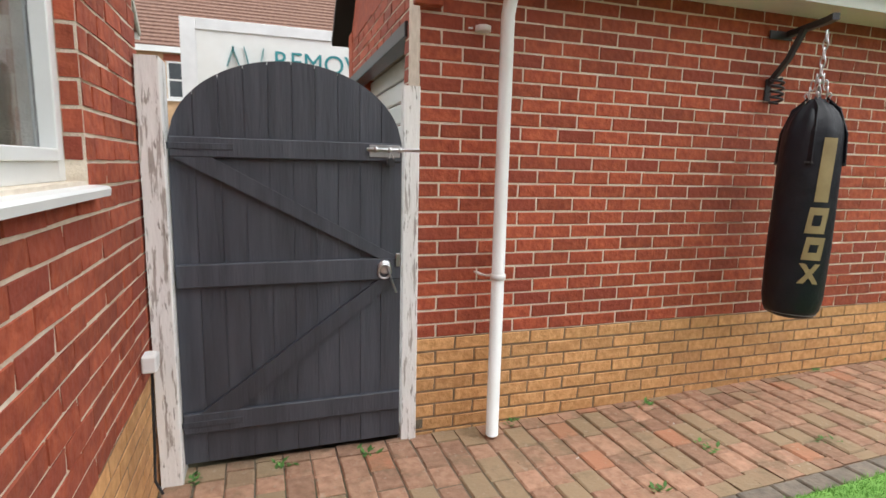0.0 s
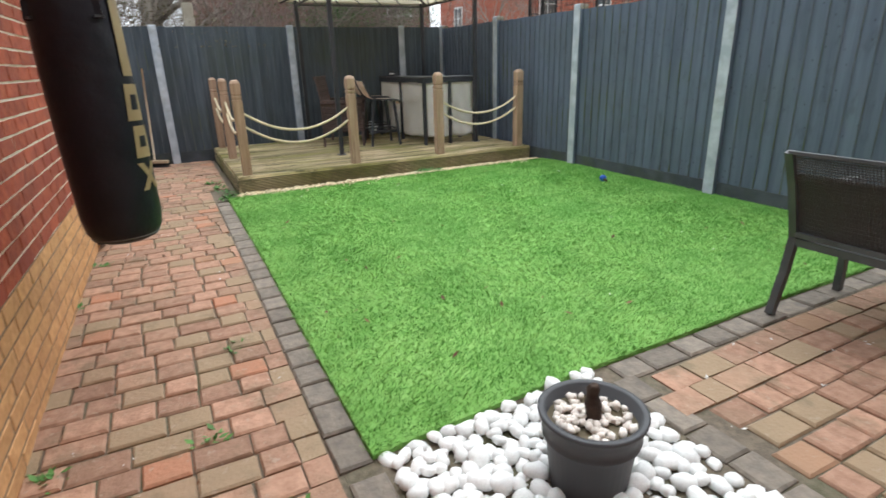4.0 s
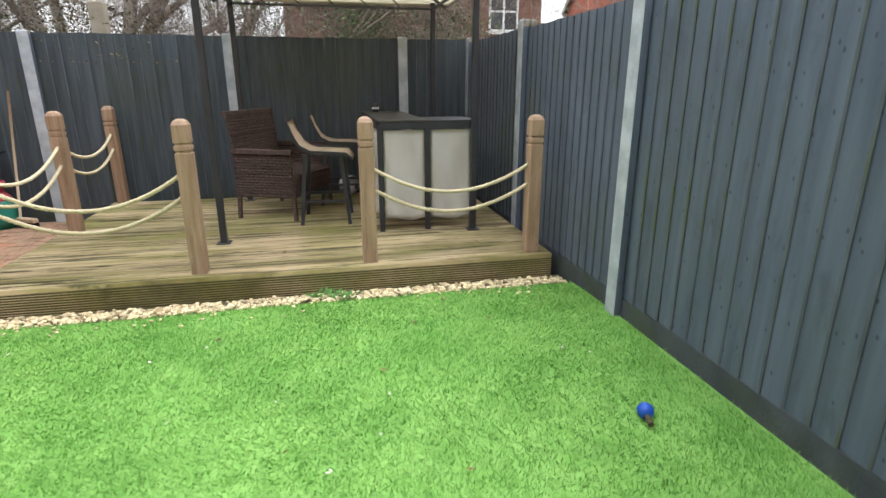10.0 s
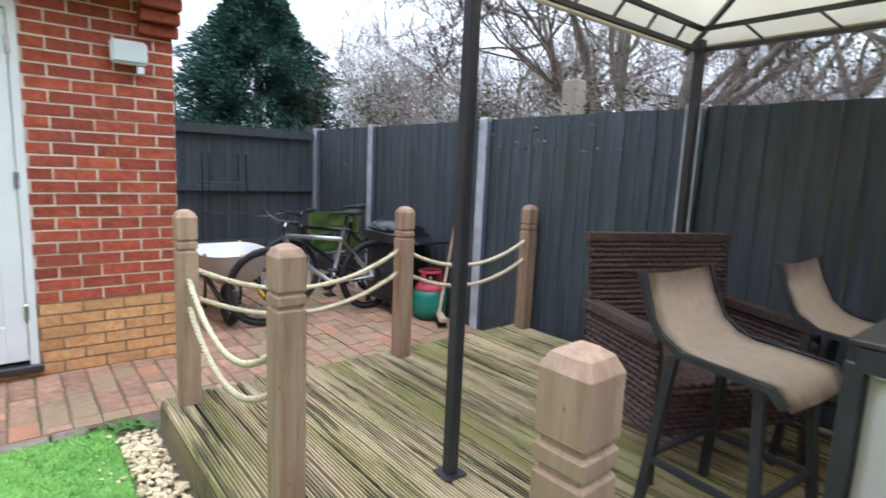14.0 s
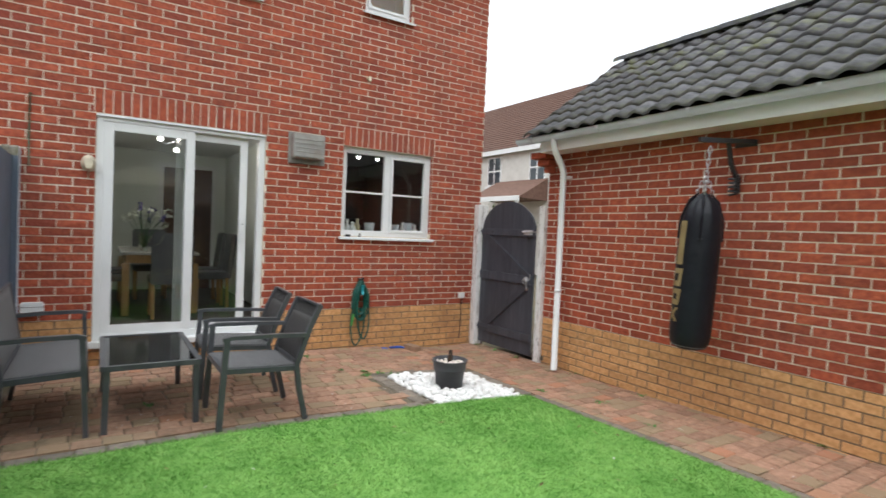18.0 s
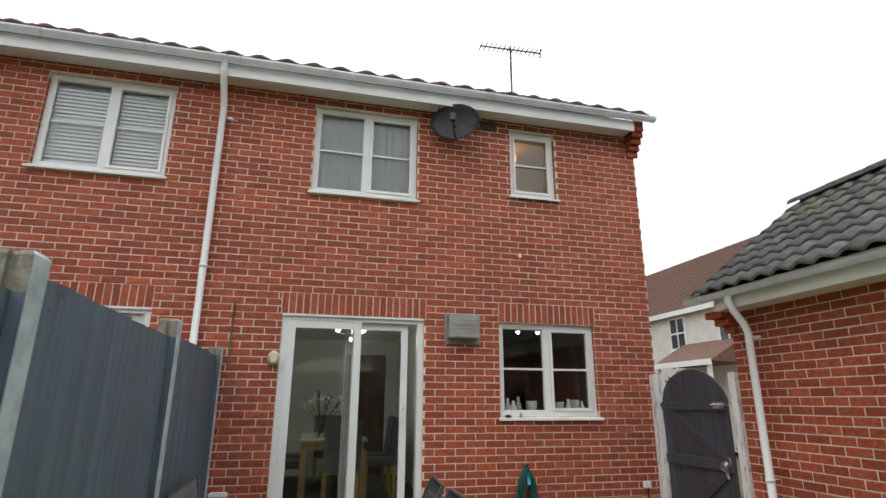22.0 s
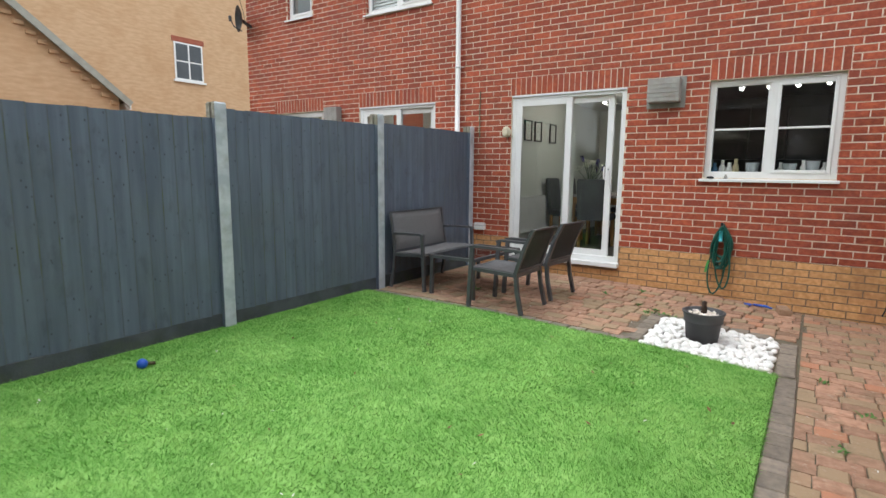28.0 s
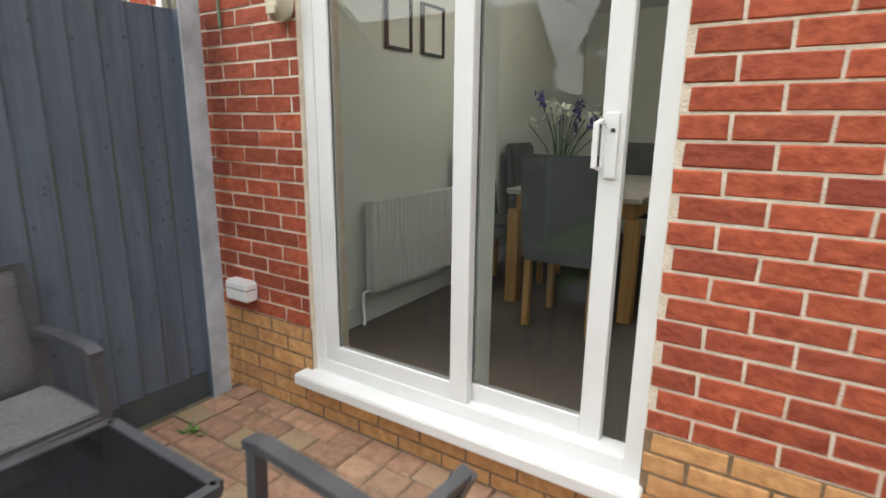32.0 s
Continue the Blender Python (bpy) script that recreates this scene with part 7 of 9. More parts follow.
for z0, z1 in ((-0.10, 0.10),):
    part("reflector", sweep(bmesh.new(), [(-2.6, 2.90, 7.88 + z0), (-2.6, 2.92, 7.88 + z1)], 0.012, 5), FRAME, aerial)

# ---------- loose things ----------
ball = thing("toy_ball", 4.62, -1.43, 0.045, 0, "small bright blue rubber ball with a stub", "ball")
bm = bmesh.new()
bmesh.ops.create_icosphere(bm, subdivisions=3, radius=0.034)
for f in bm.faces:
    f.smooth = True
BLUEB = material("blue_rubber", (0.01, 0.07, 0.42), (0.015, 0.10, 0.5), 0.4, 5, bump=0)
local("ball_body", bm, BLUEB, ball)
local("stub", sweep(bmesh.new(), [(-0.03, 0.01, -0.005), (-0.075, 0.02, -0.012)], 0.012, 8), material("dark_brown_stub", (0.06, 0.05, 0.02), (0.09, 0.07, 0.03), 0.8, bump=0), ball)
trow = thing("hand_tool", -0.10, 1.66, 0.01, 0, "blue plastic-handled hand tool lying by the wall", "hand tool")
part("handle", sweep(bmesh.new(), [(-0.10, 1.70, 0.02), (-0.06, 1.82, 0.025), (-0.03, 1.87, 0.018)], [0.012, 0.014, 0.009], 8), BLUEB, trow)
part("blade", moved(bevelled(-0.035, 0.035, -0.07, 0.07, 0.0, 0.006, 0.002), pose(-0.14, 1.62, 0.006, 0, 4, -20)), BLUEB, trow)
lb = thing("loose_brick", -0.03, 1.95, 0, 0, "loose reddish brown brick lying by the wall", "brick")
part("brick_body", moved(bevelled(-0.1075, 0.1075, -0.051, 0.051, 0.004, 0.068, 0.005), pose(-0.02, 1.97, 0, 0, 0, 12)), PAVER, lb)

LEAFG = material("weed_leaf", (0.06, 0.16, 0.03), (0.10, 0.23, 0.05), 0.7, 20, bump=0.1, spread=0.3)


def weeds(name, spots, label, seed, mat=None, size=0.05, cat="weed", n=16):
    """Small tufts of leaves growing from the joints."""
    r = random.Random(seed)
    bm = bmesh.new()
    for x, y, z in spots:
        for k in range(n):
            a, l, b = r.uniform(0, 6.28), size * r.uniform(0.4, 1.2), r.uniform(0.1, 0.8)
            ox, oy = r.gauss(0, size * 0.5), r.gauss(0, size * 0.5)
            d = Vector((math.cos(a), math.sin(a), b)).normalized()
            s = Vector((-math.sin(a), math.cos(a), 0)) * l * 0.22
            p = Vector((x + ox, y + oy, z))
            v = [bm.verts.new(q) for q in (p, p + d * l * 0.5 + s, p + d * l, p + d * l * 0.5 - s)]
            bm.faces.new(v)
    return tagged(part(name, bm, mat or LEAFG), label, cat, kind="stuff")


weeds("weeds", [(2.45, 3.02, 0), (1.55, 3.08, 0), (3.9, 3.08, 0), (2.4, 2.5, 0), (3.05, 2.35, 0), (4.6, 3.0, 0), (1.9, 2.3, 0), (-0.1, 3.0, 0), (0.3, 3.0, 0), (0.7, 3.0, 0)], "small green weeds in the paving joints by the garage", 1, size=0.045)
weeds("weeds", [(0.88, 0.95, 0), (0.95, 1.05, 0), (0.75, 0.75, 0), (1.0, 0.9, 0), (0.1, 0.6, 0), (0.2, -1.6, 0), (1.2, -0.9, 0), (1.05, 1.15, 0), (0.5, 0.35, 0)], "small green weeds in the patio joints", 2, size=0.05)
weeds("weeds", [(6.25, -0.25, 0.01), (6.22, -0.35, 0.01), (6.27, -0.15, 0.01), (6.3, 1.95, 0), (6.5, 2.0, 0), (6.8, 2.05, 0), (7.1, 2.1, 0), (6.2, 2.05, 0)], "straggling weeds at the deck edge", 3, size=0.07, n=22)
DEADLEAF = material("dead_brown_leaf", (0.13, 0.06, 0.03), (0.2, 0.1, 0.05), 0.8, 20, bump=0, spread=0.4)
rl = random.Random(8)
weeds("fallen_leaves", [(rl.uniform(2.1, 6.1), rl.uniform(-1.7, 1.9), 0.026) for k in range(45)] + [(rl.uniform(6.5, 9.2), rl.uniform(-1.6, 1.6), DZ + 0.006) for k in range(26)] + [(rl.uniform(0, 6), rl.uniform(2.2, 3.05), 0.006) for k in range(14)], "scattered dead brown leaves", 5, DEADLEAF, 0.045, "leaves", 1)
LITTER = material("pale_litter", (0.72, 0.70, 0.66), (0.6, 0.58, 0.54), 0.8, 30, bump=0)
weeds("litter_specks", [(rl.uniform(-0.1, 1.9), rl.uniform(-1.6, 0.9), 0.006) for k in range(30)] + [(rl.uniform(2.1, 6.1), rl.uniform(-1.7, 1.9), 0.026) for k in range(30)] + [(rl.uniform(0.5, 6), rl.uniform(2.2, 3.0), 0.006) for k in range(16)], "pale specks of litter on paving and grass", 6, LITTER, 0.02, "litter", 2)

# ---------- rooms behind the glass ----------
bm = bmesh.new()
box(bm, -4.6, -4.5, -2.2, 0.75, 0.1, 2.6)
box(bm, -4.5, -0.50, -1.62, -1.52, 0.1, 2.6)
box(bm, -4.5, -0.50, 0.62, 0.72, 0.1, 2.6)
tagged(part("wall_dining", bm, ROOMWALL), "pale sage painted dining room walls", "wall", kind="structure")
slab("floor_dining", -4.5, -0.36, -1.52, 0.62, 0.12, 0.235, CARPET, "brown-grey carpet of the dining room", "floor")
slab("ceiling_dining", -4.5, -0.50, -1.52, 0.62, 2.52, 2.60, WHITE, "white dining room ceiling", "ceiling")
slab("baseboard", -4.5, -0.52, -1.519, -1.505, 0.236, 0.36, WHITE, "white baseboard along the dining room wall", "baseboard")
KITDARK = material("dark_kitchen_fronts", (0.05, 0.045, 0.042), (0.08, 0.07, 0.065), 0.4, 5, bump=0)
# walls share the units' near black: the room's low light is in the colour
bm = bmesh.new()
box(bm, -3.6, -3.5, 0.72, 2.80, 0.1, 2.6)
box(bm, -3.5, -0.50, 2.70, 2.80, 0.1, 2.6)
tagged(part("wall_kitchen", bm, KITDARK), "kitchen walls with the room's dimness put in their colour", "wall", kind="structure")
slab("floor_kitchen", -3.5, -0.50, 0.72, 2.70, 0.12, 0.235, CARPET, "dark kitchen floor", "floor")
# ceiling coloured grey to look dimly lit
slab("ceiling_kitchen", -3.5, -0.50, 0.72, 2.70, 2.50, 2.58, GREYP, "kitchen ceiling greyed in place of dim light", "ceiling")
GLOW = glow_material("white_bulb", (1.0, 0.97, 0.9), 14.0)
spots = thing("ceiling_spotlights", -1.6, 1.7, 2.5, 0, "row of bright ceiling spotlights in the kitchen", "ceiling light")
part("bar", bevelled(-1.62, -1.58, 1.15, 2.25, 2.46, 2.495, 0.004), CHROME, spots)
for y in (1.25, 1.55, 1.85, 2.15):
    bm = bmesh.new()
    bmesh.ops.create_icosphere(bm, subdivisions=2, radius=0.027)
    part("bulb", moved(bm, pose(-1.58, y, 2.40)), GLOW, spots)
    part("spot_shade", moved(turned([(0.03, 0.03), (0.045, -0.03)], 12), pose(-1.60, y, 2.44)), CHROME, spots)
for name, x, y, z, watts, label in (("ceiling_lamp", -1.9, -0.45, 2.52, 6, "bright three-bulb ceiling lamp in the dining room"),):
    t = thing(name, x, y, z, 0, label, "ceiling light", "room lamps")
    local("rose", turned([(0.02, -0.03), (0.055, -0.02), (0.06, -0.001)], 20), WHITE, t)
    local("stem", sweep(bmesh.new(), [(0, 0, -0.03), (0, 0, -0.16)], 0.009, 8), CHROME, t)
    for k in range(3):
        a = k * math.tau / 3
        arm = local("arm", sweep(bmesh.new(), [(0, 0, -0.15), (0.12 * math.cos(a), 0.12 * math.sin(a), -0.19), (0.20 * math.cos(a), 0.20 * math.sin(a), -0.16)], 0.008, 8), CHROME, t)
        bm = bmesh.new()
        bmesh.ops.create_icosphere(bm, subdivisions=2, radius=0.034)
        local("bulb", moved(bm, pose(0.20 * math.cos(a), 0.20 * math.sin(a), -0.125)), GLOW, arm)
    lamp = new("room_light", bpy.data.lights.new("room_light", "POINT"))
    lamp.data.energy, lamp.data.shadow_soft_size, lamp.data.color = watts, 0.03, (1.0, 0.93, 0.82)
    lamp.matrix_world = pose(x, y, z - 0.26)
slab("window_board", -0.60, -0.36, 1.05, 2.32, 1.27, 1.297, WHITE, "white inner window board", "sill")
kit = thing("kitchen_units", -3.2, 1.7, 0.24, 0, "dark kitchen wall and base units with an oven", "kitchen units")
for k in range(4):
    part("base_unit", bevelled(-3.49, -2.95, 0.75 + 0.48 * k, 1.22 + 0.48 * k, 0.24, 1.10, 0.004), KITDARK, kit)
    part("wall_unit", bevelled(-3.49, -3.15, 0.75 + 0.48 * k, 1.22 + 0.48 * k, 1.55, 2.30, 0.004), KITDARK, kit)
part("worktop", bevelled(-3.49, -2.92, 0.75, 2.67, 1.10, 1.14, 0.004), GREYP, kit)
rs = random.Random(21)
cols = [material("pale_ceramic", (0.75, 0.74, 0.70), (0.8, 0.79, 0.76), 0.3, bump=0), material("blue_bottle", (0.05, 0.2, 0.4), (0.07, 0.25, 0.45), 0.3, bump=0), material("straw_basket", (0.5, 0.42, 0.25), (0.58, 0.5, 0.32), 0.7, bump=0.1), material("pale_grey_bowl", (0.5, 0.54, 0.56), (0.58, 0.62, 0.64), 0.4, bump=0)]
for k, (y, kind) in enumerate(((1.17, 1), (1.25, 0), (1.32, 0), (1.38, 2), (1.54, 3), (1.80, 0), (1.88, 3), (2.00, 0), (2.08, 3), (2.18, 0))):
    t = thing("sill_ornament", -0.46, y, 1.297, 0, ("blue plastic bottle on the kitchen window board", "pale ceramic ornament on the kitchen window board", "straw box on the kitchen window board", "grey bowl on the kitchen window board")[{1: 0, 0: 1, 2: 2, 3: 3}[kind]], "ornament", "window board ornaments")
    h = rs.uniform(0.15, 0.22)
    r = 0.066 if kind == 3 else rs.uniform(0.03, 0.045)
    local("vessel", turned([(r * 0.7, 0), (r, h * 0.3), (r * 0.9, h * 0.6), (r * 0.45, h * 0.75), (r * 0.5, h)] if kind != 3 else [(r * 0.75, 0), (r, h * 0.85), (r * 0.95, h * 0.88)], 14), cols[kind], t)
for k, (y, m) in enumerate(((1.17, RUBBER), (1.32, GREYP))):
    t = thing("sill_stone", XH + 0.01, y, 1.297, 0, "small dark object on the outer window sill", "ornament")
    local("body", moved(turned([(0.02, 0), (0.04 - 0.02 * k, 0.008), (0.03 - 0.015 * k, 0.022), (0.008, 0.026 + 0.02 * k)], 12), pose(0, 0, -0.010)), m, t)

OAK = material("oak_leg", (0.42, 0.22, 0.07), (0.52, 0.3, 0.11), 0.5, 8, bump=0.1, stretch=(4, 4, 0.4))
GREYLEATHER = material("grey_faux_leather", (0.085, 0.09, 0.095), (0.12, 0.125, 0.13), 0.45, 6, bump=0.1, bscale=30)
FZ = 0.236
tbl = thing("dining_table", -2.45, -0.60, FZ, 0, "oak-legged dining table with a pale top", "dining table")
local("tabletop", bevelled(-0.75, 0.75, -0.42, 0.42, 0.72, 0.755, 0.006), material("pale_stone_top", (0.48, 0.46, 0.43), (0.55, 0.53, 0.5), 0.25, 6, bump=0), tbl)
local("apron", bevelled(-0.70, 0.70, -0.37, 0.37, 0.62, 0.72, 0.004), OAK, tbl)
for sx in (-1, 1):
    for sy in (-1, 1):
        local("leg", bevelled(sx * 0.70 - 0.04, sx * 0.70 + 0.04, sy * 0.37 - 0.04, sy * 0.37 + 0.04, 0.0, 0.62, 0.005), OAK, tbl)


def dining_chair(x, y, rz):
    t = thing("dining_chair", x, y, FZ, rz, "grey upholstered dining chair with light oak legs", "chair", "dining chairs")
    local("seat", bevelled(-0.22, 0.22, -0.22, 0.22, 0.40, 0.49, 0.015, 2), GREYLEATHER, t)
    bm = bevelled(-0.22, 0.22, 0.17, 0.235, 0.40, 1.0, 0.018, 2)
    for v in bm.verts:
        v.co.y += max(0, v.co.z - 0.5) * 0.14
    local("backrest", bm, GREYLEATHER, t)
    for sx in (-1, 1):
        for sy in (-1, 1):
            local("leg", bar([(sx * 0.19, sy * 0.19, 0.0), (sx * 0.19, sy * 0.18, 0.42)], 0.038, 0.038), OAK, t)
    return t


for x, y, r in ((-1.58, -0.52, -90), (-2.02, -1.16, 180), (-2.75, -1.16, 180), (-2.15, 0.02, 0), (-2.8, 0.02, 0), (-3.4, -0.6, 90)):
    dining_chair(x, y, r)
vase = thing("flower_vase", -1.98, -0.78, FZ + 0.755, 0, "glass vase of pale and purple flowers on the table", "flowers")
local("vase", turned([(0.045, 0), (0.05, 0.01), (0.042, 0.14), (0.055, 0.20)], 16), GLASS, vase)
rv = random.Random(3)
PALEFLOWER, PURPLE, STEM = material("pale_petals", (0.62, 0.66, 0.55), (0.7, 0.72, 0.62), 0.7, bump=0), material("purple_petals", (0.08, 0.06, 0.25), (0.12, 0.09, 0.32), 0.7, bump=0), material("dark_stem_green", (0.03, 0.09, 0.03), (0.05, 0.14, 0.05), 0.7, bump=0)
for k in range(16):
    a, sp, h = rv.uniform(0, 6.28), rv.uniform(0.05, 0.30), rv.uniform(0.30, 0.52)
    tip = (sp * math.cos(a), sp * math.sin(a), h)
    st = local("stem", sweep(bmesh.new(), [(0.01 * math.cos(a), 0.01 * math.sin(a), 0.05), (tip[0] * 0.45, tip[1] * 0.45, h * 0.65), tip], 0.0035, 5), STEM, vase)
    bm = bmesh.new()
    pale = k % 3
    for j in range(22):
        d = Vector((rv.gauss(0, 1), rv.gauss(0, 1), rv.gauss(0, 1))).normalized() * (0.05 if pale else 0.03)
        d = d if pale else Vector((tip[0] * 0.3 * j / 22, tip[1] * 0.3 * j / 22, 0.08 * j / 22)) + d * 0.6
        p = Vector(tip) + d
        q = Vector((rv.gauss(0, 1), rv.gauss(0, 1), rv.gauss(0, 1))).normalized() * 0.022
        w = q.cross(d).normalized() * 0.012
        bm.faces.new([bm.verts.new(p - q), bm.verts.new(p + w), bm.verts.new(p + q), bm.verts.new(p - w)])
    local("blossom", bm, PALEFLOWER if pale else PURPLE, st)
radi = thing("radiator", -1.35, -1.50, FZ, 0, "white panel radiator on the dining room wall", "radiator")
for k in range(24):
    part("rib", bevelled(-1.85 + 0.04 * k, -1.815 + 0.04 * k, -1.485, -1.435, 0.42, 0.96, 0.006), WHITE, radi)
part("back_panel", bevelled(-1.87, -0.88, -1.490, -1.480, 0.42, 0.96, 0.004), WHITE, radi)
part("valve", sweep(bmesh.new(), [(-0.86, -1.46, 0.44), (-0.82, -1.46, 0.44), (-0.82, -1.46, 0.25)], 0.012, 8), CHROME, radi)
for x in (-1.23, -1.58, -2.15):
    t = thing("picture_frame", x, -1.51, 1.95, 0, "black-framed pale picture on the dining room wall", "picture", "wall pictures")
    bm = bmesh.new()
    for b in ((x - 0.12, x - 0.105, 1.80, 2.10), (x + 0.105, x + 0.12, 1.80, 2.10), (x - 0.105, x + 0.105, 1.80, 1.815), (x - 0.105, x + 0.105, 2.085, 2.10)):
        box(bm, b[0], b[1], -1.518, -1.497, b[2], b[3])
    part("frame", bm, BLACKP, t)
    part("print", bevelled(x - 0.105, x + 0.105, -1.517, -1.510, 1.815, 2.085, 0.001), ROOMWALL, t)
rail = thing("inner_doorway", -4.49, 0.1, FZ, 0, "inner doorway with white trim and a dark sheet for the passage", "doorway", kind="structure")
bm = bmesh.new()
for b in ((-0.42, -0.35, 0.236, 2.27), (0.40, 0.47, 0.236, 2.27), (-0.42, 0.47, 2.27, 2.34)):
    box(bm, -4.499, -4.47, b[0], b[1], b[2], b[3])
part("trim", bm, WHITE, rail)
# flat dark brown sheet on the wall, coloured as an unlit passage
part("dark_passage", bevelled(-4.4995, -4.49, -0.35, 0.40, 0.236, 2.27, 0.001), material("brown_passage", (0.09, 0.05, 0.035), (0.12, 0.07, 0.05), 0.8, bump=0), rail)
pend = thing("curtain", -0.55, -0.50, 0.3, 0, "pale vertical blind gathered beside the patio door", "curtain")
for k in range(5):
    part("blind_slat", moved(bevelled(-0.003, 0.003, -0.045, 0.045, 0.26, 2.30, 0.001), pose(-0.46 - 0.012 * k, -0.60 + 0.022 * k, 0, 0, 0, 80)), ROOMWALL, pend)

# upper rooms: blind walls, curtains, lamp
for h, c in ((UP1, 0), (UP0, 1), (UP2, 2), (UPN, 2), (NWIN, 2)):
    slab("wall_upper_room", -1.6, -1.5, h[0] - 0.4, h[1] + 0.4, h[2] - 0.5, h[3] + 0.3, ROOMWALL, "pale room wall behind the glass", "wall")
    slab("ceiling_upper_room", -1.5, -0.5, h[0] - 0.4, h[1] + 0.4, h[3] + 0.1, h[3] + 0.2, ROOMWALL, "pale room ceiling behind the glass", "ceiling")
    slab("wall_upper_room", -1.5, -0.5, h[0] - 0.5, h[0] - 0.4, h[2] - 0.5, h[3] + 0.3, ROOMWALL, "pale room side wall behind the glass", "wall")
    slab("wall_upper_room", -1.5, -0.5, h[1] + 0.4, h[1] + 0.5, h[2] - 0.5, h[3] + 0.3, ROOMWALL, "pale room side wall behind the glass", "wall")
    slab("floor_upper_room", -1.5, -0.5, h[0] - 0.4, h[1] + 0.4, h[2] - 0.5, h[2] - 0.4, CARPET, "room floor behind the glass", "floor")
for h in (NDOOR,):
    slab("wall_neighbour_room", -2.6, -2.5, h[0] - 0.4, h[1] + 0.4, 0.1, 2.6, ROOMWALL, "neighbouring room wall behind the glass", "wall")
    slab("floor_neighbour_room", -2.5, -0.5, h[0] - 0.2, h[1] + 0.2, 0.12, 0.2, CARPET, "neighbouring room floor behind the glass", "floor")
NET = material("white_curtain_cloth", (0.90, 0.92, 0.92), (0.94, 0.95, 0.95), 0.85, 3, bump=0.1)


def curtain(name, y0, y1, z0, z1, label, x=-0.362, waves=7):
    bm = bmesh.new()
    n = 60
    rr = [[bm.verts.new((x + 0.009 * math.sin(k / n * waves * math.tau) + 0.006 * math.sin(k * 0.9), y0 + (y1 - y0) * k / n, z)) for k in range(n + 1)] for z in (z0, z1)]
    for k in range(n):
        bm.faces.new([rr[0][k], rr[0][k + 1], rr[1][k + 1], rr[1][k]]).smooth = True
    bmesh.ops.solidify(bm, geom=bm.faces[:], thickness=0.003)
    return tagged(part(name, bm, NET), label, "curtain", "bedroom curtains")


curtain("curtain", UP1[0] + 0.01, UP1[0] + 0.64, UP1[2], UP1[3], "white net curtain in the bedroom window")
curtain("curtain", UP1[0] + 0.66, UP1[1] - 0.01, UP1[2], UP1[3], "white net curtain in the bedroom window", -0.362, 6)
blind = thing("venetian_blind", -0.40, -3.2, 4.2, 0, "white slatted blind in the neighbouring window", "blind")
for k in range(24):
    part("slat", moved(bevelled(-0.02, 0.02, UP0[0] + 0.02, UP0[1] - 0.02, -0.001, 0.001, 0.0005), Matrix.Translation((-0.395, 0, UP0[2] + 0.03 + 0.044 * k)) @ pose(0, 0, 0, 0, 62, 0)), NET, blind)
shade = thing("ceiling_lamp", -0.95, 1.52, 4.66, 0, "warm orange glowing lampshade in the small upper room", "lamp")
bm = turned([(0.09, 0.0), (0.13, 0.05), (0.13, 0.12), (0.08, 0.17)], 20)
local("shade", bm, glow_material("warm_shade_glow", (1.0, 0.40, 0.09), 2.0), shade)
part("cord", sweep(bmesh.new(), [(-0.95, 1.52, 4.82), (-0.95, 1.52, 4.89)], 0.004, 5), WHITE, shade)


# ---------- beyond the garden ----------
FARBUFF = material("far_buff_brick", (0.54, 0.345, 0.195), (0.63, 0.42, 0.255), 0.9, 3, bump=0.2, bscale=8, blotch=(0.48, 0.28, 0.14), bl_scale=0.8, stretch=(1, 1, 4))
FARRED = material("far_red_brick", (0.30, 0.085, 0.05), (0.38, 0.12, 0.075), 0.9, 3, bump=0.2, bscale=8, blotch=(0.25, 0.07, 0.045), bl_scale=0.8, stretch=(1, 1, 4))
FARBROWN = material("far_brown_brick", (0.16, 0.075, 0.055), (0.22, 0.11, 0.08), 0.9, 3, bump=0.2, bscale=8, stretch=(1, 1, 4))
FARGLASS = material("far_window_glass", (0.04, 0.05, 0.06), (0.07, 0.08, 0.09), 0.08, 1, bump=0)
DARKTILE = material("dark_brown_roof_tile", (0.085, 0.052, 0.046), (0.13, 0.08, 0.07), 0.85, 10, bump=0.4, bscale=30, spread=0.15)
BARGE = material("weathered_bargeboard", (0.30, 0.30, 0.26), (0.38, 0.38, 0.33), 0.8, 4, bump=0.1)


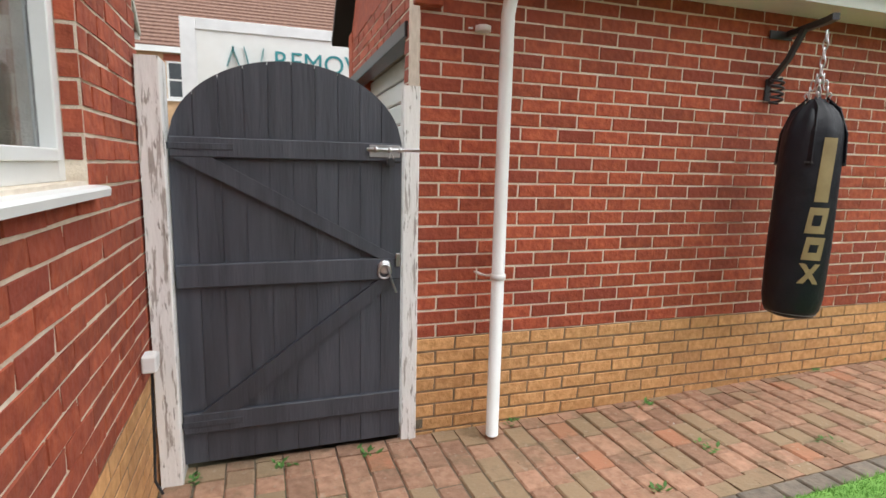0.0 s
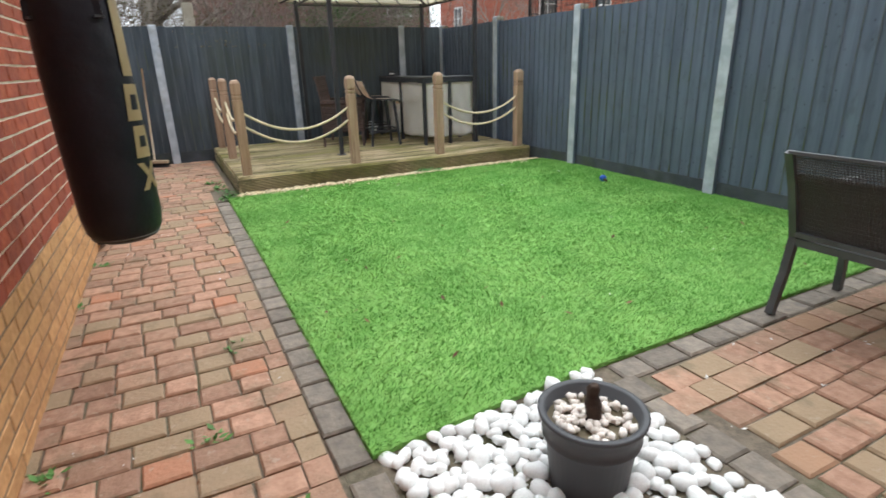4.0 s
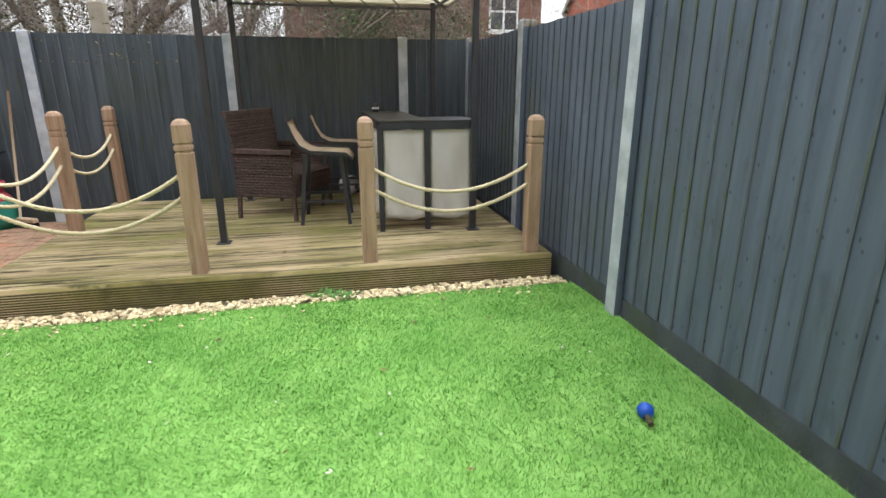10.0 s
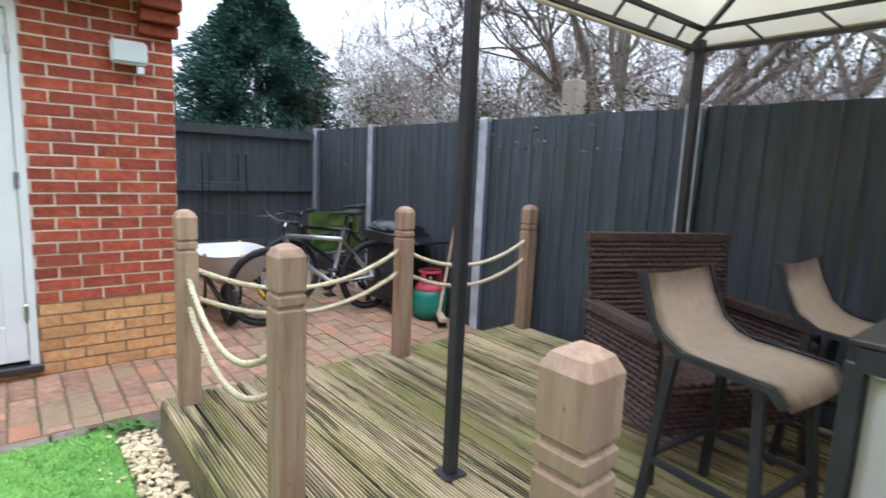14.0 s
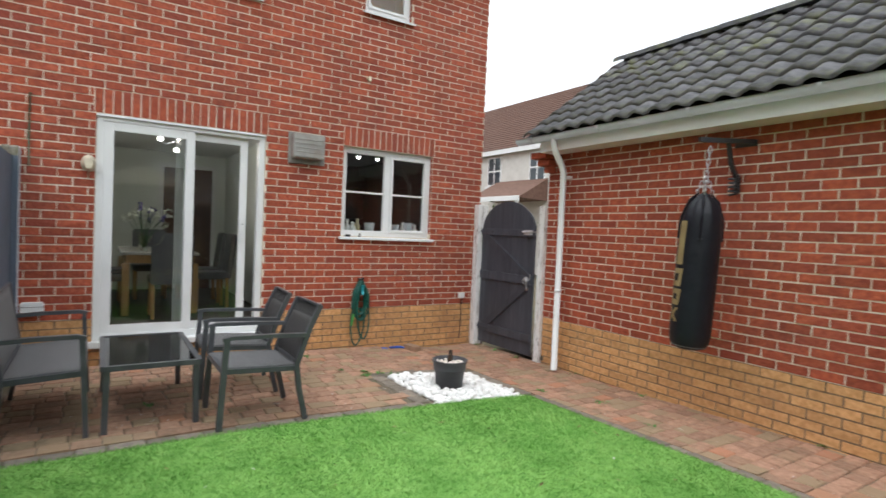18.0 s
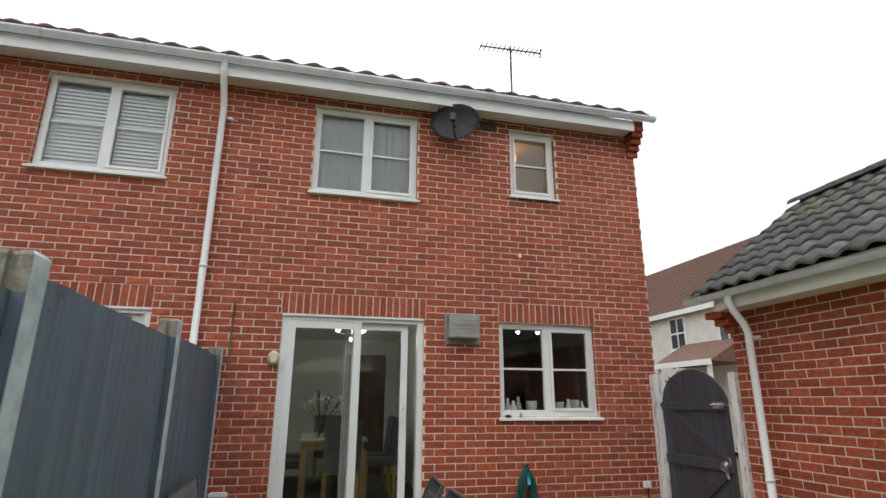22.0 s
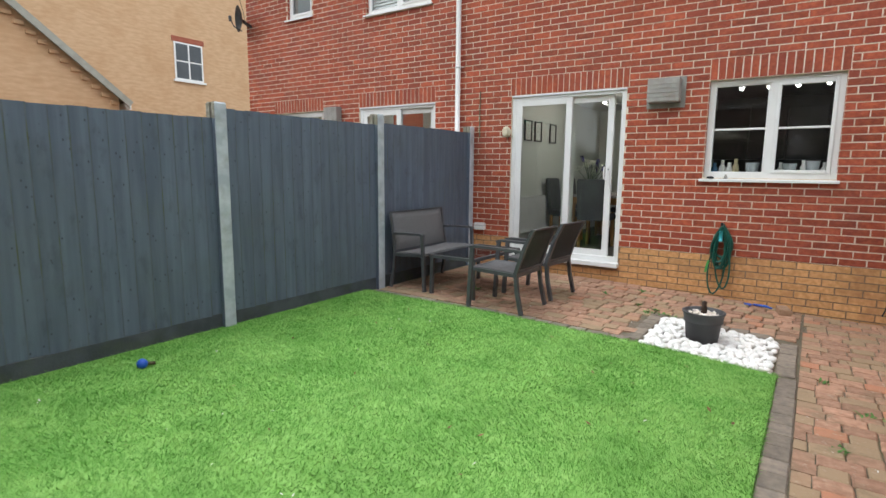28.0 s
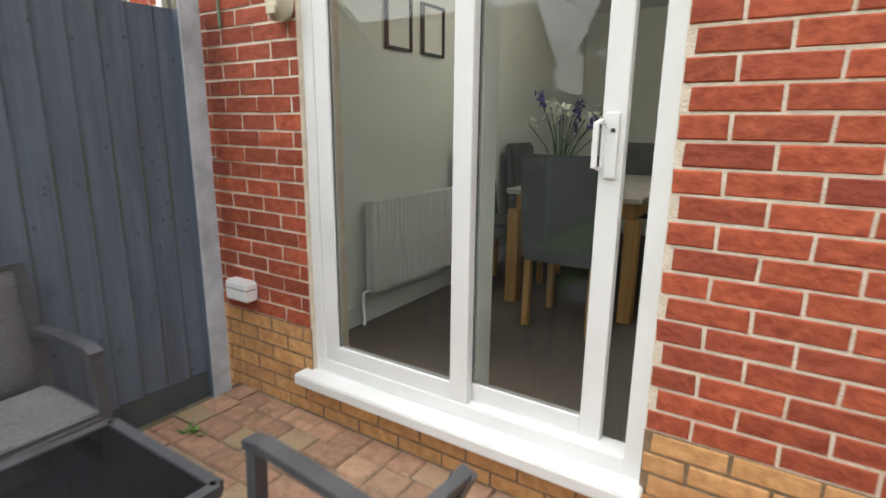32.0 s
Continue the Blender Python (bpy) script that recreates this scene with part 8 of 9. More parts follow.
def far_house(x0, x1, y0, y1, eave, ridge, axis, wall_mat, roof_mat, label, windows=(), courses=24):
    """A plain gabled house; the ridge runs along the axis. windows: (face, along, z, w, h)."""
    t = thing("house", (x0 + x1) / 2, (y0 + y1) / 2, 0, 0, label, "house", "neighbouring houses")
    bm = bmesh.new()
    if axis == "x":
        m = (y0 + y1) / 2
        prof = [(y0, -0.05), (y1, -0.05), (y1, eave), (m, ridge), (y0, eave)]
        rr = [[bm.verts.new((x, p, z)) for p, z in prof] for x in (x0, x1)]
    else:
        m = (x0 + x1) / 2
        prof = [(x0, -0.05), (x1, -0.05), (x1, eave), (m, ridge), (x0, eave)]
        rr = [[bm.verts.new((p, y, z)) for p, z in prof] for y in (y0, y1)]
    for k in range(5):
        bm.faces.new([rr[0][k], rr[0][(k + 1) % 5], rr[1][(k + 1) % 5], rr[1][k]])
    bm.faces.new(rr[0][::-1])
    bm.faces.new(rr[1])
    bmesh.ops.recalc_face_normals(bm, faces=bm.faces[:])
    part("wall", bm, wall_mat, t)
    o = 0.22
    for s in (0, 1):
        bm = bmesh.new()
        n = courses
        a0, a1 = (x0 - o, x1 + o) if axis == "x" else (y0 - o, y1 + o)
        e = (y0, y1)[s] if axis == "x" else (x0, x1)[s]
        e2 = e + (o if s else -o)
        sl = (ridge - eave) / abs(m - e)
        ez = eave - sl * o
        prof = []
        for k in range(n):
            for f, lift in ((k / n, 0.045), (k / n, 0.10), ((k + 1) / n, 0.045)):
                if not (k and f == k / n and lift == 0.045):
                    prof.append((e2 + (m - e2) * f, ez + (ridge - ez) * f + lift))
        v = [[bm.verts.new((a, q, z) if axis == "x" else (q, a, z)) for q, z in prof] for a in (a0, a1)]
        for i in range(len(prof) - 1):
            bm.faces.new([v[0][i], v[0][i + 1], v[1][i + 1], v[1][i]])
        r = part("roof", bm, roof_mat, t)
        bm = bmesh.new()
        if axis == "x":
            box(bm, a0, a1, min(e2, e2 + 0.03), max(e2, e2 + 0.03), ez - 0.14, ez + 0.05)
        else:
            box(bm, min(e2, e2 + 0.03), max(e2, e2 + 0.03), a0, a1, ez - 0.14, ez + 0.05)
        part("gutter", bm, WHITE, t)
        for a in (a0, a1):
            p, q = ((a, e2, ez), (a, m, ridge)) if axis == "x" else ((e2, a, ez), (m, a, ridge))
            part("bargeboard", bar([p, q], 0.06, 0.17), BARGE, t)
    for face, along, z, w, h in windows:
        fx = {"-x": x0, "+x": x1}.get(face)
        fy = {"-y": y0, "+y": y1}.get(face)
        d = -1 if face[0] == "-" else 1

        def wb(a0, a1, z0, z1, i, o2):
            bm = bmesh.new()
            if fx is not None:
                box(bm, min(fx + d * i, fx + d * o2), max(fx + d * i, fx + d * o2), along + a0, along + a1, z0, z1)
            else:
                box(bm, along + a0, along + a1, min(fy + d * i, fy + d * o2), max(fy + d * i, fy + d * o2), z0, z1)
            return bm

        win = part("window", wb(-w / 2, w / 2, z, z + h, -0.02, 0.03), WHITE, t, "white framed window")
        nx, nz = (2, 2)
        for i in range(nx):
            for j in range(nz):
                pw, ph = (w - 0.07 * (nx + 1)) / nx, (h - 0.06 * (nz + 1)) / nz
                a = -w / 2 + 0.07 + i * (pw + 0.07)
                b = z + 0.06 + j * (ph + 0.06)
                part("pane", wb(a, a + pw, b, b + ph, 0.02, 0.036), FARGLASS, win)
        part("sill", wb(-w / 2 - 0.08, w / 2 + 0.08, z - 0.09, z - 0.01, -0.02, 0.09), WHITE, win)
        part("lintel", wb(-w / 2 - 0.08, w / 2 + 0.08, z + h + 0.01, z + h + 0.22, -0.02, 0.025), FARRED if wall_mat is FARBUFF else wall_mat, t)
    return t


def dentils(t, x0, x1, y, eave, apex_z, n, mat):
    """Stepped corbel bricks under a gable's verges."""
    m = (x0 + x1) / 2
    for s in (-1, 1):
        for k in range(n):
            f = (k + 0.5) / n
            x = m + s * (x1 - m) * f
            z = apex_z + (eave - apex_z) * f - 0.30
            part("corbel_brick", bevelled(x - 0.11, x + 0.11, y, y + 0.06, z, z + 0.10, 0.01), mat, t)


far_house(-21.0, -3.0, 12.6, 17.8, 5.0, 7.55, "x", BUFFRENDER, BROWNTILE, "white rendered house with a brown tiled roof beyond the gate", [("-y", -12.2, 3.4, 0.9, 1.2), ("-y", -9.6, 3.4, 0.9, 1.2), ("-y", -8.2, 0.9, 1.0, 1.3)])
far_house(-24.0, -17.5, 8.2, 12.0, 4.8, 7.0, "x", FARRED, BROWNTILE, "red brick house with brown roof far beyond the gate", [("-y", -19.5, 3.2, 1.0, 1.2)])
porch = thing("porch", -10.4, 11.9, 0, 0, "small tiled porch roof on the white house", "porch")
bm = bmesh.new()
v = [bm.verts.new(p) for p in ((-12.0, 11.2, 2.75), (-9.0, 11.2, 2.75), (-9.0, 12.6, 3.55), (-12.0, 12.6, 3.55), (-12.0, 12.6, 2.7), (-9.0, 12.6, 2.7))]
for f in ((0, 1, 2, 3), (0, 4, 5, 1), (1, 5, 2), (0, 3, 4)):
    bm.faces.new([v[k] for k in f])
part("roof", bm, BROWNTILE, porch)
part("fascia", bevelled(-12.05, -8.95, 11.15, 11.2, 2.62, 2.8, 0.005), WHITE, porch)
for x in (-11.8, -9.2):
    part("post", bevelled(x - 0.06, x + 0.06, 11.25, 11.37, 0, 2.7, 0.005), WHITE, porch)
far_house(-5.0, 10.0, 21.0, 28.0, 5.2, 8.6, "x", FARBUFF, BROWNTILE, "buff brick house with a brown roof across the road", [("-y", -2.0, 3.4, 1.1, 1.2)])
far_house(21.0, 27.0, -7.5, 0.7, 4.5, 7.25, "y", FARBROWN, DARKTILE, "dark brown brick house with a large tiled roof", [("-x", -6.2, 3.0, 1.0, 1.2)])
far_house(23.4, 29.9, -26.0, -12.5, 4.9, 7.7, "y", FARRED, BROWNTILE, "red brick house with a brown tiled roof behind the fence", [("-x", -15.0, 3.2, 1.0, 1.2), ("-x", -18.5, 3.2, 1.0, 1.2), ("+y", 27.8, 2.9, 0.9, 1.1)])
bg = far_house(3.0, 12.95, -20.0, -11.0, 2.9, 5.75, "y", FARBUFF, TILE, "buff brick gabled building close behind the fence")
dentils(bg, 3.0, 12.95, -11.0, 2.9, 5.75, 22, FARBUFF)
b2 = far_house(-1.2, 7.0, -19.0, -14.0, 3.25, 6.6, "y", FARBUFF, TILE, "small buff brick gable with stepped corbels")
dentils(b2, -1.2, 7.0, -14.0, 3.25, 6.6, 18, FARBUFF)
far_house(-26.0, 6.0, -30.0, -20.0, 10.5, 14.0, "x", FARBUFF, BROWNTILE, "tall buff brick house beyond the terrace", [("+y", -6.9, 4.95, 1.25, 1.5), ("+y", -14.0, 4.95, 1.25, 1.5)])
for x, y, z0, z1 in ((24.5, -15.0, 7.4, 8.9), (25.5, -4.0, 6.8, 8.4), (27.0, -18.5, 7.4, 8.8)):
    t = thing("tv_aerial", x, y, z0, 0, "thin television aerial on a far roof", "aerial", "far aerials")
    part("mast", sweep(bmesh.new(), [(x, y, z0 - 0.6), (x, y, z1)], 0.02, 5), METAL, t)
    part("boom", sweep(bmesh.new(), [(x, y - 0.5, z1 - 0.1), (x, y + 0.5, z1 - 0.1)], 0.015, 5), METAL, t)

# removal lorry beyond the gate
TEALSIGN = material("teal_sign_paint", (0.02, 0.22, 0.25), (0.03, 0.26, 0.29), 0.4, 3, bump=0)
lorry = thing("lorry", 2.0, 9.5, 0, 0, "white box-bodied removal lorry with teal lettering", "lorry")
part("box_body", bevelled(-0.69, 4.6, 8.52, 10.7, 0.85, 3.20, 0.02, 2), WHITE, lorry)
for b in ((-0.69, -0.50, 0.85, 3.2), (-0.50, 4.6, 3.06, 3.2)):
    part("corner_rail", bevelled(b[0], b[1], 8.500, 8.519, b[2], b[3], 0.004), GUTTER, lorry)
part("teal_band", bevelled(-0.48, 4.55, 8.506, 8.519, 0.95, 2.33, 0.003), TEALSIGN, lorry)
for x0, x1, lean in ((-0.16, -0.09, 0.09), (0.0, 0.07, -0.09), (0.12, 0.18, -0.06), (0.26, 0.32, 0.05)):
    part("letter_bar", moved(bar([(x0 + 0.03, 8.512, 2.62), (x0 + 0.03 + lean, 8.512, 2.88)], 0.072, 0.012), Matrix()), TEALSIGN, lorry)
cu = bpy.data.curves.new("lettering", "FONT")
cu.body, cu.size, cu.extrude, cu.align_x = "REMOV", 0.36, 0.003, "LEFT"
ob = new("lettering", cu)
ob.matrix_basis = pose(0.46, 8.512, 2.62, 90, 0, 0)
me = bpy.data.meshes.new_from_object(ob.evaluated_get(bpy.context.evaluated_depsgraph_get()))
bpy.data.objects.remove(ob)
me.materials.clear()
me.materials.append(TEALSIGN)
ob = new("lettering", me)
ob.parent = lorry
ob.matrix_parent_inverse = lorry.matrix_basis.inverted()
ob.matrix_basis = pose(0.46, 8.512, 2.62, 90, 0, 0)
for k in range(6):
    part("small_letter_bar", bevelled(-0.03 + 0.13 * k, 0.06 + 0.13 * k, 8.508, 8.519, 2.44, 2.54, 0.002), TEALSIGN, lorry)
part("chassis", bevelled(-0.5, 6.2, 8.9, 10.4, 0.45, 0.85, 0.02), METAL, lorry)
part("cab", bevelled(4.75, 6.4, 8.7, 10.6, 0.5, 2.5, 0.15, 3), WHITE, lorry)
for x in (0.5, 5.4):
    for y in (8.75, 10.25):
        w = part("wheel", moved(turned([(0.40, -0.12), (0.43, -0.08), (0.43, 0.08), (0.40, 0.12), (0.20, 0.10)], 24), pose(x, y + 0.1, 0.43, 90, 0, 0)), RUBBER, lorry)

# white garage door behind the gate
gd = thing("door_4", 1.2, 4.5, 0, 0, "white ribbed up-and-over garage door", "garage door", kind="structure")
for k in range(14):
    part("rib", bevelled(1.15, 1.185, 3.48, 5.58, 0.02 + 0.148 * k, 0.155 + 0.148 * k, 0.008), WHITE, gd)
part("lintel", bevelled(GX0 - 0.012, GX0 + 0.10, 3.40, 5.6, 2.04, 2.12, 0.004), METAL, gd)

# trampoline
tr = thing("trampoline", 11.6, -7.6, 0, 0, "round garden trampoline with green padded rim and black net", "trampoline")
GREENPAD = material("green_pad", (0.02, 0.22, 0.12), (0.03, 0.28, 0.16), 0.5, 4, bump=0.1)
NETB = material("black_net", (0.015, 0.015, 0.017), (0.025, 0.025, 0.027), 0.8, 60, bump=0.3)
ring = [(11.6 + 1.75 * math.cos(k * math.tau / 40), -7.6 + 1.75 * math.sin(k * math.tau / 40), 3.02) for k in range(40)]
part("top_rim", sweep(bmesh.new(), ring, 0.045, 8, close=True), GREENPAD, tr)
part("jumping_rim", sweep(bmesh.new(), [(x, y, 0.9) for x, y, z in ring], 0.06, 8, close=True), GREENPAD, tr)
for k in range(0, 40, 5):
    part("pole", sweep(bmesh.new(), [(ring[k][0], ring[k][1], 0), (ring[k][0], ring[k][1], 3.05)], 0.03, 8), NETB, tr)
bm = bmesh.new()
for k in range(80):
    a = k * math.tau / 80
    sweep(bm, [(11.6 + 1.7 * math.cos(a), -7.6 + 1.7 * math.sin(a), 0.9), (11.6 + 1.7 * math.cos(a), -7.6 + 1.7 * math.sin(a), 3.0)], 0.006, 3)
for z in range(16):
    sweep(bm, [(11.6 + 1.7 * math.cos(k * math.tau / 40), -7.6 + 1.7 * math.sin(k * math.tau / 40), 1.0 + 0.13 * z - 0.06 * abs(math.sin(k * math.tau / 16))) for k in range(40)], 0.006, 3, close=True)
part("net", bm, NETB, tr)

# ---------- trees and hedge ----------
BARK = material("grey_brown_bark", (0.20, 0.175, 0.145), (0.34, 0.30, 0.25), 0.9, 10, bump=0.6, bscale=20, stretch=(1, 1, 0.3))
TWIG = material("thin_twig", (0.20, 0.155, 0.135), (0.32, 0.26, 0.23), 0.9, 6, bump=0, spread=0.3)


def grow(bm, p, d, r, length, depth, rng, spread=0.55, droop=0.0, tips=None, up=0.15):
    pts, rs = [p.copy()], [r]
    n = 4
    for k in range(n):
        d = (d + Vector((rng.gauss(0, 0.14), rng.gauss(0, 0.14), rng.gauss(0, 0.10) + up * 0.25 - droop))).normalized()
        p = p + d * length / n
        pts.append(p.copy())
        rs.append(r * (1 - 0.45 * (k + 1) / n))
    sweep(bm, pts, rs, 6 if depth > 2 else 4 if depth > 0 else 3, caps=False)
    if tips is not None and depth <= 1:
        tips.extend(pts[1:])
    if depth == 0:
        return
    for k in range(rng.randint(2, 4) if depth > 1 else rng.randint(3, 5)):
        i = rng.randint(2, n)
        axis = Vector((rng.gauss(0, 1), rng.gauss(0, 1), rng.gauss(0, 0.5))).normalized()
        nd = (d + axis * spread * rng.uniform(0.7, 1.4)).normalized()
        grow(bm, pts[i].copy(), nd, rs[i] * rng.uniform(0.55, 0.8), length * rng.uniform(0.6, 0.85), depth - 1, rng, spread, droop, tips, up)


def bare_tree(x, y, h, r, seed, label, stems=1, depth=4, lean=(0, 0), z=-0.06, group="bare trees"):
    rng = random.Random(seed)
    t = thing("tree", x, y, 0, 0, label, "tree", group)
    tips = []
    for s in range(stems):
        bm = bmesh.new()
        base = Vector((x + rng.uniform(-0.2, 0.2) * (stems > 1), y + rng.uniform(-0.2, 0.2) * (stems > 1), z))
        d = Vector((lean[0] + rng.gauss(0, 0.18) * (stems > 1), lean[1] + rng.gauss(0, 0.25) * (stems > 1), 1)).normalized()
        grow(bm, base, d, r, h * 0.38, depth, rng, 0.62, 0.02, tips)
        part("trunk", bm, BARK, t)
    bm = bmesh.new()
    for p in tips:
        for k in range(2):
            d = Vector((rng.gauss(0, 1), rng.gauss(0, 1), rng.gauss(0.2, 0.7))).normalized()
            a = p + d * rng.uniform(0.12, 0.40)
            b = a + (d + Vector((rng.gauss(0, 0.4), rng.gauss(0, 0.4), rng.gauss(0, 0.4)))).normalized() * rng.uniform(0.1, 0.35)
            w = r * 0.035 + 0.002
            s = Vector((w, w * rng.uniform(-1, 1), 0))
            v = [bm.verts.new(q) for q in (p - s, p + s, a + s * 0.7, a - s * 0.7, b)]
            bm.faces.new(v[:4])
            bm.faces.new([v[3], v[2], v[4]])
    part("crown", bm, TWIG, t, "leafless crown of fine twigs")
    return t


bare_tree(12.2, 2.9, 7.6, 0.15, 5, "large leafless spreading tree behind the back fence", 4, 5, (0.0, -0.25))
bare_tree(11.3, 1.3, 5.6, 0.12, 9, "leafless tree with pale leaning limbs behind the fence", 2, 5, (0.1, -0.5))
bare_tree(13.0, 5.6, 6.0, 0.10, 12, "leafless tree behind the back fence", 4, 4)
bare_tree(12.0, 8.4, 4.2, 0.06, 17, "leafless shrubby tree behind the yard", 4, 4)
bare_tree(14.5, -6.5, 5.0, 0.07, 23, "leafless tree beside the far houses", 2, 4)
bare_tree(16.5, -11.5, 5.5, 0.08, 29, "leafless tree between the far houses", 1, 4)
bare_tree(1.5, -22.5, 9.0, 0.16, 31, "old leafless tree beyond the buff gable", 1, 4)
bare_tree(11.2, -1.4, 3.4, 0.05, 37, "thin leafless tree behind the fence corner", 3, 4)


def brush(name, label, n, x0, x1, y0, y1, z0, z1, mat, size, seed, thin=False, cat="shrub", dense=1.6):
    """Uneven mass of small leaves or twigs, gathered in clumps with gaps."""
    g = np.random.default_rng(seed)
    nc = max(6, int((x1 - x0) * (y1 - y0) * dense) + 6)
    cc = np.stack([g.uniform(x0, x1, nc), g.uniform(y0, y1, nc), z0 + (z1 - z0) * g.beta(1.6, 2.0, nc)], 1)
    which = g.integers(0, nc, n)
    p = cc[which] + g.normal(0, 1, (n, 3)) * np.array([0.35, 0.35, 0.30]) * g.uniform(0.6, 1.2, (nc, 1))[which]
    p[:, 2] = np.clip(p[:, 2], z0, None)
    d = g.normal(0, 1, (n, 3))
    d[:, 2] = np.abs(d[:, 2]) * (1.6 if thin else 0.6)
    d /= np.linalg.norm(d, axis=1)[:, None]
    s = np.cross(d, g.normal(0, 1, (n, 3)))
    s /= np.linalg.norm(s, axis=1)[:, None]
    ln = size * g.uniform(0.5, 1.4, n)[:, None] * (5.0 if thin else 1.0)
    wd = (0.0035 if thin else size * 0.32)
    q = np.stack([p, p + d * ln * 0.5 + s * wd, p + d * ln, p + d * ln * 0.5 - s * wd], 1).reshape(-1, 3)
    me = bpy.data.meshes.new(name)
    me.from_pydata(q.tolist(), [], np.arange(4 * n).reshape(-1, 4).tolist())
    me.materials.append(mat)
    return tagged(new(name, me), label, cat, kind="stuff")


IVY = material("dark_ivy_leaf", (0.035, 0.06, 0.022), (0.065, 0.10, 0.04), 0.5, 3, bump=0, spread=0.4)
OLIVE = material("dull_winter_leaf", (0.10, 0.085, 0.045), (0.16, 0.135, 0.075), 0.8, 3, bump=0, spread=0.4)
LAUREL = material("green_shrub_leaf", (0.07, 0.12, 0.04), (0.12, 0.19, 0.06), 0.5, 3, bump=0, spread=0.4)
brush("hedge_twigs", "tangled bare hedge twigs behind the back fence", 24000, 10.2, 13.5, -2.5, 9.5, 0.8, 3.1, TWIG, 0.10, 1, True)
brush("hedge", "dull brown-green winter hedge behind the back fence", 17000, 10.3, 12.5, 1.5, 9.5, 0.6, 2.35, OLIVE, 0.040, 2)
brush("ivy_hedge", "dark ivy growing over the back hedge", 10000, 10.2, 12.0, 2.5, 7.5, 0.8, 2.6, IVY, 0.042, 3)
brush("green_shrub", "green leafy shrub behind the fence corner", 12000, 10.2, 12.5, -2.8, 0.6, 0.8, 2.6, LAUREL, 0.045, 4)
brush("far_woods_twigs", "hazy bare woodland far behind the garden", 26000, 16.0, 24.0, 1.5, 24.0, 0.5, 5.2, TWIG, 0.16, 6, True, "woods", 0.9)
brush("far_hedge", "dark hedge far behind the garden", 7000, 14.0, 18.0, 3.0, 20.0, 0.0, 2.6, OLIVE, 0.12, 7, False, "hedge", 0.8)
brush("fence_creeper", "dead creeper clinging to the fence top", 220, 8.88, 8.95, 1.55, 2.1, 1.52, 1.80, OLIVE, 0.03, 8, False, "creeper", 40)
brush("gate_bush", "green clump of conifer showing beyond the gate", 5000, -4.5, -3.6, 5.1, 6.2, 0.3, 2.05, LAUREL, 0.06, 9)

CONIF = material("blue_green_conifer", (0.030, 0.075, 0.060), (0.065, 0.13, 0.10), 0.85, 4, bump=0, spread=0.3, spec=0.1)
con = thing("conifer", 9.7, 9.7, 0, 0, "dark blue-green conifer behind the yard fence", "tree")
part("trunk", sweep(bmesh.new(), [(9.7, 9.7, -0.2), (9.7, 9.7, 4.6)], [0.14, 0.02], 8), BARK, con)
g = np.random.default_rng(77)
n = 90000
h = g.uniform(0, 1, n) ** 0.8
ang = g.uniform(0, math.tau, n)
bump = 1 + 0.22 * np.sin(ang * 5 + h * 23) + 0.15 * np.sin(ang * 9 - h * 40)
rad = (2.35 * (1 - h) ** 0.62 * (0.9 + 0.1 * np.sin(h * 19 + 1.3)) + 0.06) * bump * g.uniform(0.02, 1, n) ** 0.4
p = np.stack([9.7 + rad * np.cos(ang), 9.7 + rad * np.sin(ang), 0.3 + 4.4 * h - 0.15 * rad], 1)
d = np.stack([np.cos(ang), np.sin(ang), g.uniform(-0.5, 0.4, n)], 1) + g.normal(0, 0.35, (n, 3))
d /= np.linalg.norm(d, axis=1)[:, None]
s = np.cross(d, g.normal(0, 1, (n, 3)))
s /= np.linalg.norm(s, axis=1)[:, None]
ln = g.uniform(0.06, 0.17, n)[:, None]
q = np.stack([p, p + d * ln * 0.5 + s * 0.014, p + d * ln, p + d * ln * 0.5 - s * 0.014], 1).reshape(-1, 3)
me = bpy.data.meshes.new("crown")
me.from_pydata(q.tolist(), [], np.arange(4 * n).reshape(-1, 4).tolist())
me.materials.append(CONIF)
ob = new("crown", me)
ob.parent = con
ob.matrix_parent_inverse = con.matrix_basis.inverted()
stump = thing("old_post", 9.45, 1.90, 0, 0, "old pale timber post standing behind the fence", "post")
part("post_body", bevelled(9.38, 9.52, 1.83, 1.97, -0.19, 2.12, 0.01), material("pale_old_timber", (0.30, 0.26, 0.20), (0.38, 0.34, 0.27), 0.9, 8, bump=0.3), stump)


# ---------- block paving, piece by piece ----------
def paver_mesh(l, w, mat, n):
    rng3 = random.Random(n * 17 + int(l * 1000))
    bm = bmesh.new()
    b = 0.008
    z = 0.0
    low = [(0, 0, -0.03), (l, 0, -0.03), (l, w, -0.03), (0, w, -0.03)]
    j = lambda a: rng3.uniform(-a, a)
    mid = [(j(0.003), j(0.003), -b), (l + j(0.003), j(0.003), -b), (l + j(0.003), w + j(0.003), -b), (j(0.003), w + j(0.003), -b)]
    top = [(b, b, j(0.0015)), (l - b, b, j(0.0015)), (l - b, w - b, j(0.0015)), (b, w - b, j(0.0015))]
    r = [[bm.verts.new(p) for p in q] for q in (low, mid, top)]
    for p, q in zip(r, r[1:]):
        for k in range(4):
            bm.faces.new([p[k], p[(k + 1) % 4], q[(k + 1) % 4], q[k]])
    bm.faces.new(r[2])
    me = bpy.data.meshes.new("paver")
    bm.to_mesh(me)
    bm.free()
    me.materials.append(mat)
    return me


PAVERS = {(l, m.name): [paver_mesh(l - 0.007, 0.123, m, k) for k in range(3)] for l in (0.13, 0.16, 0.20) for m in (PAVER, EDGER)}


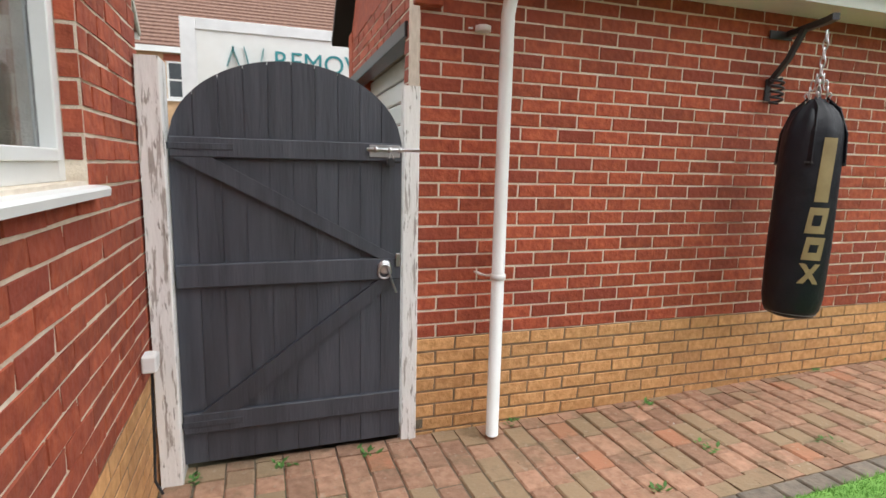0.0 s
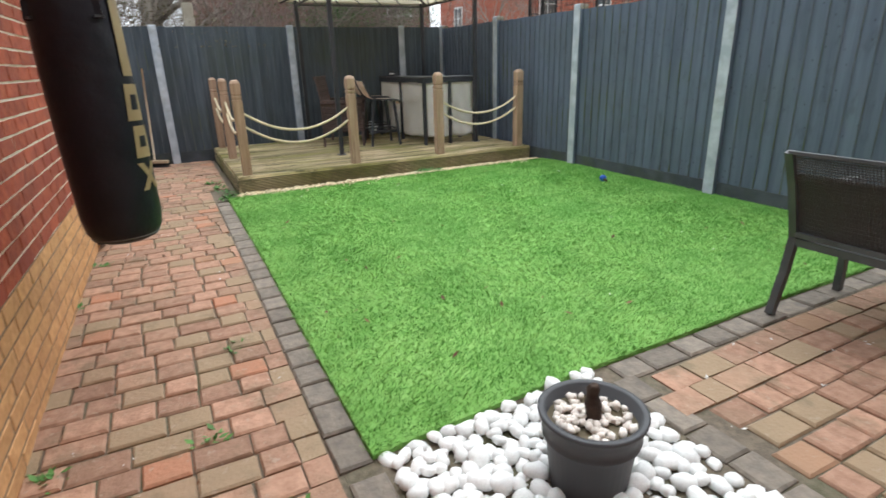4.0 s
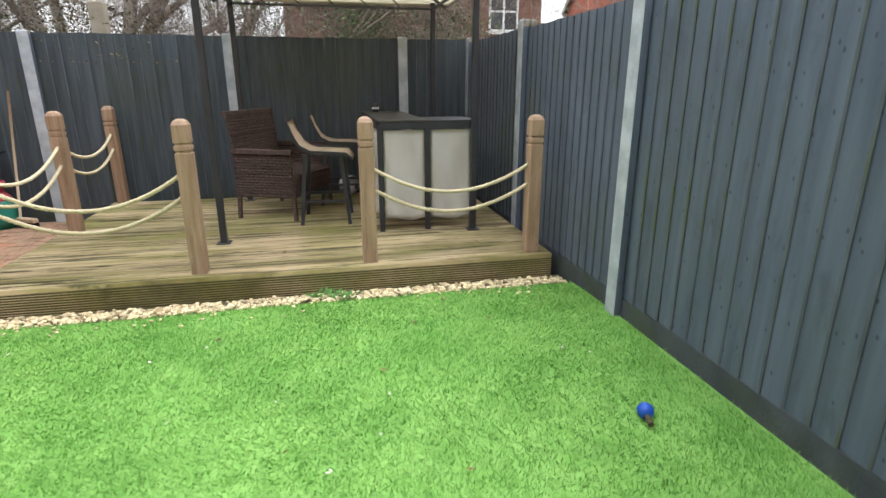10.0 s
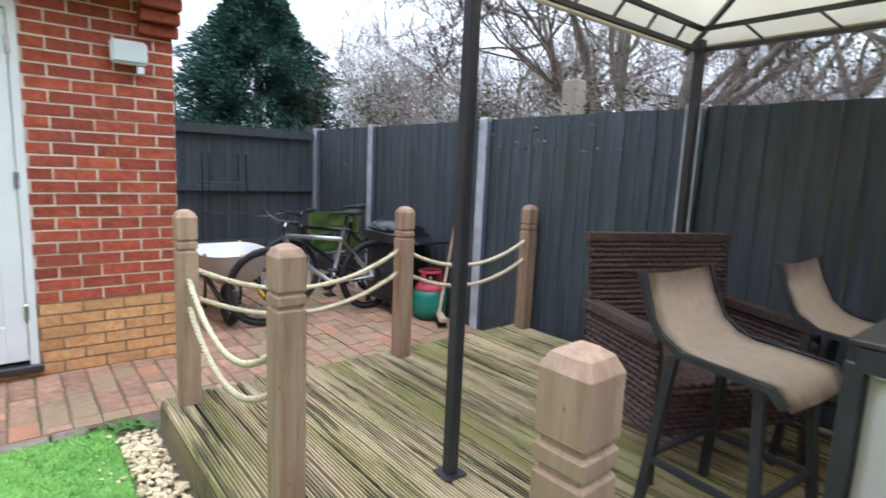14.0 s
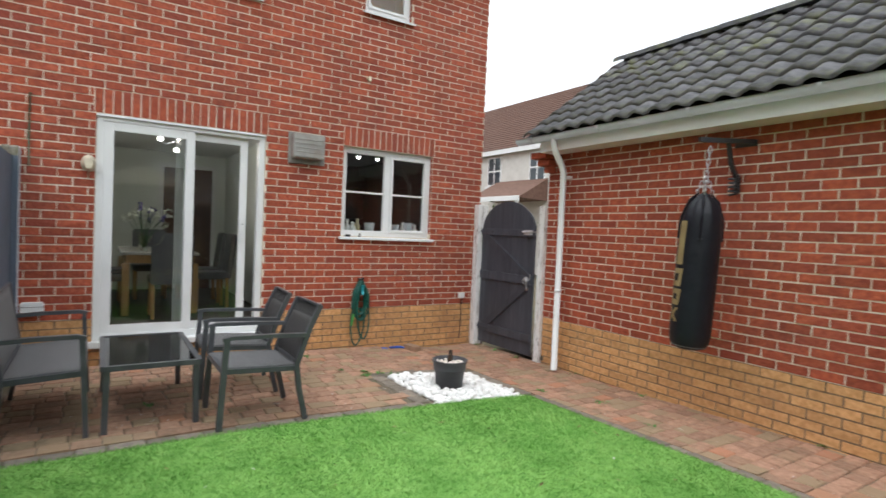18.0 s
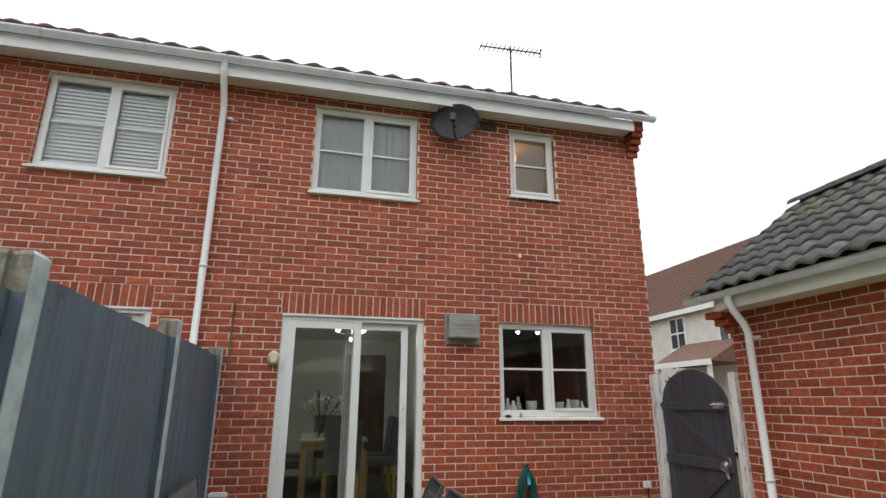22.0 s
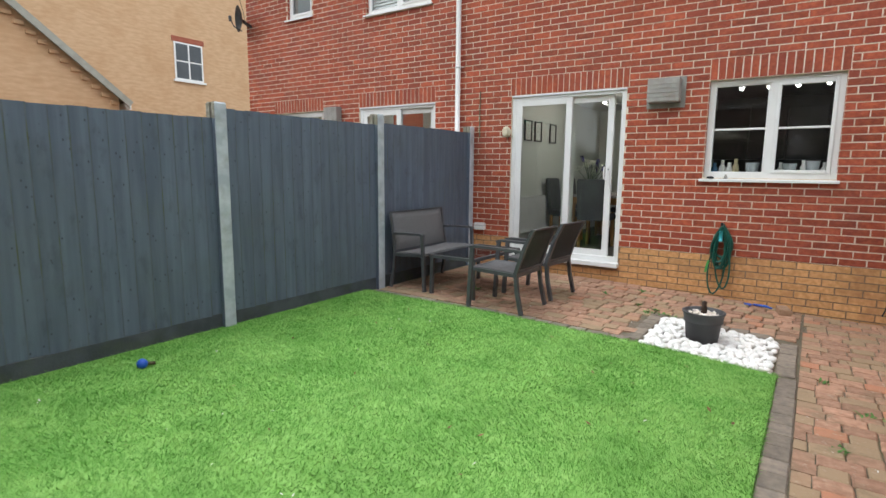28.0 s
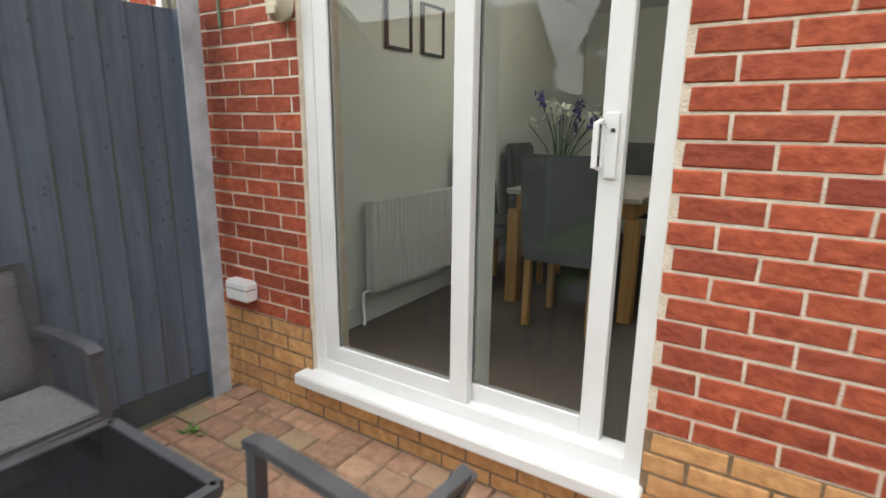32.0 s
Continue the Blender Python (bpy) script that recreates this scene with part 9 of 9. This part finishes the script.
def pave(parent, x0, x1, y0, y1, skip, limit, seed, tone=None, off=0.0):
    """Courses across the way, blocks of three lengths along y; past the limit they join one mesh."""
    rng4 = random.Random(seed)
    rest, count = [], 0
    x = x0
    while x < x1 - 0.05:
        y = y0 - rng4.uniform(0, 0.12)
        w = min(0.130, x1 - x)
        while y < y1 - 0.02:
            l = rng4.choice((0.13, 0.16, 0.16, 0.20))
            a, b = max(y, y0), min(y + l, y1)
            y += l
            if b - a < 0.035 or skip((x + w / 2), (a + b) / 2):
                continue
            full = b - a > l - 0.002 and w > 0.125
            z = rng4.uniform(-0.003, 0.003)
            if full and count < limit:
                ob = new("paver", PAVERS[(l, PAVER.name)][count % 3])
                ob.parent = parent
                ob.matrix_basis = Matrix.Translation((x + 0.1265, a + 0.0035, z)) @ pose(0, 0, 0, rng4.uniform(-0.5, 0.5), rng4.uniform(-0.5, 0.5), 90 + rng4.uniform(-0.7, 0.7))
                count += 1
            else:
                rest.append(((x + 0.0035, a + 0.0035, -0.03), (w - 0.007, 0, 0), (0, b - a - 0.007, 0), (0, 0, 0.03 + z)))
        x += 0.130
    if rest:
        boxes_mesh("paver_field", rest, PAVER, parent, 0.002, seed)


def edging(parent, pts, seed):
    rng5 = random.Random(seed)
    (xa, ya), (xb, yb) = pts
    d = Vector((xb - xa, yb - ya, 0))
    L, s = d.length, 0.0
    ang = math.degrees(math.atan2(d.y, d.x))
    while s < L - 0.08:
        l = rng5.choice((0.16, 0.16, 0.20))
        ob = new("edging_block", PAVERS[(l, EDGER.name)][rng5.randrange(3)])
        ob.parent = parent
        ob.matrix_basis = Matrix.Translation(Vector((xa, ya, rng5.uniform(-0.001, 0.004))) + d.normalized() * s) @ pose(0, 0, 0, rng5.uniform(-0.5, 0.5), rng5.uniform(-0.5, 0.5), ang + rng5.uniform(-0.8, 0.8))
        s += l


# edging: lawn side of the patio, round the pebble bed, lawn side of the path
edging(patio, ((1.995, YF + 0.05), (1.995, 1.05)), 1)
edging(patio, ((1.06, 0.930), (1.865, 0.930)), 2)
edging(patio, ((1.06, 0.930), (1.06, 2.00)), 3)
edging(patio, ((1.06, 2.005), (2.00, 2.005)), 4)
edging(path, ((2.00, 2.022), (6.16, 2.022)), 5)
pave(patio, XH + 0.01, 1.868, YF + 0.07, 2.128, lambda x, y: x > 0.92 and y > 0.91, 300, 7)
pave(path, XH + 0.01, 6.74, 2.148, YG - 0.01, lambda x, y: False, 300, 8)
pave(yard, 6.74, XB - 0.03, 1.95, 5.54, lambda x, y: False, 150, 9)
# paving under and beyond the gate
slab("pavement_drive", XH, 1.03, YG, 6.5, -0.058, -0.006, SAND, "paved drive beyond the gate", "paving")
lay_single_bricks()

# lay the ground and all that lies on it to its fall
LAID = ("pavement_patio", "pavement_path", "turf", "turf_blades", "weeds", "fallen_leaves", "litter_specks", "gravel", "pebble_fill")
CARRIED = ("garden_chair", "garden_bench", "low_table", "plant_pot", "toy_ball", "hand_tool", "loose_brick")
for ob in list(bpy.data.objects):
    kind = ob.name.split(".")[0]
    up = ob.parent
    if kind in LAID and ob.type == "MESH" and up is None:
        if kind in ("pavement_patio", "pavement_path", "turf"):
            bm = bmesh.new()
            bm.from_mesh(ob.data)
            bmesh.ops.subdivide_edges(bm, edges=[e for e in bm.edges if e.calc_length() > 0.5], cuts=15, use_grid_fill=True)
            bm.to_mesh(ob.data)
            bm.free()
        co = np.empty(len(ob.data.vertices) * 3)
        ob.data.vertices.foreach_get("co", co)
        co = co.reshape(-1, 3)
        if kind != "fallen_leaves":
            co[:, 2] += [fall(x, y) for x, y in co[:, :2]]
        else:
            co[:, 2] += [fall(x, y) if z < 0.1 else 0 for x, y, z in co]
        ob.data.vertices.foreach_set("co", co.ravel())
        ob.data.update()
    elif kind == "paver_field" and up.name in ("pavement_patio", "pavement_path"):
        for v in ob.data.vertices:
            v.co.z += fall(v.co.x, v.co.y)
    elif kind in ("paver", "edging_block") and up.name in ("pavement_patio", "pavement_path"):
        p = ob.matrix_basis.translation
        ob.matrix_basis = Matrix.Translation((0, 0, fall(p.x, p.y))) @ ob.matrix_basis
    elif kind == "pebble" and up.name == "pebble_bed":
        p = up.matrix_basis @ ob.matrix_basis.translation
        ob.matrix_basis = Matrix.Translation((0, 0, fall(p.x, p.y))) @ ob.matrix_basis
    elif kind == "bed_floor":
        for v in ob.data.vertices:
            v.co.z += fall(v.co.x, v.co.y)
    elif kind in CARRIED and up is None:
        p = ob.matrix_basis.translation
        ob.matrix_basis = Matrix.Translation((0, 0, fall(p.x, p.y))) @ ob.matrix_basis

# the garage stands a little out of square with the house: turn it, with all that hangs on it, about its front corner
SQUARE = Matrix.Translation((1.03, 3.12, 0)) @ Matrix.Rotation(radians(-1.1), 4, "Z") @ Matrix.Translation((-1.03, -3.12, 0))
for ob in [o for o in bpy.data.objects if o.parent is None]:
    kind = ob.name.split(".")[0]
    near = ob.matrix_basis.translation if ob.type == "EMPTY" else sum((Vector(c) for c in ob.bound_box), Vector()) / 8 if ob.type == "MESH" else None
    if near is None:
        continue
    if kind.startswith(("wall_garage", "garage_roof", "door_3", "door_4", "punch_bag", "bag_bracket", "floodlight")) or \
            kind in ("fascia", "gutter", "downpipe", "brick_kneeler", "ridge", "ridge_tile") and 1.05 < near.x < 8 and near.y > 2.5:
        ob.matrix_basis = SQUARE @ ob.matrix_basis
